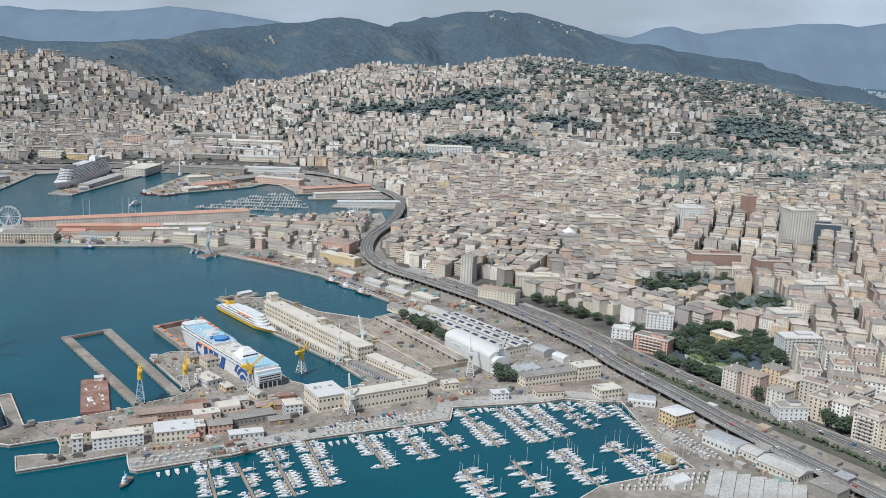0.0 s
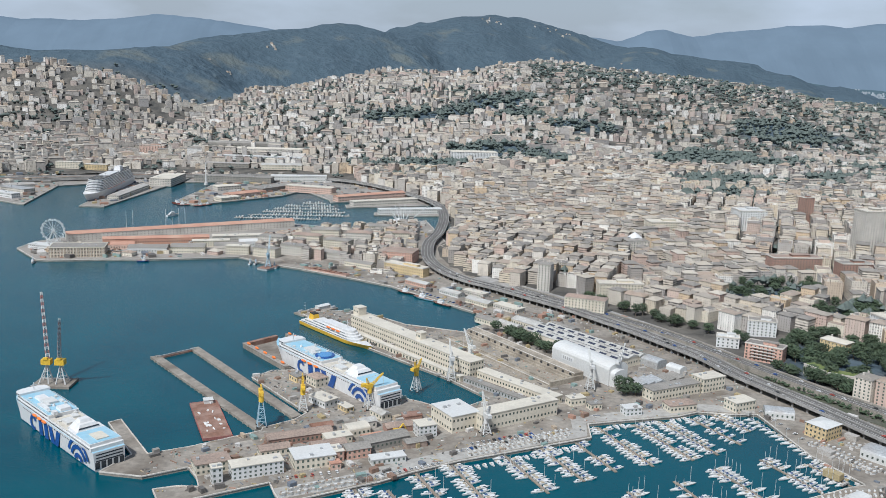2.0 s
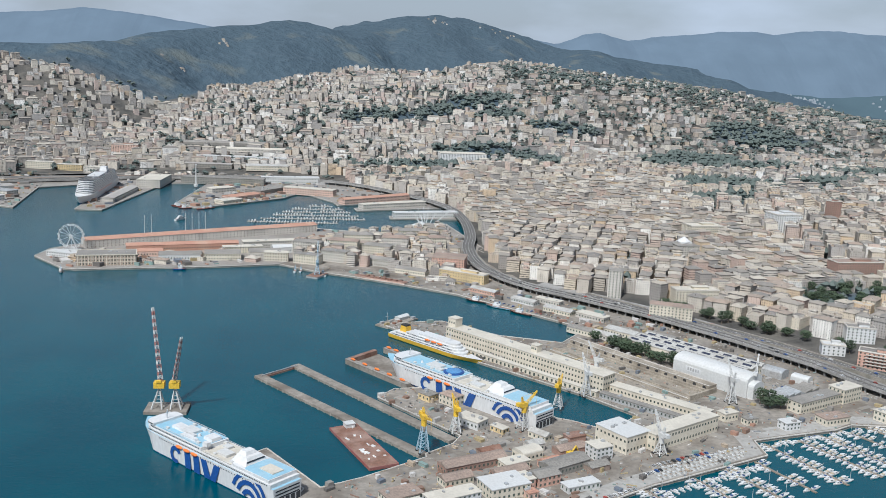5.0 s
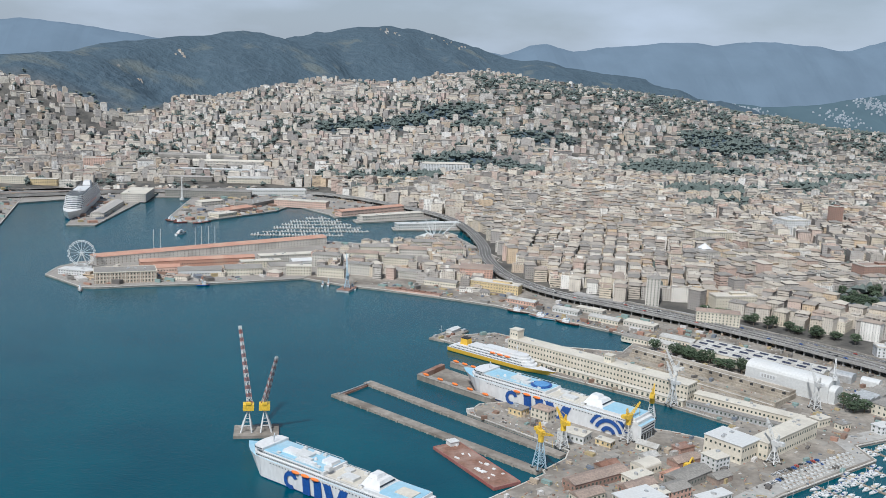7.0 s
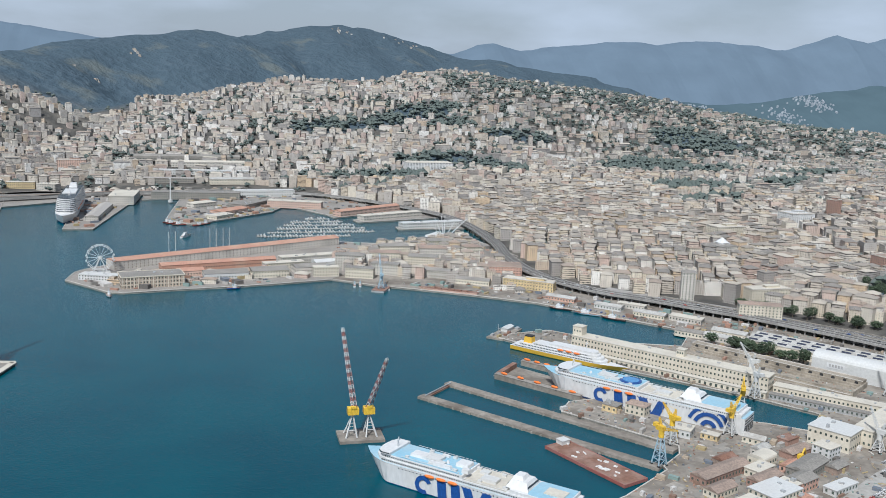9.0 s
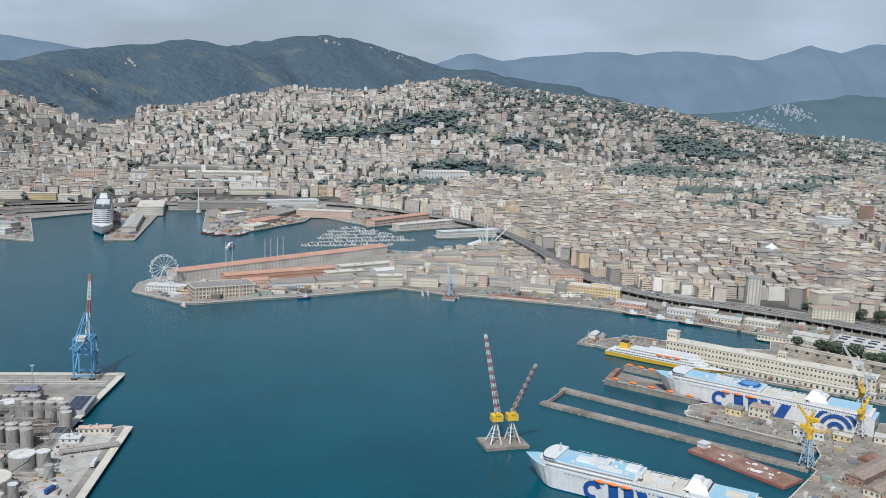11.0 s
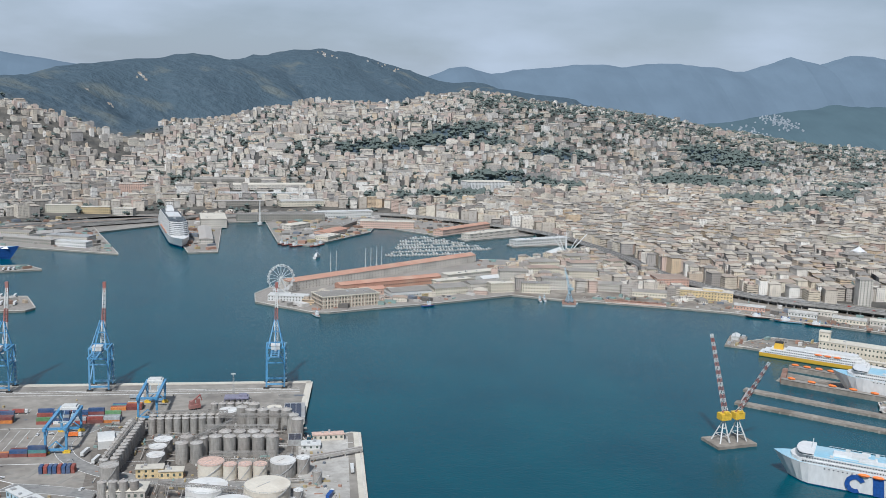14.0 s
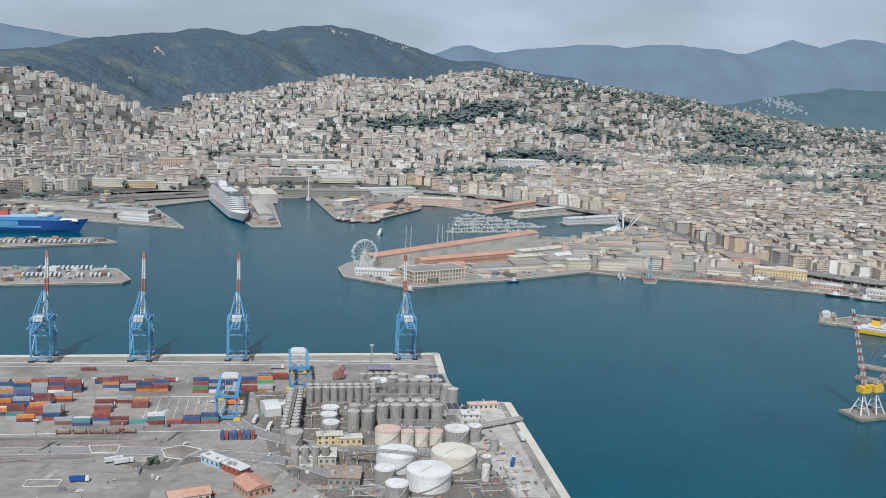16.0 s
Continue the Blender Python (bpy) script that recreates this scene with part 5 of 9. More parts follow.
def ro_ferry(L, B, D, m, label, deck="deck_blue", name="ferry", boats=3, sun_deck=True):
    """A high-sided car ferry, white, with blue shapes along its flanks."""
    s = holder(name, label, "ship", m)
    part("hull", hull_mesh(L, B, D, low=0.05, bow=0.16, fine=2.3, flare=0.9), ["ship_blue", "white_paint", deck], s)
    z = D
    b = Builder()
    deckhouse(b, -L * 0.485, L * 0.43, B * 0.97, z, 1.4)
    part("superstructure", b, ["white_paint"], s)
    part("fore_block", deckhouse(Builder(), -L * 0.02, L * 0.41, B * 0.93, z + 1.4, 1.4), ["white_paint"], s)
    part("aft_block", deckhouse(Builder(), -L * 0.47, -L * 0.22, B * 0.93, z + 1.4, 1.2, 0.05), ["white_paint"], s)
    part("top_deck", deckhouse(Builder(), -L * 0.012, L * 0.40, B * 0.89, z + 2.8, 0.12), [deck], s, "pale blue painted top deck")
    part("aft_deck", deckhouse(Builder(), -L * 0.465, -L * 0.30, B * 0.89, z + 2.6, 0.12, 0.05), [deck], s, "pale blue painted aft deck")
    part("open_deck", Builder().box(-L * 0.12, 0, z + 1.404, L * 0.19, B * 0.9, 0.1), ["cream_roof"], s, "worn sand-coloured open deck")
    if sun_deck:
        part("round_deck", Builder().cyl(L * 0.045, 0, z + 2.93, B * 0.36, 0.5, 28), ["ship_blue"], s, "round dark blue sun deck")
        part("round_canopy", Builder().cyl(L * 0.045, 0, z + 3.44, B * 0.27, 0.25, 28), ["canopy_blue"], s, "mid-blue round canopy")
    else:
        for x, y, w, d, h in ((0.22, 0.05, 6.5, 4.2, 1.0), (0.02, -0.1, 5.0, 4.6, 1.2), (0.10, 0.3, 9.0, 1.6, 0.9), (0.13, -0.32, 3.0, 1.2, 0.7), (-0.02, 0.28, 2.6, 2.0, 1.4)):
            part("deck_box", Builder().box(L * x, B * y, z + 2.93, w, d, h, 0, 0, 0.92), ["white_paint"], s)
        part("stern_pool", Builder().box(-L * 0.40, 0, z + 2.74, 7, 5, 0.35), ["cream_roof"], s, "pale raised hatch on the stern deck")
    for i in range(9):                             # ventilators and lockers along the upper decks
        part("locker", Builder().box(L * (0.26 - 0.058 * i), (-1) ** i * B * 0.33, z + (2.93 if i < 5 else 1.5), 1.3 + 0.3 * (i % 3), 1.0, 0.6 + 0.2 * (i % 2)), ["white_metal"], s)
    for i in range(4):
        part("dome", Builder().cyl(L * (0.24 - 0.05 * i), B * (0.12 - 0.1 * (i % 2)), z + 2.93, 0.7, 0.9, 12, r2=0.4), ["white_paint"], s)
    b = Builder()
    deckhouse(b, L * 0.33, L * 0.405, B * 0.98, z + 2.93, 0.9, 0.3)
    br = part("bridge", b, ["white_paint"], s)
    part("bridge_glazing", deckhouse(Builder(), L * 0.335, L * 0.407, B * 0.985, z + 3.2, 0.35, 0.3), ["dark_glass"], br)
    b = Builder()
    b.box(-L * 0.255, 0, z + 2.6, L * 0.10, B * 0.72, 2.4, 0, 0, 0.66)
    b.box(-L * 0.245, 0, z + 5.0, L * 0.05, B * 0.4, 1.2, 0, 0, 0.7)
    part("funnel", b, ["white_paint"], s)
    part("funnel_band", Builder().box(-L * 0.255, 0, z + 3.5, L * 0.092, B * 0.62, 0.4, 0, 0, 0.93), ["dark_glass"], s, "dark glazed band round the funnel")
    b = Builder()
    b.beam((L * 0.345, 0, z + 3.8), (L * 0.34, 0, z + 7.4), 0.3).beam((L * 0.341, -1.4, z + 6.2), (L * 0.341, 1.4, z + 6.2), 0.2)
    part("mast", b, ["white_paint"], s)
    b = Builder()
    b.box(L * 0.16, 0, z + 2.92, L * 0.08, B * 0.4, 0.9).box(L * 0.11, B * 0.2, z + 2.92, L * 0.04, B * 0.2, 0.8)
    part("deck_house", b, ["white_metal"], s)
    part("pool_house", Builder().box(-L * 0.12, B * 0.12, z + 1.5, L * 0.07, B * 0.3, 1.0).box(-L * 0.07, -B * 0.2, z + 1.5, L * 0.04, B * 0.2, 0.8), ["white_metal"], s)
    b = Builder()
    for i in range(5):
        b.box(-L * 0.5 - 0.03, -B * 0.36 + i * B * 0.18, 1.0, 0.1, B * 0.13, D * 0.35)
    part("stern_gate", b, ["dark_glass"], s)
    for k in (0.5, 0.66, 0.82):
        part("stern_gallery", Builder().box(-L * 0.5 - 0.02, 0, D * k, 0.1, B * 0.8, 0.5), ["dark_glass"], s)
    for sy in (-1, 1):
        tagged(part("glazing", window_row(-L * 0.46, L * 0.38, sy * B * 0.487, z + 0.5), ["dark_glass"], s), kind="stuff")
        tagged(part("glazing", window_row(0, L * 0.36, sy * B * 0.467, z + 1.9), ["dark_glass"], s), kind="stuff")
        tagged(part("glazing", window_row(-L * 0.40, L * 0.30, sy * (B * 0.5 + 0.02), D * 0.86, 1.5, 0.45, 0.4), ["dark_glass"], s), kind="stuff")
        y = sy * (B * 0.5 + 0.05)
        h = D * 0.88
        k = L / 100
        items = []
        items += arcs(16 * k, h * 0.5, [(h * 0.26, h * 0.5)], math.radians(-120), math.radians(155))
        items += [[(x * k, h * 0.04), ((x + 4.2) * k, h * 0.04), ((x + 4.2 + sl) * k, h), ((x + sl) * k, h)] for x, sl in ((4.5, 0.8), (-2.0, 0.8), (-9.5, 3.0), (-13.0, -3.0))]
        items += arcs(-35 * k, h * 0.02, [(h * 0.3, h * 0.55), (h * 0.78, h * 1.02), (h * 1.2, h * 1.42)], math.radians(20), math.radians(160))
        items = [[(x, min(max(z, 0.1), D * 0.98)) for x, z in q] for q in items]
        for q in (items[:9], items[9:10], items[10:11], items[11:12], items[12:13], items[13:22], items[22:31], items[31:]):
            part("side_stripe", bars_on_side(Builder(), y, q), ["ship_blue"], s, "broad deep blue shape on the flank")
        for i in range(boats):
            o = part("lifeboat", LIFEBOAT, None, s, "orange lifeboat in davits")
            o.location = (L * (0.13 - 0.055 * i), sy * (B * 0.5 + 0.35), D * 0.93)
    b = Builder()
    for sy in (-1, 1):
        b.beam((-L * 0.22, sy * B * 0.46, z + 1.95), (-L * 0.02, sy * B * 0.46, z + 1.95), 0.1)
        b.beam((0, sy * B * 0.445, z + 3.45), (L * 0.28, sy * B * 0.445, z + 3.45), 0.1)
        for i in range(14):
            b.beam((-L * 0.21 + i * L * 0.014, sy * B * 0.46, z + 1.4), (-L * 0.21 + i * L * 0.014, sy * B * 0.46, z + 1.95), 0.07)
            b.beam((i * L * 0.02, sy * B * 0.445, z + 2.9), (i * L * 0.02, sy * B * 0.445, z + 3.45), 0.07)
    part("railing", b, ["white_paint"], s)
    return s


def placed(a, c, z=0.0):
    """The pose of a ship that lies from stern a to bow c."""
    (x, y), n, h = span(a, c)
    return pose(x, y, z, 0, 0, math.degrees(h)), n


m, n = placed((-188, 346), (-247, 405))
ro_ferry(n, 13.5, 7.8, m, "white car ferry with pale blue deck moored at the yard", sun_deck=False)
m, n = placed((-84, 413), (-148, 488), 0.8)
ro_ferry(n, 13.5, 7.8, m, "white and blue car ferry lying in dry dock")

m, n = placed((-142, 549), (-98, 498))
s = holder("yellow_ferry", "small passenger ferry with yellow hull beside the pier", "ship", m)
part("hull", hull_mesh(n, 9.5, 2.5, low=0.15), ["ship_yellow", "ship_yellow", "white_paint"], s)
b = Builder()
for i, (x0, x1, w) in enumerate(((-0.47, 0.32, 9.2), (-0.42, 0.29, 8.6), (-0.30, 0.26, 7.6), (-0.16, 0.24, 6.4))):
    deckhouse(b, n * x0, n * x1, w, 2.5 + i * 1.25, 1.25)
part("superstructure", b, ["white_paint"], s)
for sy in (-1, 1):
    for i, (x0, x1, w) in enumerate(((-0.45, 0.24, 9.2), (-0.40, 0.22, 8.6), (-0.28, 0.18, 7.6))):
        tagged(part("glazing", window_row(n * x0, n * x1, sy * (w / 2 + 0.02), 2.9 + i * 1.25), ["dark_glass"], s), kind="stuff")
    for i in range(3):
        o = part("lifeboat", LIFEBOAT, None, s, "orange lifeboat in davits")
        o.location = (n * (-0.05 + 0.07 * i), sy * 4.2, 5.5)
b = Builder()
b.box(-n * 0.36, 0, 4.9, 5, 4.4, 3.2, 0, 0, 0.8)
f = part("funnel", b, ["ship_yellow"], s)
part("funnel_top", Builder().box(-n * 0.36, 0, 8.1, 4.0, 3.5, 0.7), ["black"], f)
b = Builder()
b.beam((n * 0.14, 0, 8), (n * 0.14, 0, 12), 0.3).beam((n * 0.14, -1.3, 10.5), (n * 0.14, 1.3, 10.5), 0.2)
part("mast", b, ["white_paint"], s)

top = holder("work_pontoon", "low grey pontoon with a white hut at the pier's head", "pontoon", pose(-139, 575, 0, 0, 0, 48), "")
part("deck", Builder().prism([(-14, -5), (14, -5), (14, 5), (-14, 5)], -1, 1.0), ["quay_old"], top)
part("hut", Builder().box(6, 1, 1.0, 9, 4, 1.8), ["white_metal"], top)
part("hut_roof", Builder().gable(6, 1, 2.8, 9, 4, 0.9), ["white_metal"], top)
part("mast", Builder().beam((-9, 0, 1), (-9, 0, 8), 0.2).beam((-9, -1.5, 5.5), (-9, 1.5, 5.5), 0.12), ["grey_metal"], top)
for i, (x, y, w, d, h) in enumerate(((-10, 3, 3, 1.5, 1.2), (-6, -3, 2, 2, 1.0), (-3, 2, 3.4, 1.2, 0.8), (-1, -3, 2.4, 1.6, 1.4), (11.5, -3, 3, 2, 1.1))):
    part("crate", Builder().box(x, y, 1.0, w, d, h), ["rust" if i % 2 else "grey_metal"], top)

m, n = placed((-438, 1122), (-430, 962))
s = holder("cruise_ship", "large white cruise ship with stacked balcony decks at the pier", "ship", m)
part("hull", hull_mesh(n, 18.5, 8.5, low=0.2, bow=0.22), ["ship_blue", "white_paint", "white_paint"], s)
for i in range(8):
    part("deck", deckhouse(Builder(), -n * (0.47 - 0.012 * i), n * (0.36 - 0.010 * i), 18 - 0.25 * i, 8.5 + i * 1.55, 1.0), ["white_paint"], s)
    part("balcony_gap", deckhouse(Builder(), -n * (0.465 - 0.012 * i), n * (0.352 - 0.010 * i), 17.3 - 0.25 * i, 9.5 + i * 1.55, 0.55), ["dark_glass"], s)
b = Builder()
b.box(-n * 0.28, 0, 20.5, n * 0.08, 8, 4.5, 0, 0, 0.75).box(-n * 0.05, 0, 20.5, n * 0.22, 12, 0.9).box(n * 0.05, 0, 20.5, 3, 3, 2.5, 0, 0, 0.6)
part("funnel", b, ["white_paint"], s)
for sy in (-1, 1):
    for i in range(7):
        o = part("lifeboat", LIFEBOAT, None, s, "orange lifeboat under the decks")
        o.location = (n * (0.16 - 0.06 * i), sy * 9.4, 8.2)

m, n = placed((-660, 950), (-557, 930))
s = holder("blue_ferry", "bright blue painted ferry with white bow at the pier", "ship", m)
part("hull", hull_mesh(n, 13, 9.5, low=0.2), ["ship_blue", "ship_blue", "deck_blue"], s)
for sy in (-1, 1):
    part("side_panel", Builder().box(-n * 0.2, sy * 6.55, 5.2, n * 0.42, 0.08, 3.6).box(n * 0.02, sy * 6.55, 3.4, n * 0.3, 0.08, 1.6), ["crane_blue"], s, "light blue painted flank")
part("bow_band", Builder().box(n * 0.36, 0, 8.9, n * 0.14, 7.4, 1.2, 0, 0, 0.8), ["white_paint"], s, "white bow bulwark")
b = Builder()
part("superstructure", deckhouse(Builder(), -n * 0.45, n * 0.30, 12.6, 9.5, 2.2), ["canopy_blue"], s, "mid-blue upper works")
part("top_deck", deckhouse(Builder(), -n * 0.42, n * 0.24, 11.5, 11.7, 0.9), ["deck_blue"], s)
b = Builder()
b.box(-n * 0.1, 0, 12.5, 7, 5, 4, 0, 0, 0.7)
part("funnel", b, ["red_hull"], s)
part("bridge", deckhouse(Builder(), n * 0.14, n * 0.24, 13.2, 12.6, 1.5), ["white_paint"], s)


def workboat(x, y, rz, n, col, label, name="tugboat"):
    s = holder(name, label, "boat", pose(x, y, 0, 0, 0, rz), "working boats in the harbour")
    part("hull", hull_mesh(n, n * 0.3, 1.1, bow=0.4), ["black", col, "rust"], s)
    b = Builder()
    deckhouse(b, -n * 0.1, n * 0.22, n * 0.2, 1.1, 1.2)
    deckhouse(b, n * 0.02, n * 0.18, n * 0.15, 2.3, 1.0)
    part("wheelhouse", b, ["white_paint"], s)
    b = Builder()
    b.beam((n * 0.05, 0, 3.3), (n * 0.05, 0, 5.6), 0.18).cyl(-n * 0.08, 0, 2.3, 0.4, 1.4, 10)
    part("mast", b, ["crane_grey"], s)
    return s


for q in ((-340, 985, 220, 13, "red_hull"), (-337, 978, 210, 12, "red_hull"), (-330, 970, 200, 13, "red_hull"), (-312, 968, 20, 11, "red_hull"), (-306, 975, 30, 11, "red_hull")):
    workboat(*q, "red harbour tug with white wheelhouse at its berth")
workboat(-364, 686, 285, 9, "white_paint", "small white pilot boat off the old mole", "pilot_boat")
workboat(-287, 701, 5, 9, "ship_blue", "small dark launch lying along the mole", "launch")
for q in ((-206, 703, 80, 6), (-202, 704, 80, 6), (-186, 694, 100, 10)):
    workboat(*q, "white_paint", "white motor yacht moored at the city quay", "motor_yacht")
for q in ((-84, 628, 150, 16, "black"), (-72, 614, 145, 18, "crane_grey"), (-60, 600, 140, 16, "black"), (-37, 560, 120, 8, "white_paint")):
    workboat(*q, "old grey working ship moored at the quay", "work_ship")
m, n = placed((-128, 668), (-164, 690))
s = holder("red_ship_hull", "long red hull of a ship without superstructure", "ship", m)
part("hull", hull_mesh(n, 6, 2.4), ["red_hull", "tank_pink", "rust"], s)
for i in range(6):
    part("hatch", Builder().box(-n * 0.3 + i * n * 0.11, 0, 2.4, n * 0.07, 3.2, 0.6), ["rust"], s)

# ---- cranes ----
def truss(b, a, c, w0, w1, bay, t, mats=(0,), stripe=0):
    """A four-sided lattice boom from a to c, in alternating colours when there are two."""
    a, c = Vector(a), Vector(c)
    d = (c - a)
    n = max(2, int(d.length / bay))
    ax = d.normalized()
    up = Vector((0, 0, 1)) if abs(ax.z) < 0.97 else Vector((1, 0, 0))
    s = ax.cross(up).normalized()
    u = s.cross(ax)
    prev = None
    for i in range(n + 1):
        f = i / n
        w = (w0 + (w1 - w0) * f) / 2
        o = a + d * f
        ring = [o + s * (p * w) + u * (q * w) for p, q in ((-1, -1), (1, -1), (1, 1), (-1, 1))]
        mt = mats[(i // max(1, stripe)) % len(mats)] if stripe else mats[0]
        for j in range(4):
            b.beam(ring[j], ring[(j + 1) % 4], t * 0.7, mt)
            if prev:
                b.beam(prev[j], ring[j], t, mt)
                b.beam(prev[j], ring[(j + 1) % 4], t * 0.6, mt)
        prev = ring
    return b


def yard_crane(x, y, rz, leg="white_metal", head="crane_yellow", reach=13, lift=7, label="", z=QUAY, tall=7.5):
    top = holder("dock_crane", label or "tall dockside jib crane with yellow head", "crane", pose(x, y, z, 0, 0, rz), "dock cranes of the shipyard")
    for i, (p, q) in enumerate(((-2, -2), (2, -2), (2, 2), (-2, 2))):
        b = Builder()
        b.beam((p, q, 0), (p * 0.35, q * 0.35, tall), 0.42, 0, 0.3).box(p, q, 0, 1.2, 0.7, 0.5, 0, 1)
        part("leg", b, [leg, "black"], top)
    b = Builder()
    for h in (0.25, 0.5, 0.75):
        k = 2 - 1.3 * h
        pts = [(-k, -k), (k, -k), (k, k), (-k, k)]
        for i in range(4):
            b.beam((*pts[i], tall * h), (*pts[(i + 1) % 4], tall * h), 0.18)
            k2 = 2 - 1.3 * (h - 0.25)
            p2 = [(-k2, -k2), (k2, -k2), (k2, k2), (-k2, k2)]
            b.beam((*p2[i], tall * (h - 0.25)), (*pts[(i + 1) % 4], tall * h), 0.14)
    part("bracing", b, [leg], top)
    b = Builder()
    b.cyl(0, 0, tall, 1.1, 2.6, 12).box(-0.6, 0, tall + 2.6, 3.4, 2.0, 1.9)
    part("cab", b, [head], top)
    b = Builder()
    truss(b, (0.8, 0, tall + 3.5), (reach * 0.75, 0, tall + 3.5 + lift), 1.1, 0.35, 1.3, 0.16)
    part("jib", b, [head], top)
    b = Builder()
    truss(b, (-0.8, 0, tall + 4.3), (-1.6, 0, tall + 7.2), 1.0, 0.4, 1.0, 0.15)
    b.box(-3.2, 0, tall + 3.4, 1.8, 1.8, 1.4)
    b.beam((-1.6, 0, tall + 7.2), (reach * 0.72, 0, tall + 3.5 + lift * 0.97), 0.08)
    b.beam((reach * 0.75, 0, tall + 3.5 + lift), (reach * 0.75, 0, tall + 1), 0.06)
    part("counterweight", b, [head], top)
    return top


yard_crane(-138, 388, -75, "crane_grey", "crane_yellow", 11, 2, "jib crane with grey-blue legs and yellow head", tall=11)
yard_crane(-123, 407, 100, reach=9, lift=4)
yard_crane(-93.5, 411.5, 30, reach=9, lift=5)
yard_crane(-73, 436, 60, reach=6, lift=4)
for q in ((-56, 452, 100, 8.0), (12, 444, 95, 8.5), (28, 455, 60, 7.5), (-46, 472, 120, 8.0)):
    yard_crane(q[0], q[1], q[2], "white_metal", "white_metal", 9, 8, "weathered white lattice dock crane beside the dry dock", tall=q[3])
yard_crane(-42, 386, 110, "white_metal", "white_metal", 7, 9, "slim white lattice crane at the marina quay", tall=5)
yard_crane(-190, 690, 90, "crane_grey", "crane_grey", 12, 13, "big grey floating jib crane at the city quay", z=1.4, tall=6)
b = Builder()
b.box(-190, 690, -1.5, 15, 9, 2.9, 1.1).box(-190, 690, 1.4, 15.4, 9.4, 0.12, 1.1, 1)
mesh_thing("crane_pontoon", b, ["grey_metal", "rust"], "grey steel pontoon under the city's floating crane", "pontoon")

top = holder("floating_crane", "floating crane with two red and white lattice booms", "crane", pose(-245, 434, 0))
b = Builder()
b.prism([(-9, -6), (9, -6), (9, 6), (-9, 6)], -1.5, 1.2)
part("pontoon", b, ["quay_old"], top)
for p in (-4, 4):
    b = Builder()
    for q in ((p - 2.2, -3), (p + 2.2, -3), (p - 2.2, 3), (p + 2.2, 3)):
        b.beam((q[0], q[1], 1.2), (p * 0.8, 0, 10.5), 0.5, 0, 0.35)
    for h in (0.3, 0.6):
        k = 1 - h
        c = [(p * (1 - 0.2 * h) + a * 2.2 * k, e * 3 * k, 1.2 + 9.3 * h) for a, e in ((-1, -1), (1, -1), (1, 1), (-1, 1))]
        for i in range(4):
            b.beam(c[i], c[(i + 1) % 4], 0.22)
    part("tower", b, ["white_metal"], top)
for a, c in (((-2.6, 0, 12), (-7, 7, 43.5)), ((2.8, 0, 12), (8, -10, 35.5))):
    part("boom", truss(Builder(), a, c, 1.6, 0.8, 1.6, 0.2, (0, 1), 1), ["white_metal", "boom_red"], top, "red and white banded lattice boom")
for p in (-3.2, 3.2):
    part("machine_house", Builder().box(p, 0, 10.2, 4.4, 3.6, 2.6).box(p, -1.5, 12.8, 2, 1.2, 1.0), ["crane_yellow"], top)
b = Builder()
for a, c in (((-3, -1, 13), (-7, 7, 43.5)), ((3, -1, 13), (8, -10, 35.5))):
    b.beam(a, c, 0.07)
part("cables", b, ["black"], top)

# ---- shipyard buildings ----
def shed(name, x, y, w, d, h, rz, wall, roof, label, style="flat", rise=1.2, category="building", z=QUAY, rows=1, group=""):
    top = holder(name, label, category, pose(x, y, z, 0, 0, math.degrees(rz)), group)
    b = Builder()
    b.box(0, 0, -0.5, w, d, h + 0.5)
    part("wall", b, [wall], top)
    b = Builder()
    if style == "flat":
        b.box(0, 0, h, w + 0.5, d + 0.5, 0.3)
    elif style == "gable":
        b.gable(0, 0, h, w, d, rise) if w >= d else b.gable(0, 0, h, d, w, rise, math.pi / 2)
    elif style == "hip":
        b.hip(0, 0, h, w, d, rise) if w >= d else b.hip(0, 0, h, d, w, rise, math.pi / 2)
    elif style == "barrel":
        b.barrel(0, 0, h, w, d, rise)
    elif style == "saw":
        k = max(2, int(w / 5))
        line = [(-w / 2, h)]
        for i in range(k):
            x0, x1 = -w / 2 + w * i / k, -w / 2 + w * (i + 1) / k
            line += [(x0 + 0.04, h + 0.1), (x1 - 0.04, h + rise)]
        line += [(w / 2, h)]
        e = len(line)
        b.add([(q, -d / 2 - 0.1, z0) for q, z0 in line] + [(q, d / 2 + 0.1, z0) for q, z0 in line], [(i, i + 1, e + i + 1, e + i) for i in range(e - 1)])
        for i in range(k):
            for o in (0, e):
                b.f.append((o + 1 + 2 * i, o + 2 + 2 * i, o + (3 + 2 * i if i < k - 1 else e - 1)))
                b.m.append(0)
    part("roof", b, [roof], top)
    if style == "flat":
        rg = random.Random(int(abs(x * 7 + y * 13)))
        for _ in range(min(5, max(2, int(w * d / 60)))):
            part("roof_unit", Builder().box(rg.uniform(-.4, .4) * w, rg.uniform(-.35, .35) * d, h + 0.3, rg.uniform(0.6, 1.8), rg.uniform(0.6, 1.6), rg.uniform(0.3, 1.0)), ["grey_metal"], top)
    if rows:
        b = Builder()
        for r in range(rows):
            zz, hh = h * (r + 0.35) / rows, min(1.0, h / rows * 0.45)
            k, e = max(2, int(w / 1.9)), max(2, int(d / 1.9))
            for sy in (-1, 1):
                for i in range(k):
                    b.box(-w / 2 + w * (i + 0.5) / k, sy * (d / 2 + 0.01), zz, 0.8, 0.08, hh)
                for i in range(e):
                    b.box(sy * (w / 2 + 0.01), -d / 2 + d * (i + 0.5) / e, zz, 0.08, 0.8, hh)
        tagged(part("glazing", b, ["shutter"], top), kind="stuff")
    return top


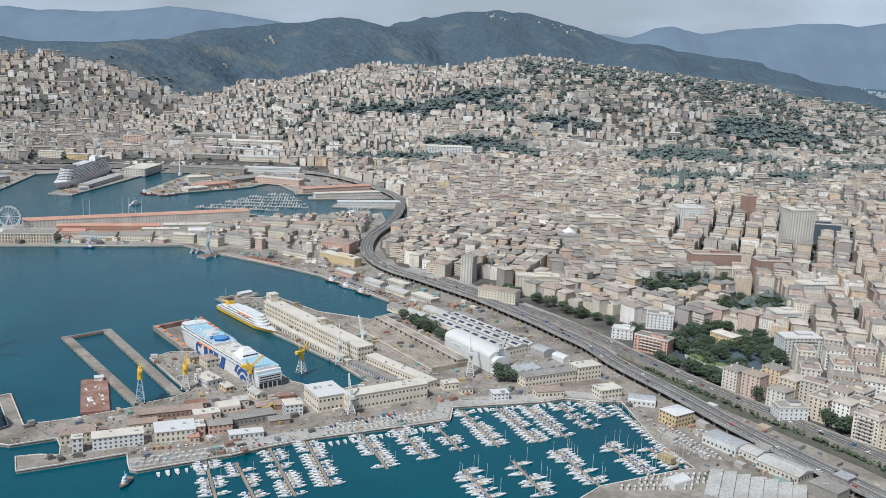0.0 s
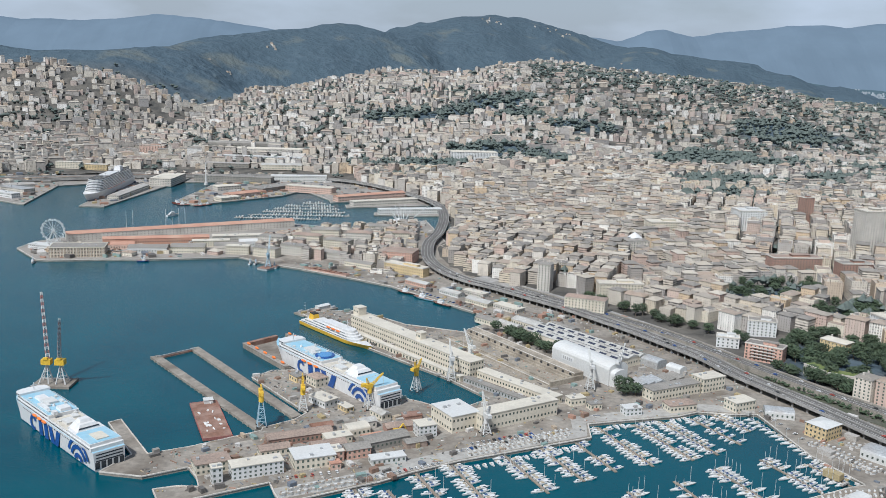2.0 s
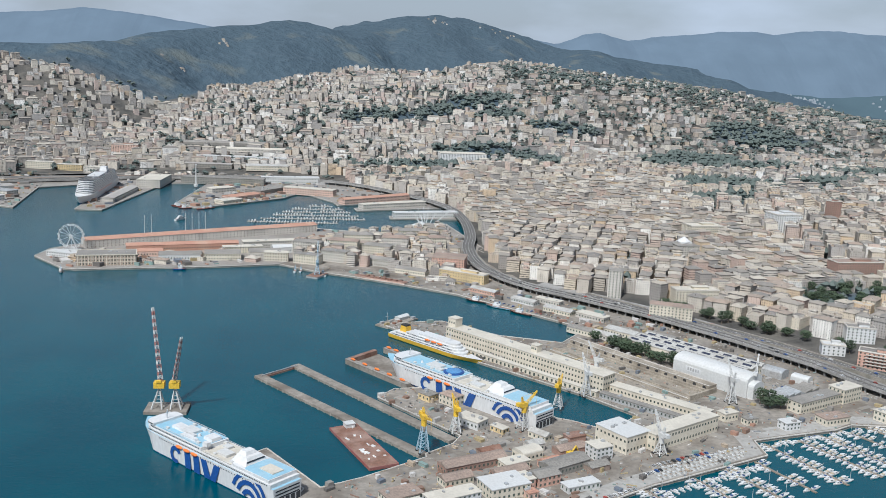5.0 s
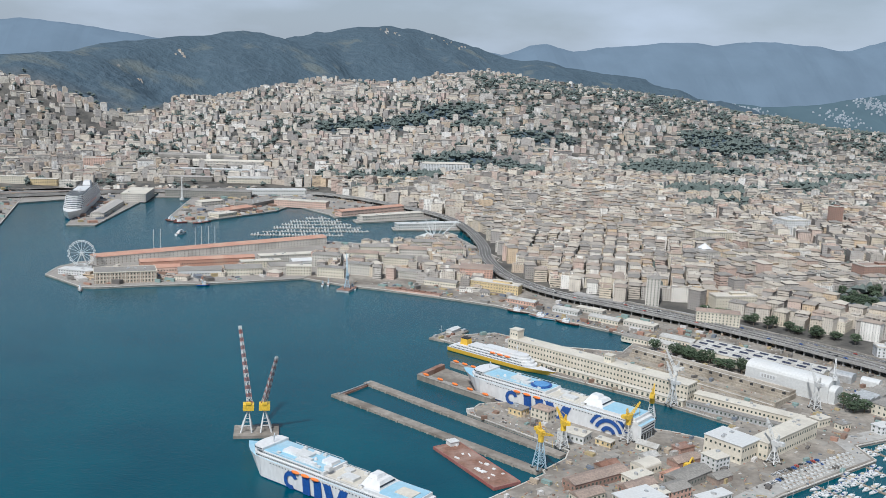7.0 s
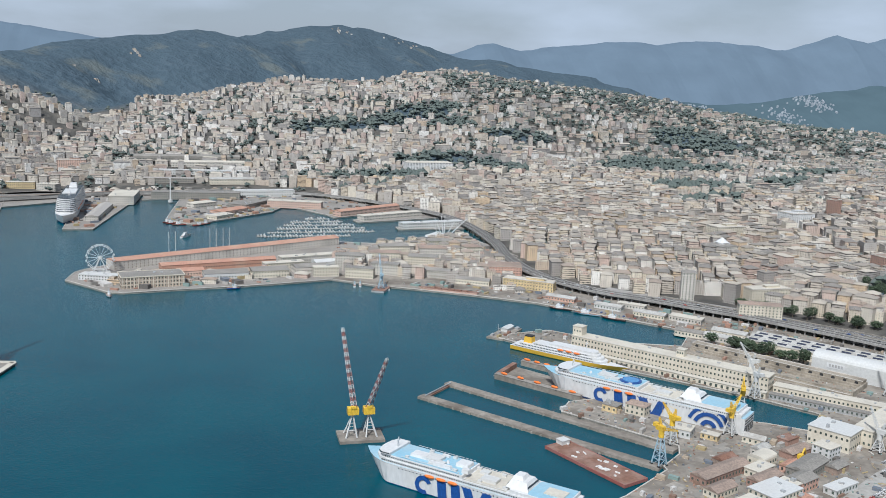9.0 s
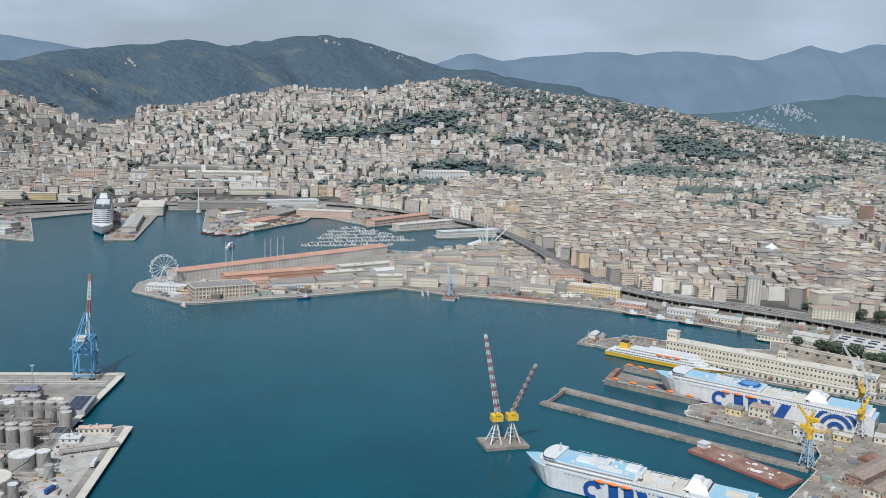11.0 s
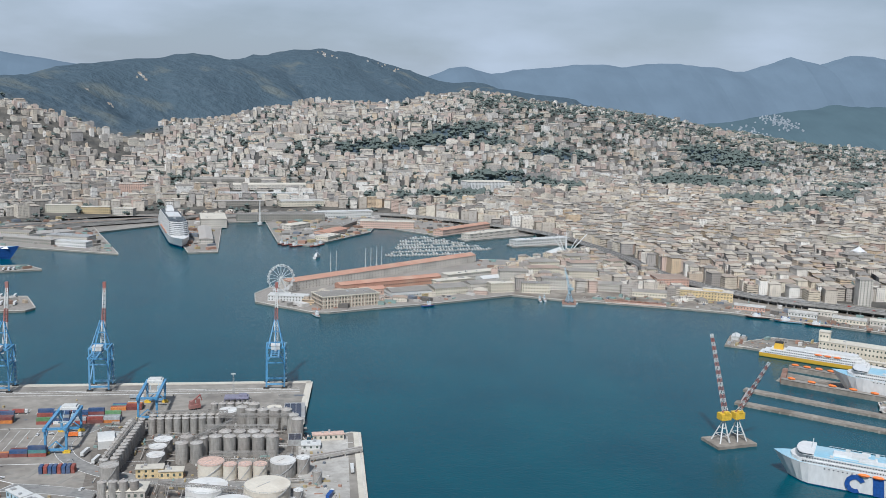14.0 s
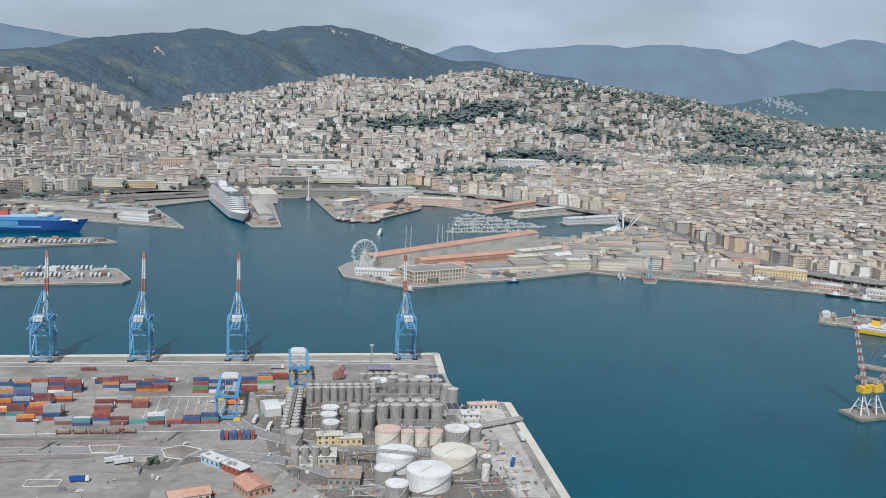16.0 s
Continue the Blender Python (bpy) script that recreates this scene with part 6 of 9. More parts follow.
U = math.atan2(-0.766, 0.643)                      # the yard's long axis
(c, n, a) = span((-110, 540), (-43, 459))
shed("pier_building", *c, n, 9.5, 8.0, a, "cream", "cream_roof", "very long cream warehouse on the pier with window rows", rows=3)
for f, w, h in ((0.02, 5.5, 4.5), (0.57, 4.0, 3.5)):
    b = Builder()
    x, y = -110 + 67 * f, 540 - 81 * f
    b.box(x, y, QUAY + 8.3, w, w, h, a).box(x, y, QUAY + 8.3 + h, w + 0.5, w + 0.5, 0.3, a, 1)
    for q in (-1, 0, 1):
        b.box(x + math.cos(a) * q * w * 0.3 + math.sin(a) * w * 0.505, y + math.sin(a) * q * w * 0.3 - math.cos(a) * w * 0.505, QUAY + 8.3 + h * 0.4, 0.7, 0.1, 1.0, a, 2)
    mesh_thing("roof_tower", b, ["cream", "cream_roof", "shutter"], "square cream stair tower on the pier warehouse", "tower")
(c, n, a2) = span((-43, 457), (-9, 421))
shed("low_shed", c[0] + 2.5, c[1] + 2.5, n, 6.5, 3.6, a2, "cream", "cream_roof", "low cream shed with white roof along the quay", rows=1)
shed("low_shed", c[0] - 6.5, c[1] - 5.0, n * 0.95, 3.5, 2.4, a2, "grey_metal", "slate", "low dark-roofed quay store with pillars", rows=1)
(c, n, a3) = span((-50, 384), (-8, 410))
nx, ny = -math.sin(a3), math.cos(a3)
shed("yard_office", c[0] + nx * 4 + 3, c[1] + ny * 4 + 2, n - 8, 8, 7.2, a3, "cream", "cream_roof", "long cream yard office facing the marina", rows=2)
shed("yard_office", -55, 396, 14, 17, 7.4, a3, "cream", "white_metal", "square cream workshop with white roof", rows=2)
(c, n, a4) = span((-14, 528), (30, 473))
for k, (o, wd, hh, mt) in enumerate(((5, 8.6, 5.2, "hall_roof"), (13.8, 8.6, 5.2, "hall_roof"), (22.0, 7, 4.6, "hall_roof"))):
    hall = shed("workshop_hall", c[0] + math.cos(a4 + math.pi / 2) * o, c[1] + math.sin(a4 + math.pi / 2) * o, n, wd, hh, a4, "cream", mt, "long workshop hall with pale ridged metal roof", "gable", 1.3, group="workshop halls")
    for i in range(9):                             # glazed strips in both slopes
        for sy in (-1, 1):
            o2 = part("roof_light", Builder().box(0, 0, 0, n / 9 * 0.62, wd * 0.2, 0.08), ["solar"], hall, "dark glazed roof light")
            o2.matrix_local = pose(-n / 2 + n * (i + 0.5) / 9, sy * wd * 0.25, hh + 0.72, -sy * math.degrees(math.atan2(1.3, wd / 2 + 0.3)))
(c, n, a5) = span((-4, 484), (20, 449))
shed("paint_tent", c[0] + 7.5, c[1] + 5, n, 13, 8.0, a5, "white_metal", "white_metal", "big white sheeted tent hall beside the dry dock", "barrel", 3.0, rows=0)
b = Builder()                                      # the mark on the tent, as a plain frame and bars
cx, cy = c[0] + 7.5 + math.sin(a5) * 6.56, c[1] + 5 - math.cos(a5) * 6.56
for i, (w, h) in enumerate(((9, 2.6), )):
    b.box(cx - math.cos(a5) * 9, cy - math.sin(a5) * 9, QUAY + 4.2, w, 0.1, h, a5, 0)
for i in range(5):
    b.box(cx - math.cos(a5) * (12.0 - 1.5 * i), cy - math.sin(a5) * (12.0 - 1.5 * i), QUAY + 4.7, 0.9, 0.16, 1.5, a5, 1)
mesh_thing("tent_sign", b, ["white_paint", "grey_metal"], "pale sign with grey bars on the tent hall", "sign")
shed("paint_tent", 26, 454, 8, 9, 6, a5, "white_metal", "white_metal", "smaller white tent at the hall's end", "barrel", 2.2, rows=0)

# the dry dock: a walled pit, with arches in its long side
(c, n, a) = span((-51, 526), (0, 452))


def beside(o, f=0.0):
    """A plan point beside the dry dock's middle line."""
    return (c[0] + math.cos(a) * n * f - math.sin(a) * o, c[1] + math.sin(a) * n * f + math.cos(a) * o)


b = Builder()
b.box(*beside(0), QUAY - 0.9, n, 10, 0.93, a)
dock = mesh_thing("dry_dock", b, ["dock_floor"], "old graving dock with sandy floor and tan stone walls", "dry dock", kind="structure")
for o, z, h, w in ((-5.4, QUAY - 0.5, 1.9, 1.0), (-7.4, QUAY - 0.5, 1.2, 3.0), (5.4, QUAY - 0.5, 1.6, 1.0), (6.6, QUAY - 0.5, 2.6, 1.4), (10.4, QUAY - 0.5, 4.3, 6.2)):
    part("wall", Builder().box(*beside(o), z, n, w, h, a), ["dock_stone"], dock)
for o, z in ((7.4, QUAY + 3.8), (13.3, QUAY + 3.8), (-8.7, QUAY + 0.7)):
    part("coping", Builder().box(*beside(o), z, n, 0.5, 0.25, a), ["stone_trim"], dock)
part("end_wall", Builder().box(*beside(1.5, 0.505), QUAY - 0.5, 1.0, 22, 3.0, a), ["dock_stone"], dock)
for i in range(16):
    f = (i + 0.5) / 16 - 0.5
    x, y = beside(7.22, f)
    b = Builder()
    b.box(x, y, QUAY + 1.9, 1.7, 0.25, 0.9, a, 0).barrel(x, y, QUAY + 2.8, 0.25, 1.7, 0.6, a + math.pi / 2, 0)
    part("arch", b, ["black"], dock, "dark arched opening in the dry dock wall")
for i in range(24):
    x, y = beside(-4.85, (i + 0.5) / 24 - 0.5)
    part("buttress", Builder().box(x, y, QUAY, 0.6, 0.3, 1.3, a), ["dock_stone"], dock)
b = Builder()
b.box(*beside(-12), QUAY + 0.004, n * 1.0, 6, 0.02, a)
mesh_thing("dock_apron", b, ["dock_floor"], "bare sandy apron along the dry dock", "paving", kind="structure")

# floating dock walls beside the docked ferry
for p, q in (((-168, 499), (-139, 462)), ((-148, 518), (-130, 495))):
    (c, n, a) = span(p, q)
    b = Builder()
    b.box(*c, -1, n, 2.6, 3.6, a, 0).box(*c, 2.6, n, 3.0, 0.25, a, 1)
    top = mesh_thing("dock_wall", b, ["quay_old", "concrete"], "stained side wall of the floating dock", "dock wall")
    for i in range(5):
        o = part("lifeboat", LIFEBOAT, None, top, "orange lifeboat stored on the dock wall")
        f = (i + 0.5) / 5
        o.matrix_world = pose(p[0] + (q[0] - p[0]) * f, p[1] + (q[1] - p[1]) * f, 3.5, 0, 0, math.degrees(a))
b = Builder()
b.box(-160, 507, -1, 2.5, 20, 3.6, math.atan2(22, 20) + math.pi / 2, 0)
mesh_thing("dock_sill", b, ["rust"], "rusty end of the floating dock", "dock", kind="structure")

b = Builder()
(c, n, a) = span((-160, 509), (-125, 460))
b.box(*c, -2, n, 20, 2.15, a)
mesh_thing("dock_floor", b, ["quay_old"], "stained working floor of the floating dock", "dock", kind="structure")
top = holder("deck_barge", "flat rust-brown deck barge moored by the dock arm", "barge", pose(-161.5, 394.5, 0, 0, 0, -68))
part("hull", Builder().prism([(-21, -6), (21, -6), (21, 6), (-21, 6)], -1, 1.3), ["rust"], top)
rg = random.Random(3)
for _ in range(16):
    part("deck_hatch", Builder().box(rg.uniform(-18, 18), rg.uniform(-4, 4), 1.3, rg.uniform(0.5, 2.6), rg.uniform(0.4, 1.2), rg.uniform(0.1, 0.5), rg.uniform(-.3, .3)), ["line_white"], top)
part("bulwark", ring(42, 12, 0.12, 0.2, 1.2, 0.12), ["boom_red"], top)
part("deck_cabin", Builder().box(-19.5, 2, 1.3, 3.6, 4, 1.6).box(-19.5, 2, 2.9, 4, 4.4, 0.2), ["white_metal"], top)

# blocks between the dock arm and the ferry, and along the southern quay
rg = random.Random(17)
for x, y, w, d, h, rz, wall, roof, st, rows, lab in (
        (-121, 441, 9, 7, 4.5, U, "cream", "tile_brown", "hip", 2, "ochre dockside office with hipped roof"),
        (-131, 446, 7, 6, 3.0, U, "yellow_wall", "slate", "flat", 1, "low yellow store on the dock"),
        (-115, 416, 12, 7.5, 3.4, U + 0.1, "white_metal", "cream_roof", "flat", 1, "pale flat-roofed dock workshop"),
        (-104, 409, 7, 4, 2.2, U, "yellow_wall", "cream_roof", "flat", 1, "small yellow stores hut"),
        (-131.4, 342.5, 19.5, 7, 5.0, 0.418, "white_paint", "cream_roof", "flat", 3, "long cream quay office with window bands"),
        (-149, 345, 13.4, 8, 4.2, 0.46, "cream", "tile_brown", "flat", 2, "cream yard office with brown roof"),
        (-144.6, 334.5, 4, 4, 6.2, 0.42, "white_paint", "cream_roof", "flat", 3, "narrow pale tower by the quay"),
        (-111.5, 353, 16, 11, 4.6, 0.38, "cream", "white_metal", "flat", 2, "white-roofed workshop by the marina"),
        (-102.5, 349.5, 4, 5, 2.6, 0.38, "tank_pink", "tile_red", "flat", 1, "orange-walled store by the quay"),
        (-95, 361, 10, 7, 4.0, 0.42, "pink_wall", "slate", "gable", 2, "pink brick store with grey roof"),
        (-103, 357.5, 5, 7, 4.2, 0.42, "pink_wall", "cream_roof", "flat", 2, "pinkish annex with flat roof"),
        (-84.5, 372.5, 19.5, 8, 3.6, 0.53, "slate", "slate", "gable", 1, "dark slate-roofed workshop by the marina"),
        (-82.4, 356, 14, 5, 2.4, 0.37, "white_metal", "white_metal", "flat", 1, "low white boat shed by the quay"),
        (-68, 384, 8, 7.5, 5.2, 0.4, "white_paint", "cream_roof", "flat", 3, "white three-storey yard house"),
        (-120, 374.5, 27, 7, 3.2, 0.41, "brick_wall", "tile_brown", "gable", 1, "low brown-roofed yard workshop"),
        (-107, 366, 14, 6, 3.0, 0.41, "brick_wall", "tile_brown", "gable", 1, "brown-roofed store on the yard"),
        (-128, 361, 12, 6, 2.8, 0.41, "cream", "tile_brown", "gable", 1, "low brown-roofed shed on the yard"),
        (-97, 383, 10, 7, 3.2, 0.5, "cream", "cream_roof", "barrel", 1, "pale vaulted yard shed"),
        (-79, 388, 13, 6, 2.6, 0.4, "brick_wall", "tile_brown", "gable", 0, "weathered brown workshop on the yard"),
        (-74, 400, 8, 5, 2.4, 0.4, "brick_wall", "rust", "flat", 0, "rusty sheet shed at the ferry's stern"),
        (51, 440, 30, 7.5, 5.2, 0.478, "cream", "slate", "flat", 2, "long cream workshop by the marina"),
        (71.5, 450, 14, 8.5, 7.0, 0.478, "cream", "cream_roof", "flat", 3, "cream head house of the workshop"),
        (40, 449, 15, 9, 3.4, 0.478, "grey_metal", "grey_metal", "saw", 0, "grey sheet hall with ridged roof"),
        (54, 456, 11, 9, 3.4, 0.478, "grey_metal", "slate", "saw", 0, "dark sheet hall with ridged roof"),
        (26, 414, 8, 5.5, 3.4, 0.3, "white_paint", "white_metal", "flat", 2, "white club house at the marina"),
        (50, 421, 14, 7, 3.2, 0.3, "cream", "tile_brown", "flat", 1, "low club terrace building at the marina"),
        (79, 424, 12, 8, 4.6, 0.46, "cream", "cream_roof", "flat", 2, "yellow house at the marina corner"),
        (10, 419, 6, 4, 2.8, 0.35, "cream", "slate", "flat", 1, "small cream quay kiosk"),
        (2, 424, 8, 5, 3.6, 0.4, "cream", "cream_roof", "flat", 1, "cream gate house of the dock"),
        (106, 394, 12, 10, 6.0, 0.6, "yellow_wall", "white_metal", "hip", 3, "square yellow harbour house with pale roof"),
        (94.5, 416, 13, 8, 2.8, -0.2, "white_metal", "grey_metal", "barrel", 1, "vaulted grey boat hangar"),
        (122, 369, 17, 11, 3.4, -0.9, "white_metal", "grey_metal", "barrel", 1, "big vaulted grey boat hangar"),
        (131, 360, 9, 9, 3.2, -0.9, "stone_trim", "hall_roof", "gable", 1, "white boat hangar with ridged roof"),
        (137, 364, 6, 5, 3.4, -0.9, "brick_wall", "slate", "gable", 1, "small brick hangar office"),
        (139, 346, 19, 11, 3.4, -0.9, "stone_trim", "hall_roof", "gable", 1, "long white boat hall"),
        (149, 326, 12, 9, 5.0, -0.9, "slate", "slate", "flat", 0, "dark grey cube-shaped hall"),
        (158, 334, 6, 6, 5.5, -0.9, "slate", "grey_metal", "flat", 0, "dark stair block beside the hall"),
        (120, 322, 36, 24, 3.0, -0.35, "grey_metal", "hall_roof", "saw", 0, "wide fair hall with striped white roof"),
        (92, 330, 9, 6, 2.4, 0.6, "white_metal", "white_metal", "barrel", 0, "small white vaulted shed"),
        (-88, 402, 9, 5, 2.6, U, "cream", "hall_roof", "gable", 1, "small grey-roofed store near the ferry's stern"),
        (-112, 385, 9, 5, 2.6, 0.45, "tile_brown", "rust", "gable", 0, "rust-roofed shed on the yard"),
        (-104, 374, 11, 6, 3.0, 0.45, "cream", "cream_roof", "flat", 1, "pale workshop among the yard sheds"),
        (-93, 390, 7, 5, 3.4, 0.45, "stone_trim", "hall_roof", "gable", 1, "small grey gabled store on the yard"),
        (-90, 375, 8, 5, 2.6, 0.5, "pink_wall", "tile_red", "gable", 1, "small red-roofed store on the yard"),
        (-72, 372, 9, 5, 2.4, 0.45, "tile_brown", "slate", "gable", 0, "dark-roofed boat store by the marina"),
        (-20, 545, 16, 8, 3.0, -0.85, "stone_trim", "hall_roof", "gable", 1, "grey warehouse by the inner quay"),
        (-35, 600, 20, 8, 2.8, -0.8, "cream", "hall_roof", "gable", 1, "low quay warehouse with grey roof"),
        (-53, 622, 18, 7, 2.6, -0.8, "white_metal", "hall_roof", "gable", 1, "pale low quay warehouse"),
        (-17, 587, 20, 8, 3.0, -0.8, "stone_trim", "cream_roof", "flat", 1, "flat-roofed store behind the quay"),
        (-8, 552, 20, 9, 3.2, -0.85, "cream", "hall_roof", "gable", 1, "long quay store with ridged roof"),
        (12, 543, 18, 9, 3.0, -0.85, "stone_trim", "slate", "gable", 1, "slate-roofed store below the road"),
        (-76, 647, 20, 7, 2.6, -0.75, "pink_wall", "hall_roof", "gable", 1, "low pinkish quay store"),
        (-37, 622, 18, 6, 3.0, -0.75, "stone_trim", "cream_roof", "flat", 1, "long flat store behind the quay"),
        (7, 510, 14, 16, 3.0, a4, "cream", "slate", "gable", 1, "grey-roofed store beside the halls"),
        (-32, 556, 16, 7, 3.0, -0.8, "cream", "slate", "gable", 1, "low grey store by the inner quay"),
        (52, 484, 12, 8, 3.4, a4, "grey_metal", "grey_metal", "barrel", 0, "vaulted grey workshop by the road"),
        (62, 474, 9, 6, 2.8, a4, "white_metal", "white_metal", "barrel", 0, "white vaulted store by the road"),
        (44, 492, 7, 10, 2.6, a4, "red_hull", "rust", "flat", 0, "red painted store by the road")):
    shed("yard_building", x, y, w, d, h, rz, wall, roof, lab, st, 1.3, rows=rows, group="harbour buildings")
top = holder("excavator", "yellow excavator parked in the yard", "machine", pose(-80, 383, QUAY, 0, 0, 30))
part("body", Builder().box(0, 0, 0.9, 2.4, 1.8, 1.6), ["crane_yellow"], top)
part("crawler", Builder().box(0, -0.8, 0, 3, 0.5, 0.8).box(0, 0.8, 0, 3, 0.5, 0.8), ["black"], top)
part("arm", Builder().beam((1, 0, 1.8), (3.2, 0, 4.2), 0.5).beam((3.2, 0, 4.2), (4.6, 0, 1.6), 0.4), ["crane_yellow"], top)
b = Builder()
rg = random.Random(29)
SHIP_LINE = [(-84, 413), (-150, 490)]
for _ in range(6500):                              # loose material all over the yard
    x, y = rg.uniform(-175, 90), rg.uniform(325, 580)
    if not inside(x, y, YARD) or near_line(x, y, SHIP_LINE)[0] < 9 or y < 346 + x * 0.5:
        continue
    if x > -60 and rg.random() < 0.45:
        continue
    k = rg.random()
    if k < 0.75:
        b.box(x, y, QUAY, rg.uniform(0.25, 1.3), rg.uniform(0.2, 0.8), rg.uniform(0.1, 0.6), rg.uniform(0, 3))
    elif k < 0.9:
        b.box(x, y, QUAY, rg.uniform(1.5, 4), rg.uniform(0.2, 0.5), rg.uniform(0.1, 0.4), rg.uniform(0, 3))
    else:
        b.box(x, y, QUAY, rg.uniform(1.5, 4.0), rg.uniform(1.0, 2.4), rg.uniform(0.8, 1.9), rg.choice((U, U + 1.57, 0.4)))
CITY_QUAY = [(-40, 580), (-24, 560), (40, 560), (0, 615), (-60, 690), (-128, 700), (-186, 712), (-128, 668), (-96, 645)]
for _ in range(900):                               # stacks, vans and huts on the city quay
    x, y = rg.uniform(-186, 40), rg.uniform(556, 712)
    if not inside(x, y, CITY_QUAY) or near_line(x, y, HIGHWAY)[0] < 8:
        continue
    if rg.random() < 0.7:
        b.box(x, y, QUAY, rg.uniform(0.6, 2.4), rg.uniform(0.4, 1.2), rg.uniform(0.3, 1.1), -0.8)
    else:
        b.box(x, y, QUAY, rg.uniform(2.5, 7), rg.uniform(1.2, 3.2), rg.uniform(0.8, 2.4), rg.choice((-0.8, 0.77)))
MARINA_YARD = [(90, 350), (150, 292), (200, 258), (212, 285), (150, 388), (112, 440), (97, 420), (100, 380)]
for _ in range(1000):                              # vans, crates, cradles and stores behind the marina
    x, y = rg.uniform(88, 215), rg.uniform(255, 440)
    if not inside(x, y, MARINA_YARD) or near_line(x, y, HIGHWAY)[0] < 9:
        continue
    k = rg.random()
    if k < 0.6:
        b.box(x, y, QUAY, rg.uniform(0.8, 2.6), rg.uniform(0.6, 1.2), rg.uniform(0.4, 1.0), rg.choice((-0.9, 0.67)))
    elif k < 0.93:
        b.box(x, y, QUAY, rg.uniform(2, 5), rg.uniform(0.5, 1.6), rg.uniform(0.3, 1.6), rg.choice((-0.9, 0.67)))
    else:
        b.box(x, y, QUAY, rg.uniform(4, 7), rg.uniform(3, 5), rg.uniform(1.8, 2.6), -0.9)
mesh_thing("yard_clutter", b, ["gear"], "plates, pipes, crates and machines scattered over the yard", "clutter", kind="stuff")
(c, n, a) = span((-106, 527), (-46, 455))
top = holder("quay_gallery", "low cream gallery along the pier warehouse", "gallery", pose(c[0] - 4.4, c[1] - 3.9, QUAY, 0, 0, math.degrees(a)))
part("wall", Builder().box(0, 0, 0, n, 3, 2.6), ["cream"], top)
part("roof", Builder().box(0, 0, 2.6, n + 0.4, 3.6, 0.2), ["cream_roof"], top)
b = Builder()
for i in range(34):
    b.box(-n / 2 + n * (i + 0.5) / 34, -1.52, 0.3, 1.1, 0.08, 1.5)
tagged(part("opening", b, ["shutter"], top), kind="stuff")

# ---- the marina ----
def small_boat(name, n, sail, canvas, label):
    s = holder(name, label, "boat", group="boats in the marina")
    part("hull", hull_mesh(n, n * 0.31, 0.62, bow=0.55, fine=1.9), ["white_paint", "white_paint", "white_metal"], s)
    b = Builder()
    if sail:
        deckhouse(b, -n * 0.12, n * 0.2, n * 0.17, 0.62, 0.3)
        part("cabin", b, ["white_paint"], s)
        part("mast", Builder().beam((n * 0.06, 0, 0.6), (n * 0.06, 0, n * 1.15), 0.1).beam((n * 0.06, 0, 1.2), (-n * 0.34, 0, 1.3), 0.2), ["white_metal"], s)
        part("cover", Builder().box(-n * 0.3, 0, 0.62, n * 0.2, n * 0.2, 0.12), [canvas], s)
    else:
        deckhouse(b, -n * 0.2, n * 0.2, n * 0.23, 0.62, 0.55)
        part("cabin", b, ["white_paint"], s)
        part("windscreen", Builder().box(n * 0.05, 0, 0.9, n * 0.16, n * 0.236, 0.2), ["dark_glass"], s)
        part("cover", Builder().box(-n * 0.3, 0, 0.62, n * 0.24, n * 0.22, 0.25), [canvas], s)
    return s


boat_types = [small_boat("motorboat", 4.4, False, "boat_navy", "white motorboat with navy canvas at the pontoon"), small_boat("cabin_cruiser", 5.4, False, "boat_tan", "white cabin cruiser with tan cockpit cover"),
              small_boat("sailboat", 5.4, True, "boat_navy", "white sailing boat with bare mast at the pontoon"), small_boat("day_boat", 3.6, False, "boat_tan", "small white day boat at the pontoon"), small_boat("sailing_yacht", 6.6, True, "boat_tan", "larger white sailing yacht with tan cover")]
used = set()
LENGTHS = (4.4, 5.4, 5.4, 3.6, 6.6)


def put_boat(k, x, y, rz, z=0.0):
    m = pose(x, y, z, 0, 0, math.degrees(rz))
    if k in used:
        copy_thing(boat_types[k], m)
    else:
        boat_types[k].matrix_world = m
        used.add(k)


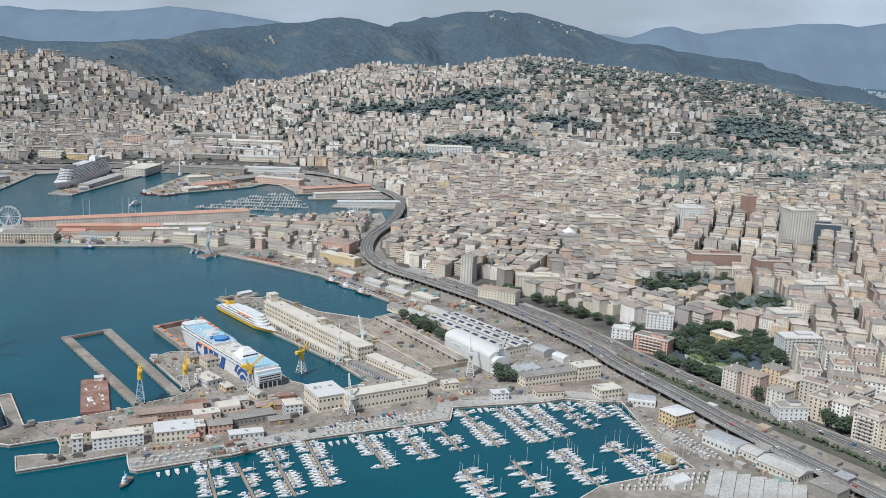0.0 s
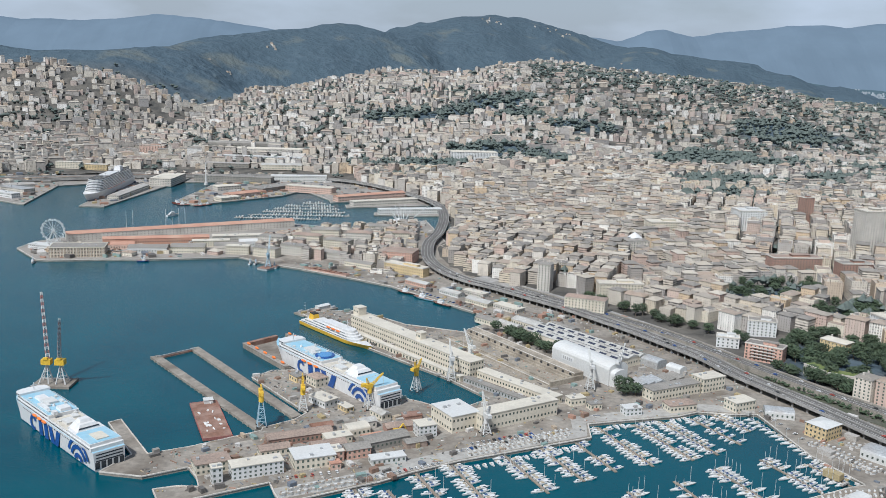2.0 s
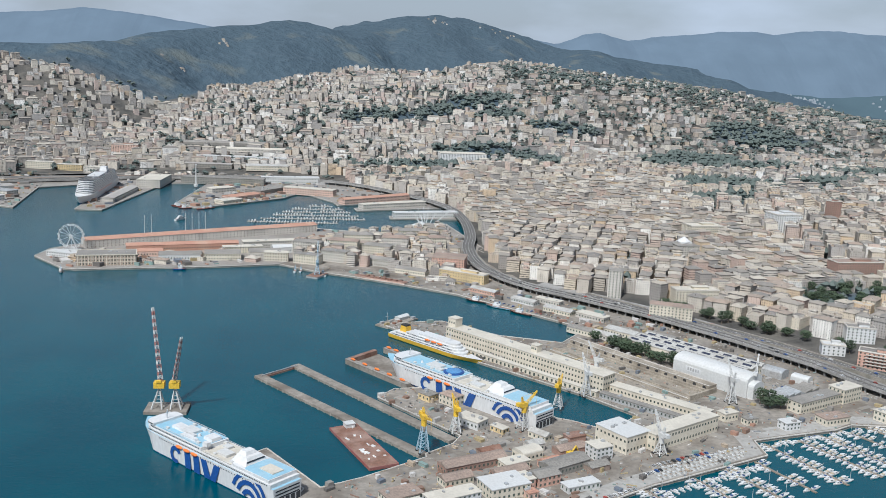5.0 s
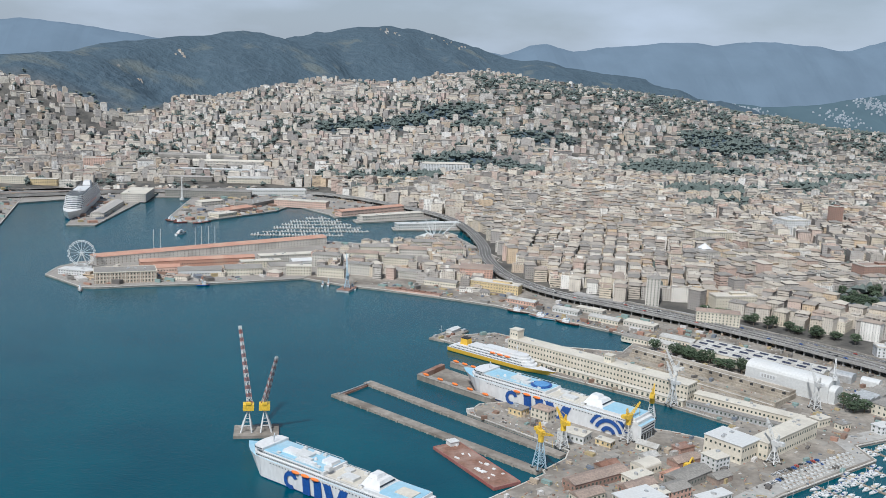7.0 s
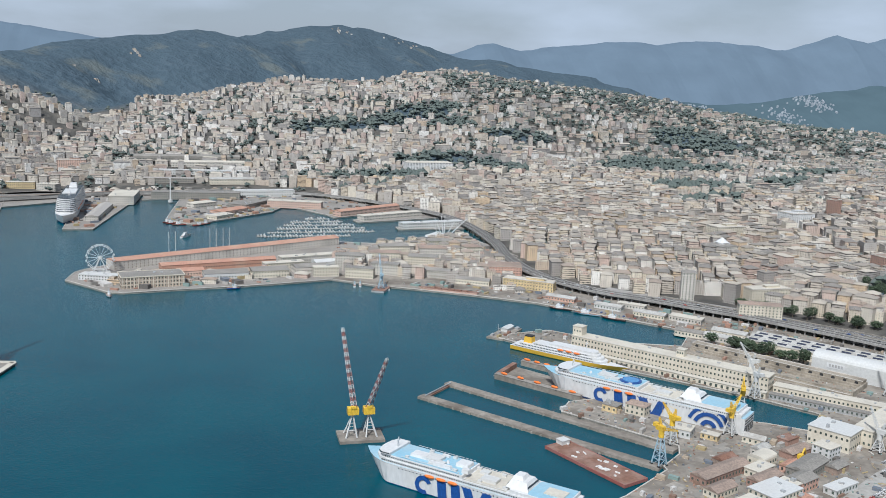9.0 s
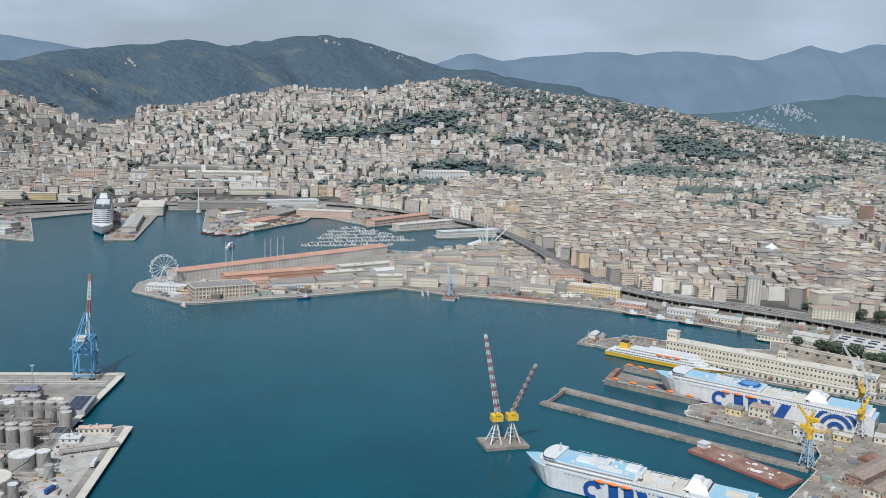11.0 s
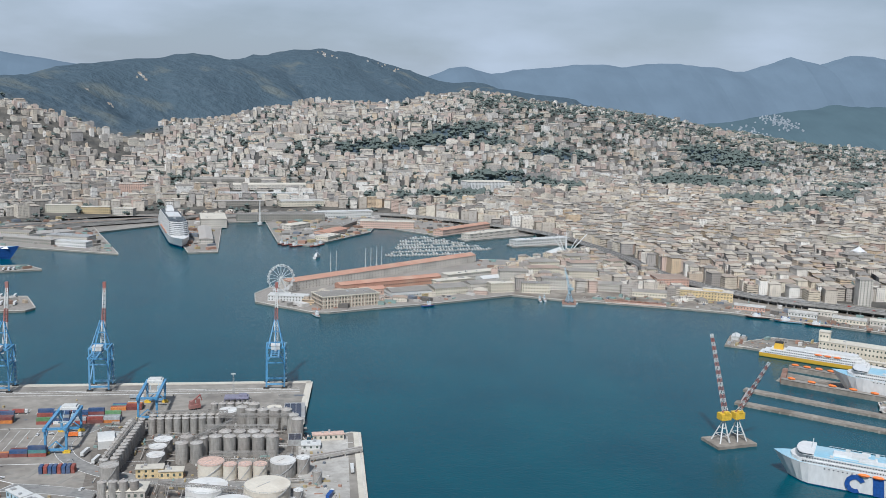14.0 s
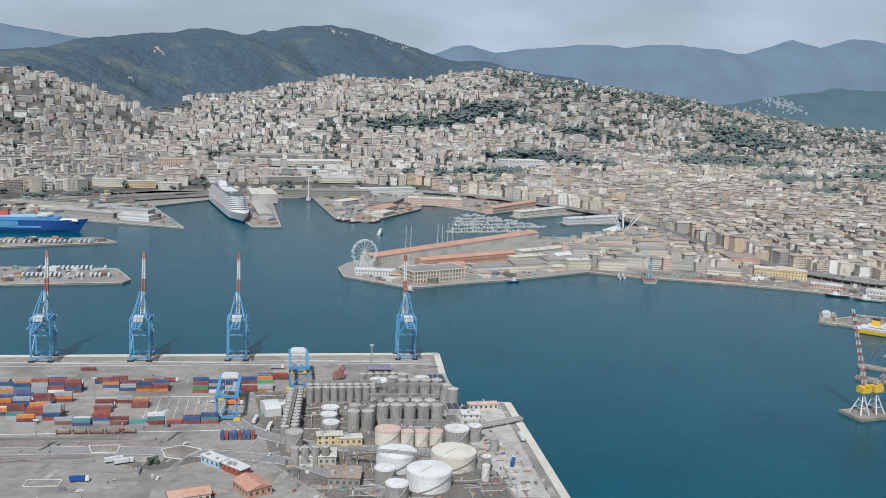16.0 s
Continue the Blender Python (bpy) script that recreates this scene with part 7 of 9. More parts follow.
PONTOONS = [((-94, 335), (-81, 303), 0), ((-81, 333), (-67, 304), 0), ((-71, 348), (-53, 308), 0), ((-57, 356), (-41, 317), 0), ((-35, 366), (-21, 334), 0), ((-20, 375), (-6, 345), 0), ((-4, 381), (8, 354), 0),
            ((8, 399), (24, 360), 0), ((25, 403), (42, 367), 0), ((38, 408), (54, 373), 0), ((53, 412), (67, 384), 0), ((64, 417), (76, 399), 0),
            ((9, 337), (19, 314), 1), ((29, 347), (40, 318), 1), ((48, 359), (62, 328), 1), ((70, 369), (84, 340), 1), ((88, 366), (98, 346), 1)]
rnd = random.Random(31)
count = 0
for p, q, sails in PONTOONS:
    (c, n, a) = span(p, q)
    b = Builder()
    b.box(*c, -0.25, n, 1.15, 0.65, a)
    for i in range(int(n / 4)):
        f = (i + 0.5) / int(n / 4) - 0.5
        b.cyl(c[0] + math.cos(a) * n * f - math.sin(a) * 0.65, c[1] + math.sin(a) * n * f + math.cos(a) * 0.65, -1.5, 0.12, 2.6, 6, 1)
    mesh_thing("pontoon", b, ["wood", "grey_metal"], "narrow wooden mooring pontoon on the marina water", "pontoon", "pontoons of the marina")
    along = 1.2
    while along < n - 0.5 and count < 470:
        for sd in (-1, 1):
            if rnd.random() < 0.22:
                continue
            k = rnd.choice((2, 4, 2, 0, 4)) if sails and rnd.random() < 0.75 else rnd.choice((0, 0, 1, 1, 3, 2, 1))
            o = 0.95 + LENGTHS[k] / 2
            x = p[0] + math.cos(a) * along - math.sin(a) * sd * o
            y = p[1] + math.sin(a) * along + math.cos(a) * sd * o
            put_boat(k, x, y, a + sd * math.pi / 2 + rnd.uniform(-0.06, 0.06))
            count += 1
        along += rnd.uniform(2.1, 3.1)
for i in range(17):                                # along the eastern quay
    f = i / 16
    put_boat(rnd.choice((1, 2, 4, 1)), 81 + 18 * f - 1.5, 412 - 58 * f, math.pi + 0.25 + rnd.uniform(-.05, .05))
for p, q in (((-52, 354), (0, 380)), ((8, 398), (84, 424)), ((-110, 320), (-88, 331))):
    (c, n, a) = span(p, q)
    for i in range(int(n / 3.2)):
        f = (i + 0.5) / int(n / 3.2)
        if any(math.hypot(p[0] + (q[0] - p[0]) * f - k[0][0], p[1] + (q[1] - p[1]) * f - k[0][1]) < 3.6 for k in PONTOONS):
            continue
        put_boat(rnd.choice((0, 3, 1)), p[0] + (q[0] - p[0]) * f + 1.2, p[1] + (q[1] - p[1]) * f - 1.6, a - math.pi / 2)
# boats ashore on cradles
HULL_S = Builder().merge(hull_mesh(3.6, 1.15, 0.62, bow=0.55, fine=1.9), Matrix())
deckhouse(HULL_S, -0.7, 0.75, 0.8, 0.62, 0.45, mat=1)
ashore = Builder()
for x0, y0, x1, y1, k, rot in ((-118, 324, -90, 337, 11, 0.5), (-116, 329, -92, 341, 9, 0.5), (-50, 364, -6, 386, 19, 2.1), (-46, 371, -4, 392, 16, 2.1), (97, 384, 112, 354, 15, 0.4), (101, 386, 116, 356, 13, 0.4), (82, 336, 110, 340, 12, 1.2), (78, 331, 106, 335, 12, 1.2), (113, 384, 124, 377, 6, 0.3), (70, 325, 100, 329, 12, 1.2)):
    for i in range(k):
        f = i / k
        ashore.merge(HULL_S, pose(x0 + (x1 - x0) * f, y0 + (y1 - y0) * f + rnd.uniform(-0.4, 0.4), QUAY + 0.5, 0, 0, math.degrees(rot + rnd.uniform(-0.1, 0.1))) @ Matrix.Scale(rnd.uniform(0.65, 1.1), 4))
mesh_thing("laid_up_boats", ashore, ["white_paint", "white_metal", "wood"], "white boats laid up ashore on the quay", "boats", kind="stuff")
workboat(-117, 311, 265, 9, "crane_grey", "grey patrol boat off the quay's corner", "patrol_boat")

# ---- cars ----
def car_type(paint, label):
    s = holder("car", label, "car", group="parked and moving cars")
    b = Builder()
    b.prism([(-1.1, -0.45), (1.1, -0.45), (1.1, 0.45), (-1.1, 0.45)], 0.15, 0.45)
    b.box(-0.1, 0, 0.45, 1.25, 0.82, 0.33, 0, 0, 0.82)
    part("body", b, [paint], s)
    part("glazing", Builder().box(-0.1, 0, 0.5, 1.29, 0.84, 0.17, 0, 0, 0.9), ["dark_glass"], s)
    part("undercarriage", Builder().box(0, 0, 0, 1.9, 0.9, 0.25), ["black"], s)
    return s


cars = [car_type("white_paint", "small white car on the harbour road"), car_type("grey_metal", "grey metallic car on the harbour road"), car_type("black", "small black car on the harbour road"), car_type("red_hull", "dark red car on the harbour road"), car_type("ship_blue", "deep blue car on the harbour road")]
parked = set()


def put_car(x, y, z, rz):
    k = rnd.choice((0, 0, 1, 1, 2, 3, 4))
    m = pose(x, y, z, 0, 0, math.degrees(rz))
    if k in parked:
        copy_thing(cars[k], m)
    else:
        cars[k].matrix_world = m
        parked.add(k)


for i in range(0, len(hw) - 1):
    if rnd.random() < 0.5 and i < 80:
        (x, y), q = hw[i], hw[i + 1]
        a = math.atan2(q[1] - y, q[0] - x)
        o = rnd.choice((-3.4, -1.2, 1.6, 3.9))
        put_car(x - math.sin(a) * o, y + math.cos(a) * o, ROAD_Z + 0.02, a)
for i in range(0, len(lw) - 1):
    for _ in range(1):
        (x, y), q = lw[i], lw[i + 1]
        a = math.atan2(q[1] - y, q[0] - x)
        o, f = rnd.choice((-3, -1, 1.2, 3.2)), rnd.random()
        put_car(x + (q[0] - x) * f - math.sin(a) * o * 0.8, y + (q[1] - y) * f + math.cos(a) * o * 0.8, 3.62, a)
for x0, y0, x1, y1, k in ((-90, 340, -60, 356, 14), (-56, 366, -8, 391, 26), (-48, 375, -20, 388, 12), (88, 420, 98, 380, 8), (-122, 338, -98, 346, 8), (20, 470, 50, 445, 14), (-30, 575, -90, 645, 24), (40, 470, 80, 450, 10)):
    for i in range(k):
        f = i / k
        put_car(x0 + (x1 - x0) * f, y0 + (y1 - y0) * f + rnd.uniform(-0.4, 0.4), QUAY, math.atan2(y1 - y0, x1 - x0) + math.pi / 2)

# ---- the park terrace and the blocks behind the shore road ----
for x, y, w, d, h, rz, wall, roof, flat, bal, lab in NAMED:
    house(w, d, h, flat, wall, roof, bal, "building", lab, "building", pose(x, y, max(QUAY if y < 760 and x < 0 else -9, ground_at(x, y)), 0, 0, math.degrees(rz)))
b = Builder()
b.box(93, 734, ground_at(93, 734) + 10, 9, 9, 2, 0.2).cone(93, 734, ground_at(93, 734) + 12, 5.5, 4, 8)
mesh_thing("cupola", b, ["white_paint"], "white pyramid-shaped skylight on the palace roof", "cupola")
for p, q, k in (((135, 460), (159, 447), 20), ((128, 474), (134.5, 461), 8)):
    (c, n, a) = span(p, q)
    top = holder("park_terrace", "arched stone terrace wall below the park lawn", "terrace", pose(*c, 3.0, 0, 0, math.degrees(a)))
    part("wall", Builder().box(0, 2.5, -3, n, 4, 7.5), ["stone_trim"], top)
    part("lawn", Builder().box(0, 4.5, 4.504, n, 8, 0.1), ["grass"], top, "green lawn on the terrace")
    for i in range(k):
        x = -n / 2 + n * (i + 0.5) / k
        part("arch", Builder().box(x, 0.5, 0.4, 0.85, 0.12, 2.2).barrel(x, 0.5, 2.6, 0.12, 0.85, 0.45, math.pi / 2), ["black"], top)
        part("pillar", Builder().box(x + n / k / 2, 0.3, -0.4, 0.3, 0.5, 4.4), ["stone_trim"], top)
    part("balustrade", Builder().box(0, 0.4, 4.504, n, 0.3, 0.7), ["stone_trim"], top)

# ---- container terminal ----
def patch_paving():
    m, n, l, p = node_mat("patched_paving")
    col = palette(n, l, [(0.20, 0.18, 0.15), (0.31, 0.28, 0.235), (0.16, 0.145, 0.125), (0.36, 0.325, 0.275), (0.24, 0.215, 0.18)])
    l.new(mixer(n, l, col, (0.24, 0.225, 0.2), noise_fac(n, l, 0.3, 6, 0.3, 0.6)), p.inputs["Base Color"])
    p.inputs["Roughness"].default_value = 0.9
    return m


M["gear_paving"] = patch_paving()
M["tank_ground"] = surface("stained_tank_ground", (0.17, 0.15, 0.128), 0.9, dirt=(0.09, 0.08, 0.07), amount=0.8, big=0.12, small=0.8, bump=0.2)
M["dust"] = surface("dusty_paving", (0.42, 0.40, 0.365), 0.95, dirt=(0.26, 0.24, 0.21), amount=0.6, big=0.08, small=0.4, bump=0.1)
M["violet_sheet"] = surface("violet_sheet", (0.25, 0.24, 0.32), 0.6, amount=0.4, small=1.5)
M["road_worn"] = surface("worn_asphalt", (0.22, 0.215, 0.205), 0.9, dirt=(0.3, 0.28, 0.25), amount=0.5, big=0.08, small=0.6)
TA = math.atan2(548 - 581, -393 + 584)             # the quay's long edge


def along(u, v):
    """Terminal plan: u along the quay from its eastern corner to the west, v inland from the edge."""
    return (-393 - u * math.cos(TA) + v * math.sin(TA) * 1.0, 548 - u * math.sin(TA) - v * math.cos(TA))


def gantry_crane(x, y, rz, label):
    top = holder("quay_crane", label, "crane", pose(x, y, QUAY, 0, 0, rz), "quay cranes of the terminal")
    for p, q in ((-4, -4), (4, -4), (4, 5), (-4, 5)):
        b = Builder()
        b.beam((p, q, 0.5), (p, q, 19), 0.75, 0, 0.6)
        b.box(p, q, 0, 2.6, 0.9, 0.7, 0, 1)
        part("leg", b, ["crane_blue", "black"], top)
    b = Builder()
    for q in (-4, 5):
        b.beam((-4, q, 2), (4, q, 2), 0.7).beam((-4, q, 12), (4, q, 12), 0.55).beam((-4, q, 19), (4, q, 19), 0.7)
        b.beam((-4, q, 12), (0, q, 19), 0.4).beam((4, q, 12), (0, q, 19), 0.4)
    for p in (-4, 4):
        b.beam((p, -4, 12), (p, 5, 12), 0.55).beam((p, -4, 19), (p, 5, 19), 0.6).beam((p, -4, 2.5), (p, 5, 12), 0.4).beam((p, -4, 12), (p, 5, 19), 0.35)
    part("portal_frame", b, ["crane_blue"], top)
    b = Builder()
    for p in (-1.6, 1.6):
        b.beam((p, -17, 18.2), (p, 5.5, 18.2), 0.7)
    for i in range(8):
        b.beam((-1.6, -16 + i * 3, 18.2), (1.6, -16 + i * 3, 18.2), 0.3)
    part("back_girder", b, ["crane_blue"], top)
    b = Builder()
    for p in (-3.2, 3.2):
        b.beam((p, 5, 19), (p * 0.2, 4, 30), 0.55, 0, 0.4).beam((p, -4, 19), (p * 0.2, 4, 30), 0.4, 0, 0.3)
    b.beam((-1.9, 4.5, 24.5), (1.9, 4.5, 24.5), 0.4)
    b.beam((0, 4, 30), (0, -15, 18.5), 0.25)
    part("a_frame", b, ["crane_blue"], top)
    b = Builder()
    truss(b, (0, 6.0, 18.6), (0, 12, 44), 1.7, 0.9, 2.0, 0.3, (0, 0, 1), 3)
    part("boom", b, ["white_metal", "boom_red"], top, "raised boom, banded white and red")
    part("boom_tip", Builder().box(0, 11.8, 41.5, 1.3, 1.2, 4.5), ["boom_red"], top)
    part("machine_house", Builder().box(0, -5, 18.9, 3.8, 4.6, 1.7).box(0, -5, 20.6, 4.1, 4.9, 0.2), ["white_metal"], top)
    part("cab", Builder().box(0, 2, 15.8, 1.6, 1.8, 1.8), ["white_metal"], top)
    b = Builder()
    for k in range(7):
        z = 2 + k * 2.4
        b.box(4.6, 5 - (k % 2) * 1.2, z, 0.9, 2.2, 0.12).beam((4.6, 4, z), (4.6, 6, z + 2.4), 0.16)
    part("stairs", b, ["crane_grey"], top)
    return top


q0 = None
for u in (16, 92.5, 134, 175, 226):
    x, y = along(u, 4.8)
    m = pose(x, y, QUAY, 0, 0, math.degrees(TA))
    if q0 is None:
        q0 = gantry_crane(x, y, math.degrees(TA), "tall blue quay crane with raised red and white boom")
    else:
        copy_thing(q0, m)


def yard_gantry(x, y, rz):
    top = holder("yard_gantry", "blue rubber-tyred gantry over the container rows", "crane", pose(x, y, QUAY, 0, 0, rz), "yard gantries")
    for p, q in ((-3.6, -11.5), (3.6, -11.5), (3.6, 11.5), (-3.6, 11.5)):
        part("leg", Builder().beam((p, q, 0.8), (p, q, 9.4), 0.8), ["crane_blue"], top)
        part("bogie", Builder().box(p, q, 0, 2.6, 0.9, 0.9).box(p, q, 0.9, 1.5, 1.0, 0.5), ["crane_yellow"], top, "yellow wheel bogie")
    for p in (-3.6, 3.6):
        part("girder", Builder().beam((p, -13, 9.4), (p, 13, 9.4), 1.1).beam((p, -11.5, 4.4), (p, -6, 9.2), 0.4).beam((p, 11.5, 4.4), (p, 6, 9.2), 0.4), ["crane_blue"], top)
    for q in (-11.5, 11.5):
        part("end_frame", Builder().beam((-3.6, q, 1.4), (3.6, q, 1.4), 0.8).beam((-3.6, q, 9.3), (3.6, q, 9.3), 0.8).beam((-3.6, q, 1.4), (0, q, 4.6), 0.35).beam((3.6, q, 1.4), (0, q, 4.6), 0.35), ["crane_blue"], top)
    part("trolley", Builder().box(0, 10, 9.9, 6.4, 4.6, 0.8).box(0, 10, 10.7, 5, 3.2, 0.6), ["white_metal"], top)
    part("spreader", Builder().box(0, 4, 6.2, 5.8, 1.0, 0.3).beam((-1.5, 4, 6.4), (-1.5, 8, 9.6), 0.12).beam((1.5, 4, 6.4), (1.5, 8, 9.6), 0.12), ["crane_grey"], top)
    part("cab", Builder().box(2.0, 6, 7.4, 1.3, 1.6, 1.5), ["crane_grey"], top)
    return top


g = yard_gantry(-496, 493, math.degrees(TA))
copy_thing(g, pose(-464, 522, QUAY, 0, 0, math.degrees(TA)))


def container_mesh(n, col):
    b = Builder()
    w, h = 1.22, 1.3
    b.box(0, 0, 0, n, w, h)
    k = int(n / 0.5)
    for i in range(k):                             # corrugated sides
        x = -n / 2 + n * (i + 0.5) / k
        for s in (-1, 1):
            b.box(x, s * (w / 2), 0.12, n / k * 0.5, 0.06, h - 0.24)
    for s in (-1, 1):
        b.box(s * n / 2, 0, 0.1, 0.06, w * 0.9, h - 0.2)
    return b.data("container", [col])


PAINT = {"red": (0.27, 0.07, 0.055), "maroon": (0.17, 0.055, 0.05), "orange": (0.56, 0.20, 0.05), "blue": (0.04, 0.085, 0.19), "grey": (0.34, 0.36, 0.37), "teal": (0.08, 0.25, 0.25), "white": (0.68, 0.68, 0.66), "purple": (0.2, 0.08, 0.3), "green": (0.10, 0.24, 0.10)}
boxes = []
for name, c in PAINT.items():
    M["box_" + name] = surface("container_" + name, c, 0.6, dirt=(0.3, 0.24, 0.2), amount=0.3, big=0.3, small=1.5, spread=0.15)
    boxes.append((name, container_mesh(6.1, "box_" + name), container_mesh(3.05, "box_" + name)))
rnd = random.Random(77)
weights = [5, 7, 2.2, 4.5, 4.5, 2, 1.2, 0.3, 0.3]
n_boxes = 0
for v0, rows, u0, u1, lo, hi, gap in ((46, 3, 150, 192, 2, 4, 0.12), (46, 3, 117, 147, 2, 4, 0.15), (46.5, 4, 76, 110, 2, 4, 0.06), (37, 2, 122, 150, 1, 2, 0.5), (60, 14, 151, 192, 2, 4, 0.55), (62, 8, 122, 147, 1, 3, 0.65), (84, 2, 95, 190, 1, 3, 0.45), (31, 4, 70, 84, 1, 2, 0.25), (21, 1, 150, 230, 1, 1, 0.8)):
    for r in range(rows):
        u = u0
        while u < u1 - 5:
            if rnd.random() > gap:
                for k in range(rnd.randint(lo, hi)):
                    if n_boxes > 400:
                        break
                    name, big, small = rnd.choices(boxes, weights)[0]
                    x, y = along(u + 3, v0 + r * 1.5)
                    ob = new("container", big)
                    ob.matrix_world = pose(x, y, QUAY + k * 1.31, 0, 0, math.degrees(TA))
                    tagged(ob, {"red": "dull red", "maroon": "dark maroon", "white": "off-white"}.get(name, name) + " steel shipping container on the terminal", "container", "containers on the terminal")
                    n_boxes += 1
            u += 6.35
for i in range(8):
    for k in range(2):
        x, y = along(82 + i * 1.5, 101)
        ob = new("container", boxes[3 if i % 3 else 0][2])
        ob.matrix_world = pose(x, y, QUAY + k * 1.31, 0, 0, math.degrees(TA) + 90)
        tagged(ob, "short steel shipping container standing in a block", "container", "containers on the terminal")
b = Builder()                                      # painted bays
for v0, n in ((36, 22), (70, 10), (78, 10), (62, 10)):
    for i in range(n):
        x, y = along((100 if v0 < 50 else 90) + i * 3.6, v0)
        b.box(x, y, QUAY - 0.02, 0.14, 7.0, 0.1, TA)
for v0 in (9, 11, 14.5, 56, 93):
    x, y = along(150, v0)
    b.box(x, y, QUAY - 0.02, 290, 0.25, 0.095, TA)
mesh_thing("bay_lines", b, ["line_white"], "white painted bays and crane rails on the paving", "road markings", kind="structure")
for pts, w in (([along(20, 118), along(62, 108), along(84, 92), along(92, 72), along(84, 55)], 3.2), ([along(260, 108), along(180, 108), along(120, 110), along(70, 122), along(40, 150)], 3.2)):
    b = Builder()
    line = smooth_line(pts, 6)
    strip(b, line, -w, w, QUAY, QUAY + 0.09, 0)
    for e in (-w, w - 0.15):
        strip(b, line, e, e + 0.15, QUAY, QUAY + 0.105, 1)
    mesh_thing("terminal_road", b, ["road_worn", "line_white"], "worn grey service road curving across the terminal", "road", kind="structure")
for x, y, w, d, h, rz, wall, roof, st, rows, lab in (
        (-481, 487, 6, 10, 3, 0.05, "white_metal", "white_metal", "barrel", 0, "white tent store on the terminal"),
        (-476, 489, 4, 5, 2.6, 0.05, "white_metal", "white_metal", "flat", 1, "small white terminal office"),
        (-506, 443, 4, 9, 2.4, 0.6, "crane_grey", "white_metal", "flat", 1, "white site cabin beside the tracks"),
        (-500, 435, 4, 9, 2.4, 0.6, "red_hull", "white_metal", "flat", 1, "red-walled cabin with white roof"),
        (-497, 420, 8, 10, 2.8, 0.35, "tile_red", "tile_red", "gable", 1, "shed with terracotta roof at the silos"),
        (-516, 418, 12, 6, 2.6, 0.1, "tank_pink", "tile_red", "gable", 1, "low red-roofed terminal shed"),
        (-466, 452, 9, 4, 3.4, -0.15, "yellow_wall", "cream_roof", "flat", 2, "ochre office between the silos"),
        (-459, 450, 8, 4, 2.6, -0.15, "yellow_wall", "cream_roof", "flat", 1, "ochre annex between the silos"),
        (-474, 438, 14, 8, 3, -0.2, "stone_trim", "cream_roof", "hip", 1, "pale old store beside the tanks"),
        (-468, 420, 10, 9, 3, -0.3, "slate", "tile_brown", "flat", 1, "dark flat-roofed pump house"),
        (-408, 466, 7, 5, 1.6, -0.17, "white_metal", "white_metal", "flat", 1, "low white quay store"),
        (-400, 473, 12, 3.2, 2.2, -0.1, "tank_beige", "tank_pink", "flat", 1, "low pink-roofed quay house")):
    shed("terminal_building", x, y, w, d, h, rz, wall, roof, lab, st, 1.2, rows=rows, group="terminal buildings")
for x, y, w, d in ((-408, 503, 8.5, 19), (-413, 472, 5, 7)):
    top = holder("solar_roof", "dark solar panels on a low terminal roof", "solar roof", pose(x, y, QUAY, 0, 0, math.degrees(TA)))
    part("wall", Builder().box(0, 0, -0.3, w, d, 2.8), ["grey_metal"], top)
    for i in range(int(d / 1.6)):
        for j in range(int(w / 2.3)):
            part("panel", Builder().box(-w / 2 + (j + 0.5) * 2.3 + 0.2, -d / 2 + (i + 0.5) * 1.6, 2.52, 2.1, 1.4, 0.12), ["solar"], top)


# ---- tanks and silos ----
def tank(x, y, r, h, side, lid, label, name="storage_tank"):
    top = holder(name, label, "tank", pose(x, y, QUAY), "storage tanks of the terminal")
    part("shell", Builder().cyl(0, 0, -0.3, r, h + 0.3, 28), [side], top)
    b = Builder()
    b.cyl(0, 0, h, r + 0.08, 0.15, 28).cone(0, 0, h + 0.15, r, r * 0.09, 28)
    part("lid", b, [lid], top)
    b = Builder()
    n = max(10, int(r * 5))
    for k in (0.25, 0.5, 0.75):
        b.cyl(0, 0, h * k, r + 0.05, 0.08, 28)
    part("band", b, [side], top)
    b = Builder()
    for i in range(n):
        a, c = 6.283 * i / n, 6.283 * (i + 1) / n
        b.beam((r * math.cos(a), r * math.sin(a), h + 0.6), (r * math.cos(c), r * math.sin(c), h + 0.6), 0.06)
        b.beam((r * math.cos(a), r * math.sin(a), h), (r * math.cos(a), r * math.sin(a), h + 0.6), 0.06)
    part("railing", b, ["grey_metal"], top)
    b = Builder()
    for i in range(10):
        a, c = -2.4 + 0.16 * i, -2.4 + 0.16 * (i + 1)
        b.beam((1.03 * r * math.cos(a), 1.03 * r * math.sin(a), h * i / 10), (1.03 * r * math.cos(c), 1.03 * r * math.sin(c), h * (i + 1) / 10), 0.22)
    b.beam((-r * 0.5, -r * 0.3, h + r * 0.06), (r * 0.1, 0, h + r * 0.1 + 0.2), 0.18)
    part("stairway", b, ["grey_metal"], top)
    return top


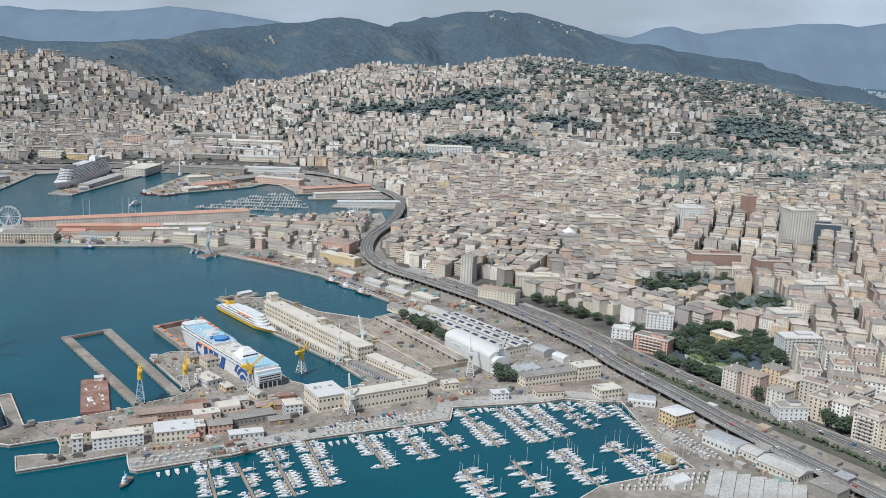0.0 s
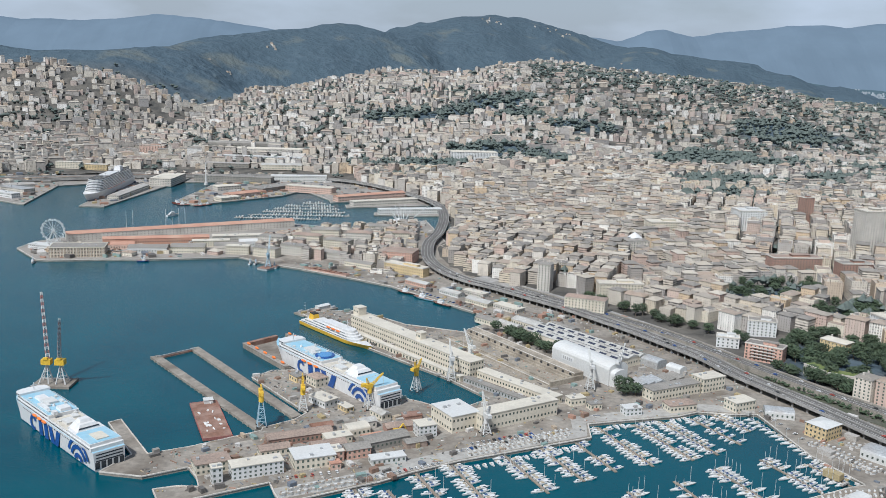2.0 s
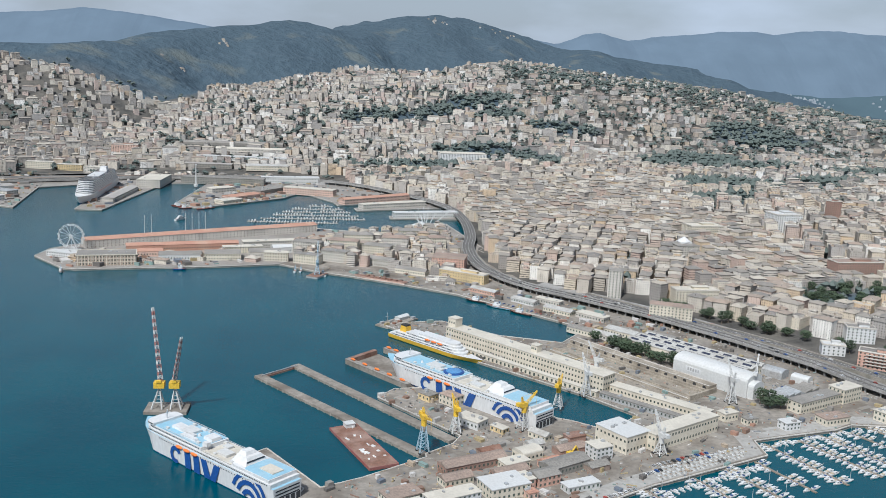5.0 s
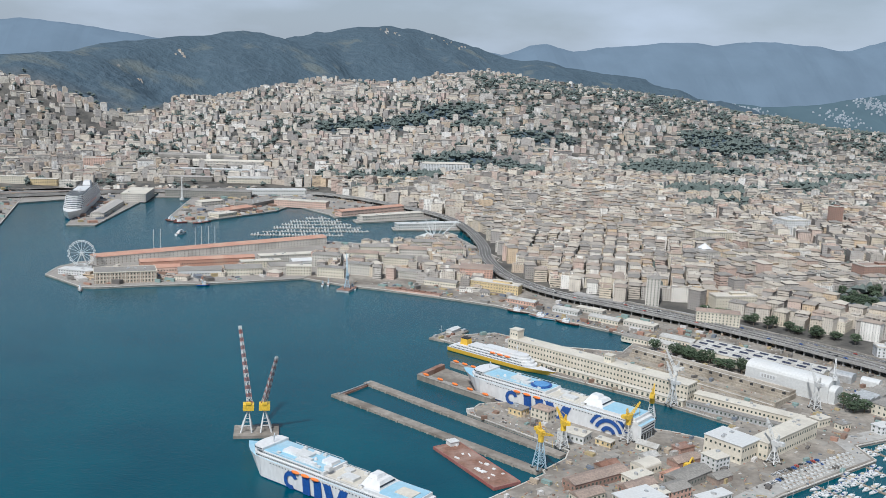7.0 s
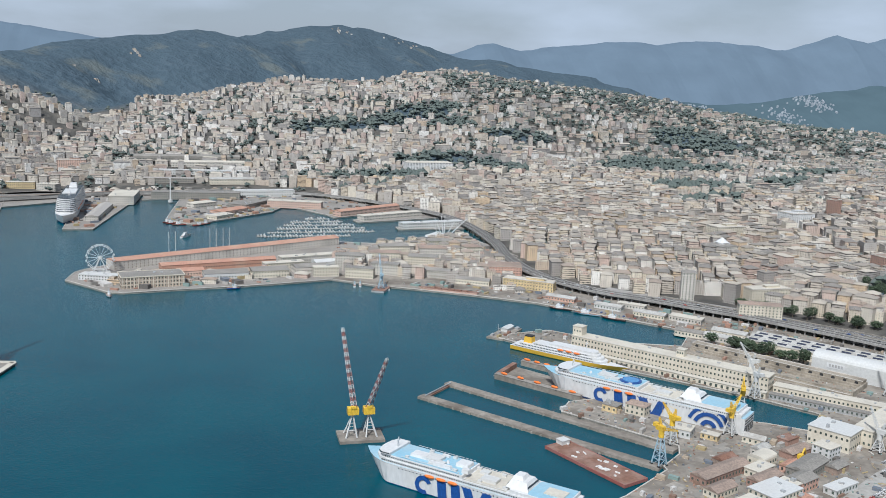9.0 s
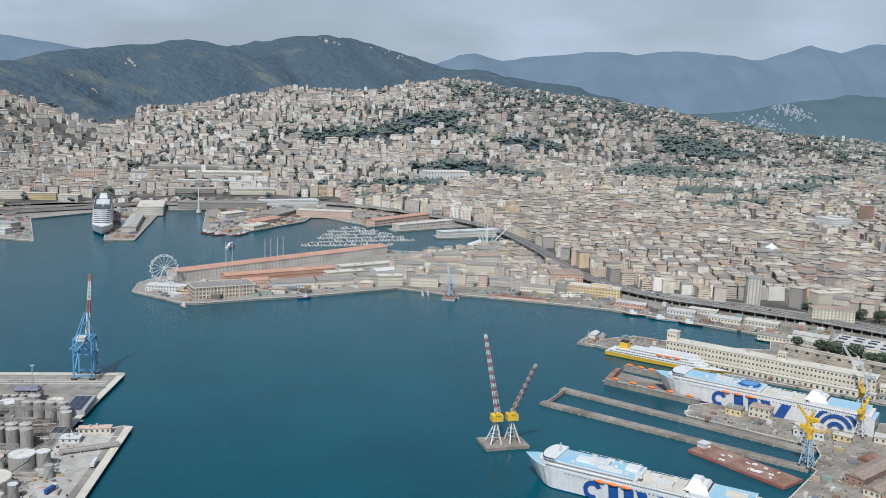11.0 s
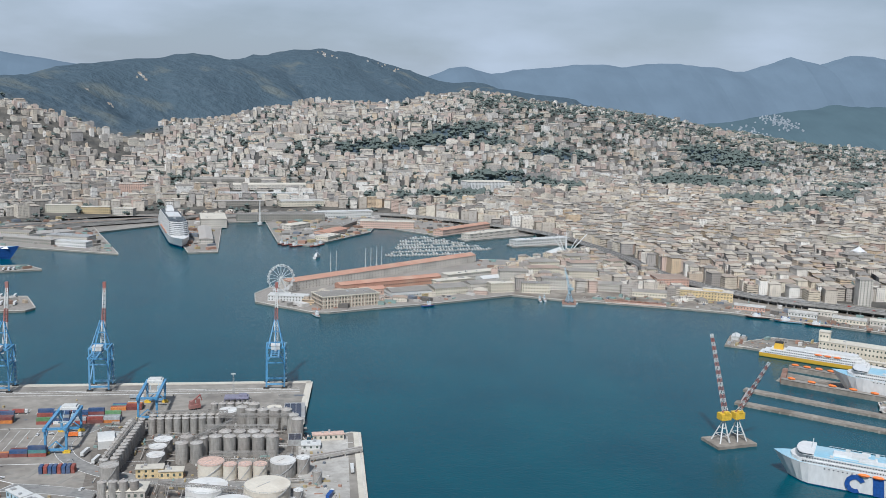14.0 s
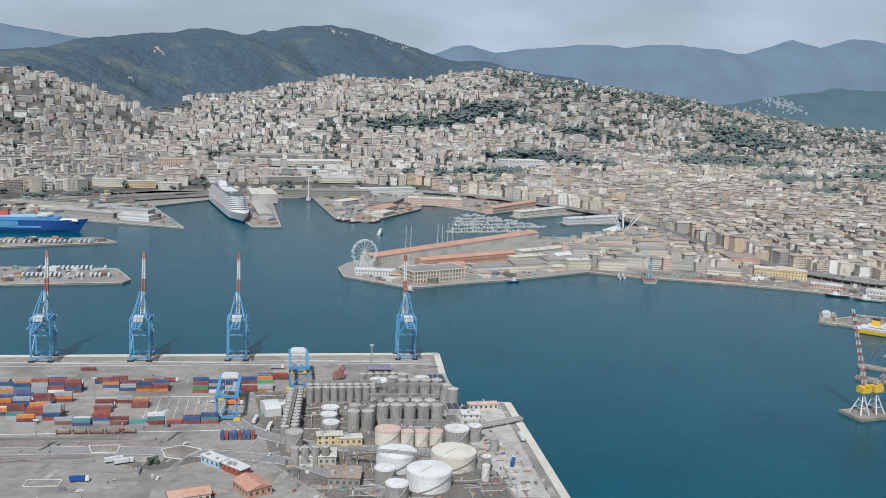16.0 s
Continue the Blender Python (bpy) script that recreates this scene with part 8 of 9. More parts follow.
for x, y, r, h, side, lid, lab in (
        (-449, 427, 6.7, 5.2, "tank_white", "tank_white", "large white storage tank with railed lid"), (-443, 411, 7.2, 5.2, "tank_white", "tank_white", "large white storage tank with spiral stair"), (-430, 424, 7.5, 4.8, "tank_beige", "tank_beige", "large beige storage tank"),
        (-456, 416, 3.4, 5, "silo", "tank_white", "smaller white-lidded tank beside the large ones"), (-456, 403, 3.6, 5.5, "silo", "tank_white", "white-lidded tank beside the large ones"), (-446, 448, 4.5, 5, "tank_beige", "tank_pink", "beige tank with pinkish lid"),
        (-422, 443, 4.5, 5, "silo", "tank_white", "grey tank with pale lid"), (-440, 444, 2.3, 5, "tank_beige", "tank_pink", "small tank with pink lid"), (-435, 443, 2.4, 5, "tank_beige", "tank_pink", "small tank with pink lid"), (-430, 442, 2.4, 5, "tank_beige", "tank_pink", "small tank with pink lid"),
        (-415, 443, 2.4, 5.5, "silo", "tank_white", "narrow grey tank with pale lid"), (-461, 474, 3.3, 5, "silo", "tank_white", "white tank in a row of three"), (-463, 467, 3.1, 5, "silo", "tank_white", "white tank in a row of three"), (-464, 459, 3.1, 5, "silo", "tank_white", "white tank in a row of three"),
        (-435, 500, 3.9, 5.5, "silo", "tank_white", "white tank near the quay's edge"), (-417, 499, 3.2, 5.5, "silo", "tank_beige", "beige-lidded tank near the quay"), (-412, 432, 1.6, 4.5, "silo", "silo_top", "slim grey tank near the quay"), (-421, 417, 1.6, 5, "silo", "tank_white", "slim grey tank near the quay"),
        (-424, 410, 1.3, 5, "tank_white", "tank_white", "slim white tank near the quay"), (-479, 449, 3.1, 6.5, "silo", "silo_top", "single round grey silo by the road")):
    tank(x, y, r, h, side, lid, lab)


def silo_type(r, h, label):
    top = holder("grain_silo", label, "silo", group="silos of the terminal")
    b = Builder()
    b.cyl(0, 0, -0.3, r, h + 0.3, 18)
    part("shell", b, ["silo"], top)
    b = Builder()
    b.cone(0, 0, h, r + 0.08, r * 0.3, 18).cyl(0, 0, h + r * 0.25, 0.35, 0.4, 8)
    part("lid", b, ["silo_top"], top)
    b = Builder()
    for k in range(1, 5):
        b.cyl(0, 0, h * k / 5, r + 0.06, 0.1, 18)
    part("band", b, ["silo"], top)
    return top


big, small = silo_type(2.25, 7.5, "tall round grey silo in a close row"), silo_type(1.45, 6.2, "slim grey silo in a close row")
first_s = {id(big): False, id(small): False}


def put_silo(t, x, y):
    m = pose(x, y, QUAY)
    if not first_s[id(t)]:
        t.matrix_world = m
        first_s[id(t)] = True
    else:
        copy_thing(t, m)


for i in range(5):
    put_silo(big, -443 + 5.0 * i, 466 - 1.1 * i)
    put_silo(big, -444 + 5.0 * i, 471.5 - 1.1 * i)
for x, y in ((-455, 462), (-450, 461), (-448, 466), (-427, 493), (-422.5, 492), (-418, 491), (-413.5, 490), (-430, 497), (-412, 483), (-411, 478), (-453, 468), (-425, 500)):
    put_silo(big, x, y)
for i in range(9):
    put_silo(small, -464 + 3.1 * i, 498.5 - 0.55 * i)
    put_silo(small, -464.5 + 3.1 * i, 494.5 - 0.55 * i)
for i in range(13):
    put_silo(small, -468.5 - 0.75 * i, 495 - 3.2 * i)
    put_silo(small, -472 - 0.75 * i, 494.2 - 3.2 * i)
for i in range(5):
    put_silo(small, -440 + 3.2 * i, 507.5 - 0.5 * i)
for i in range(4):
    put_silo(small, -481 + 3.3 * i, 436 - 0.4 * i)
for p, q, z in (((-446, 475), (-420, 469), 9.3), ((-466, 500), (-436, 494), 8), ((-470, 494), (-480, 456), 8), ((-446, 455), (-424, 450), 6.5), ((-452, 462), (-434, 480), 9.5), ((-440, 488), (-414, 482), 8.8), ((-464, 432), (-440, 420), 7)):
    b = Builder()
    truss(b, (*p, z), (*q, z), 1.1, 1.1, 1.6, 0.18)
    for f in (0.1, 0.5, 0.9):
        b.beam((p[0] + (q[0] - p[0]) * f, p[1] + (q[1] - p[1]) * f, QUAY), (p[0] + (q[0] - p[0]) * f, p[1] + (q[1] - p[1]) * f, z), 0.25)
    mesh_thing("conveyor_bridge", b, ["silo"], "grey steel conveyor bridge between silos and tanks", "conveyor", "conveyor bridges")
b = Builder()
rg = random.Random(9)
for _ in range(110):
    x, y = rg.uniform(-470, -414), rg.uniform(395, 500)
    n, a = rg.uniform(4, 14), rg.choice((TA, TA + 1.57))
    if x + n * math.cos(a) > -409 or y + n * math.sin(a) > 508:
        continue
    b.beam((x, y, QUAY + rg.uniform(0.3, 2.2)), (x + n * math.cos(a), y + n * math.sin(a), QUAY + rg.uniform(0.3, 2.2)), rg.uniform(0.12, 0.28))
mesh_thing("pipework", b, ["silo_top"], "grey pipes running between the tanks", "pipes", kind="stuff")
b = Builder()
b.prism([(-484, 512), (-446, 505), (-414, 506), (-413, 470), (-418, 440), (-420, 396), (-470, 396), (-488, 440)], QUAY - 0.3, QUAY + 0.045)
mesh_thing("tank_yard", b, ["tank_ground"], "dark stained ground between the tanks and silos", "paving", kind="structure")
b = Builder()
b.prism([(-412, 470), (-392, 474), (-409, 393), (-419, 396), (-417, 440)], QUAY - 0.3, QUAY + 0.055)
mesh_thing("dusty_quay", b, ["dust"], "pale dusty paving of the outer quay", "paving", kind="structure")
b = Builder()
TERM = [(-395, 545), (-411, 480), (-391, 476), (-407, 391), (-600, 391), (-600, 560)]
for _ in range(2600):
    x, y = rg.uniform(-600, -392), rg.uniform(393, 545)
    tanks = -485 < x < -405 and 398 < y < 512
    if not inside(x, y, TERM) or (not tanks and rg.random() < 0.93):
        continue
    k = 1.3 if tanks else 1.0
    if rg.random() < 0.8:
        b.box(x, y, QUAY, k * rg.uniform(0.2, 1.1), k * rg.uniform(0.2, 0.8), rg.uniform(0.15, 0.9), rg.uniform(0, 3))
    else:
        b.box(x, y, QUAY, rg.uniform(1.5, 5), rg.uniform(0.2, 0.6), rg.uniform(0.15, 1.2), rg.choice((TA, TA + 1.57)))
mesh_thing("terminal_clutter", b, ["gear"], "crates, bins and parts scattered on the terminal", "clutter", kind="stuff")
b = Builder()
for p, q in (((-404, 391), (-387, 477)), ((-393, 548), (-410, 480)), ((-393, 548), (-600, 584))):
    (c, n, a) = span(p, q)
    b.box(c[0] - math.cos(a + math.pi / 2) * 0.6 * (1 if p[1] < 500 else -1) * -1, c[1], QUAY + 0.02, n, 3.0, 0.25, a)
mesh_thing("quay_strip", b, ["cream_roof"], "pale raised strip along the quay's edge", "kerb", kind="structure")

# ---- tracks, wagons and yard gear west of the silos ----
b = Builder()                                      # conveyor across the outer quay
for e in (-0.9, 0.9):
    b.beam((-411, 452 + e, QUAY + 1.5), (-390.5, 456.5 + e, QUAY + 1.5), 0.9)
for f in (0.05, 0.35, 0.65, 0.95):
    b.box(-411 + 20.5 * f, 452 + 4.5 * f, QUAY, 0.5, 2.6, 1.2, 0.2)
mesh_thing("conveyor", b, ["silo_top"], "twin-tube grey conveyor across the outer quay", "conveyor", "conveyor bridges")
top = holder("hopper_block", "cluster of grey hoppers under a violet-grey steel roof", "hoppers", pose(-429.5, 517, QUAY, 0, 0, math.degrees(TA)))
for i in range(5):
    part("hopper", Builder().cyl(-4.4 + 2.2 * i, -1.6, -0.2, 1.0, 4.6, 12).cyl(-4.4 + 2.2 * i, 1.6, -0.2, 1.0, 4.6, 12), ["silo"], top)
part("roof", Builder().box(-0.6, 0, 5.0, 10, 5.4, 0.5).box(2, 0.4, 5.5, 3.4, 2.4, 0.8), ["violet_sheet"], top, "violet-grey steel roof")
b = Builder()
for i in range(5):
    for e in (-2.6, 2.6):
        b.beam((-5.4 + 2.4 * i, e, 0), (-5.4 + 2.4 * i, e, 5.2), 0.2)
part("frame", b, ["violet_sheet"], top)
top = holder("mobile_crane", "red harbour handling machine beside the silos", "machine", pose(-447, 520.5, QUAY, 0, 0, 20))
part("body", Builder().box(0, 0, 0.6, 4.6, 2.2, 1.6).box(-1, 0.3, 2.2, 2, 1.6, 1.6).box(1.4, -0.4, 2.2, 1.2, 1.2, 2.2), ["boom_red"], top)
part("arm", Builder().beam((-1, 0, 3.6), (2.6, 0.4, 5.8), 0.5).beam((2.6, 0.4, 5.8), (3.4, 0.4, 3.2), 0.35), ["boom_red"], top)
for e in (-1.6, 0, 1.6):
    part("wheel", Builder().box(e, 0, 0, 1.0, 2.4, 0.7), ["black"], top)
for i in range(5):
    (c, n, a) = span((-556 + 5.4 * i, 481.5 - 1.05 * i), (-551.4 + 5.4 * i, 480.6 - 1.05 * i))
    top = holder("flat_wagon", "rust-brown flat railway wagon standing on the tracks", "wagon", pose(*c, QUAY, 0, 0, math.degrees(a)), "wagons on the terminal tracks")
    part("frame", Builder().box(0, 0, 0.5, 4.9, 1.2, 0.3).box(-2.2, 0, 0.8, 0.3, 1.2, 0.7).box(2.2, 0, 0.8, 0.3, 1.2, 0.7), ["rust"], top)
    part("bogie", Builder().box(-1.6, 0, 0, 1.2, 1.0, 0.5).box(1.6, 0, 0, 1.2, 1.0, 0.5), ["black"], top)
M["ballast"] = surface("track_ballast", (0.13, 0.118, 0.10), 0.95, dirt=(0.22, 0.2, 0.17), amount=0.8, big=0.08, small=0.8, stretch=(0.3, 1, 1))
b = Builder()
b.prism([along(255, 93), along(180, 95), along(140, 97), along(112, 102), along(112, 114), along(150, 117), along(255, 126)], QUAY - 0.2, QUAY + 0.006)
b.prism([along(128, 118), along(100, 112), along(94, 118), along(112, 127)], QUAY - 0.2, QUAY + 0.006)
mesh_thing("ballast", b, ["ballast"], "dark stained ballast under the terminal tracks", "track bed", kind="structure")
for k in range(9):
    line = smooth_line([along(235, 98 + 2.6 * k), along(180, 99 + 2.4 * k), along(140, 100 + 1.6 * k), along(114, 102 + 1.5 * k)], 6)
    b = Builder()
    strip(b, line, -0.75, 0.75, QUAY, QUAY + 0.03, 0)
    for e in (-0.42, 0.34):
        strip(b, line, e, e + 0.14, QUAY, QUAY + 0.07, 1)
    mesh_thing("rail_track", b, ["road_worn", "rust"], "curving railway track set in the terminal paving", "track", kind="structure")
for (x0, y0), (x1, y1), w in (((-590, 472), (-557, 465), 1.6), ((-562, 458), (-543, 454), 1.4)):
    (c, n, a) = span((x0, y0), (x1, y1))
    mesh_thing("platform", Builder().box(*c, QUAY + 0.005, n, w, 0.5, a), ["slate"], "long dark loading platform by the tracks", "platform", kind="structure")
for pts in ([(-522, 459), (-515, 461), (-509, 456), (-516, 449), (-521, 452)], [(-563, 439), (-553, 437), (-552, 441.5), (-562, 444)], [(-545, 468), (-535, 466), (-536, 460), (-544, 461)]):
    b = Builder()
    b.prism(pts, QUAY, QUAY + 0.12)
    for p, q in zip(pts, pts[1:] + pts[:1]):
        b.beam((*p, QUAY + 0.14), (*q, QUAY + 0.14), 0.22, 1)
    mesh_thing("traffic_island", b, ["quay_old", "line_white"], "bare traffic island with pale kerb", "island", kind="structure")
b = Builder()
rg = random.Random(4)
for _ in range(26):
    clump(b, -525 + rg.uniform(-1.6, 1.6), 448 + rg.uniform(-1.6, 1.6), QUAY + rg.uniform(0.4, 1.6), 0.7, rg)
mesh_thing("bush", b, ["leaf"], "round green bush on the traffic island", "bush")
for x, y in ((-561, 466), (-430, 531), (-520, 466), (-544, 507), (-590, 500)):
    top = holder("light_mast", "tall slim lattice light mast on the terminal", "light mast", pose(x, y, QUAY), "light masts of the terminal")
    part("mast", truss(Builder(), (0, 0, 0), (0, 0, 11), 0.8, 0.35, 1.6, 0.12), ["grey_metal"], top)
    part("lamp", Builder().box(0, 0, 11, 1.8, 0.5, 0.4), ["white_metal"], top)


def lorry(x, y, rz, col, label):
    top = holder("lorry", label, "lorry", pose(x, y, QUAY, 0, 0, rz), "lorries on the terminal")
    part("cab", Builder().box(2.4, 0, 0.45, 1.1, 1.2, 1.3), ["white_paint"], top)
    part("load", Builder().box(-0.6, 0, 0.55, 4.6, 1.2, 1.3), [col], top)
    part("wheels", Builder().box(2.4, 0, 0, 0.6, 1.15, 0.5).box(-1.9, 0, 0, 1.4, 1.15, 0.5), ["black"], top)


for q in ((-537, 452, 10, "white_metal", "white lorry parked by the tracks"), (-534, 450, 10, "white_metal", "white lorry beside another by the tracks"), (-547, 439, -10, "ship_blue", "blue lorry on the terminal"), (-488, 478, 70, "white_metal", "white lorry at the tent store"), (-484, 470, 70, "white_metal", "white lorry on the service road"), (-493, 498, -10, "orange", "orange loaded lorry between the rows"), (-470, 540, -10, "box_grey", "grey container lorry on the quay"), (-515, 531, -10, "box_red", "red container lorry between the rows"), (-398, 440, 80, "white_metal", "white lorry on the outer quay"), (-410, 420, 60, "ship_blue", "blue lorry on the outer quay")):
    lorry(*q)
for i in range(24):
    rgx, rgy = rg.uniform(-600, -480), rg.uniform(415, 535)
    if not any(inside(rgx, rgy, [along(u, v) for u, v in ((60, 14), (245, 14), (245, 62), (60, 62))]) for _ in (0,)):
        put_car(rgx, rgy, QUAY, rg.uniform(0, 3))

def slab_step(k):
    """Slabs of paving lie a few millimetres above or below their neighbours."""
    return (k * 7 % 13) * 0.0045 + (k // 13 % 12) * 0.00035


b = Builder()
rg = random.Random(61)
for k in range(150):                               # older and newer slabs of paving
    x, y = rg.uniform(-600, -400), rg.uniform(395, 560)
    if inside(x, y, TERM) and not inside(x, y, [along(u, v) for u, v in ((66, 28), (240, 28), (240, 126), (66, 126))]):
        b.box(x, y, QUAY - 0.02, rg.uniform(3, 12), rg.uniform(2, 7), 0.028 + slab_step(k), TA)
for k in range(150):                               # repairs and tracks round the railway yard
    x, y = rg.uniform(-600, -485), rg.uniform(405, 470)
    if inside(x, y, TERM):
        b.box(x, y, QUAY - 0.02, rg.uniform(3, 16), rg.uniform(0.5, 3.5), 0.0305 + slab_step(k), TA + rg.choice((0.0, 0.0, 0.35, -0.5, 1.2)))
for k in range(420):                               # the yard's patched and stained paving
    x, y = rg.uniform(-175, 100), rg.uniform(325, 620)
    if inside(x, y, YARD) and inside(x + 5, y + 4, YARD) and inside(x - 5, y - 4, YARD) and near_line(x, y, SHIP_LINE)[0] > 10 and near_line(x, y, HIGHWAY)[0] > 12:
        b.box(x, y, QUAY - 0.02, rg.uniform(2, 10), rg.uniform(1.5, 6), 0.028 + slab_step(k), rg.choice((0.45, 0.45, -0.85)))
mesh_thing("paving_patches", b, ["gear_paving"], "lighter and darker repaired patches of paving", "paving", kind="stuff")

# ---- the old harbour ----
M["window_pale"] = surface("pale_window", (0.22, 0.19, 0.16), 0.5, small=2)
(c, n, a) = span((-371, 766), (-199, 862))
top = holder("cotton_warehouse", "very long pale warehouse with terracotta roof on the mole", "warehouse", pose(*c, QUAY, 0, 0, math.degrees(a)))
part("wall", windowed_wall(Builder(), n, 13, 6.2, 3.0), ["stone_trim", "window_pale"], top)
part("roof", Builder().gable(0, 0, 6.2, n, 13, 1.8), ["tile_red"], top)
for x, y, w, d, h, rz, wall, roof, st, rows, lab in (
        (-296, 766, 84, 9, 5.0, 0.275, "tile_red", "tile_red", "gable", 1, "long low building with terracotta roof on the mole"),
        (-340, 713, 40, 18, 7.5, 0.2, "tan_brick", "slate", "flat", 3, "square tan brick warehouse with dark flat roof"),
        (-374, 732, 26, 9, 3.4, -0.35, "white_paint", "white_metal", "flat", 2, "white low terminal building at the mole's head"),
        (-292, 732, 30, 14, 4.5, 0.12, "white_metal", "slate", "gable", 1, "white hall with dark ridged roof"),
        (-262, 738, 26, 16, 5.0, 0.15, "cream", "slate", "gable", 2, "cream hall with grey ridged roof"),
        (-316, 742, 18, 10, 4.0, 0.2, "tank_pink", "tile_red", "gable", 1, "small red-roofed market hall"),
        (-232, 750, 24, 14, 4.5, 0.2, "stone_trim", "slate", "gable", 1, "grey-roofed shed on the mole"),
        (-215, 768, 26, 10, 4.5, 0.3, "white_metal", "white_metal", "gable", 1, "white-roofed hall behind the mole"),
        (-222, 782, 62, 9, 6.5, 0.3, "stone_trim", "cream_roof", "flat", 3, "long grey arcaded house on the mole"),
        (-250, 761, 30, 8, 5, 0.25, "cream", "cream_roof", "flat", 3, "long cream flats on the mole"),
        (-222, 735, 18, 8, 6.5, 0.0, "cream", "cream_roof", "flat", 3, "cream house on the city quay"),
        (-198, 728, 20, 9, 7.0, -0.35, "cream", "slate", "flat", 3, "yellowish office on the city quay"),
        (-178, 738, 20, 10, 8.0, -0.35, "stone_trim", "slate", "flat", 4, "grey quay apartment block"),
        (-200, 765, 22, 10, 9.5, -0.2, "stone_trim", "slate", "hip", 5, "tall pale old house on the mole"),
        (-172, 772, 24, 11, 10, -0.2, "cream", "tile_brown", "hip", 5, "tall cream old house on the mole"),
        (-145, 760, 22, 12, 9, -0.3, "cream", "slate", "hip", 5, "old town block on the mole"),
        (-143, 725, 22, 9, 5.5, -0.5, "stone_trim", "slate", "gable", 2, "long grey store by the city quay"),
        (-122, 700, 24, 7, 3.5, -0.5, "cream", "slate", "gable", 1, "low slate-roofed quay shed"),
        (-160, 800, 24, 12, 10, 0.0, "cream", "slate", "hip", 5, "grey-roofed old block near the basin"),
        (-130, 790, 22, 12, 10, -0.1, "stone_trim", "tile_brown", "hip", 5, "pale old block near the basin"),
        (-115, 830, 20, 12, 9, 0.1, "cream", "slate", "hip", 4, "cream old block by the basin"),
        (-95, 800, 14, 12, 9, 0.1, "cream", "tile_brown", "hip", 4, "tall house beside the elevated road"),
        (-92, 954, 66, 11, 5.0, 0.24, "white_metal", "white_metal", "flat", 2, "long white aquarium hall on its pier"),
        (-140, 1046, 88, 12, 5.5, 0.62, "tank_pink", "tile_red", "gable", 2, "long pinkish pier building with red roof"),
        (-122, 1010, 76, 11, 5.0, 0.47, "stone_trim", "cream_roof", "flat", 2, "long pale building on the pier"),
        (-391, 1128, 26, 56, 8.5, -0.04, "stone_trim", "cream_roof", "flat", 4, "pale passenger terminal on the pier"),
        (-406, 1030, 12, 90, 4.5, -0.05, "stone_trim", "silo_top", "gable", 2, "narrow grey-roofed pier gallery"),
        (-283, 1040, 40, 16, 4, 0.87, "tank_pink", "tile_red", "gable", 1, "red-roofed store on the pier"),
        (-212, 1085, 58, 14, 7, -0.29, "tank_pink", "cream_roof", "flat", 3, "long reddish office by the harbour"),
        (-316, 1152, 96, 16, 7.5, -0.06, "slate", "slate", "flat", 4, "long dark grey parking deck behind the port"),
        (-262, 1092, 22, 46, 4.5, -0.55, "concrete", "slate", "flat", 1, "long grey shed with solar roof on the tug pier"),
        (-292, 1008, 14, 26, 3.5, -0.72, "cream", "cream_roof", "flat", 1, "pale store on the tug pier"),
        (-310, 1085, 30, 12, 5, 0.7, "stone_trim", "cream_roof", "hip", 2, "pale customs house on the tug pier"),
        (-560, 1052, 74, 20, 3.0, 0.5, "grey_metal", "silo_top", "flat", 1, "low flat-roofed ferry hall on the pier"),
        (-524, 1018, 40, 14, 5.5, -0.5, "stone_trim", "grey_metal", "flat", 3, "grey galleried ferry terminal on the pier"),
        (-240, 1180, 70, 14, 7, 0.15, "white_metal", "white_metal", "flat", 2, "white industrial building behind the port"),
        (-556, 1012, 50, 12, 4.5, -0.6, "silo", "silo_top", "flat", 2, "grey sheds of the ferry terminal"),
        (-520, 985, 30, 10, 5, -0.55, "white_paint", "white_metal", "flat", 2, "white terminal house at the ferry pier"),
        (-590, 1060, 70, 12, 5, -0.45, "cream", "slate", "gable", 2, "long sheds behind the ferry pier")):
    shed("harbour_building", x, y, w, d, h, rz, wall, roof, lab, st, 1.6, rows=rows, group="buildings of the old harbour")

for x, y, w, d, h, rz, wall, roof, st, rows, lab in (
        (-308, 1303, 112, 13, 5.5, -0.05, "white_metal", "white_metal", "flat", 2, "long white goods shed behind the port"),
        (-298, 1336, 104, 14, 6.5, 0.06, "stone_trim", "cream_roof", "gable", 2, "long pale goods shed behind the port"),
        (-330, 1364, 136, 16, 6.5, 0.06, "slate", "slate", "barrel", 1, "dark vaulted train shed behind the port"),
        (-350, 1268, 60, 16, 5, 0.0, "concrete", "silo_top", "flat", 2, "low grey depot beside the railway"),
        (-275, 1262, 54, 18, 6, 0.1, "cream", "hall_roof", "gable", 2, "cream depot with a grey ridged roof"),
        (-545, 1217, 32, 11, 8, 0.03, "cream", "cream_roof", "flat", 4, "long cream palace facing the ferry piers"),
        (-510, 1219, 30, 11, 7, 0.03, "yellow_wall", "cream_roof", "flat", 4, "long yellowish palace facing the ferry piers"),
        (-480, 1214, 22, 14, 7.5, -0.3, "stone_trim", "cream_roof", "flat", 4, "pale station front facing the ferry piers")):
    shed("harbour_building", x, y, w, d, h, rz, wall, roof, lab, st, 2.0, rows=rows, z=ground_at(x, y), group="buildings of the old harbour")
square = next(o for o in bpy.data.objects if o.parent is None and o.name.startswith("harbour_building") and math.hypot(o.matrix_world.translation.x + 340, o.matrix_world.translation.y - 713) < 1)
for z, t, o in ((7.4, 0.6, 0.4), (2.3, 0.35, 0.15), (4.8, 0.25, 0.1)):
    part("stone_band", ring(40, 18, o, z, t), ["cream"], square, "cream stone band")
for i in range(17):
    part("pilaster", Builder().box(-19 + 38 * i / 16, -9.1, 0, 0.5, 0.3, 7.4), ["cream"], square, "cream stone pilaster")

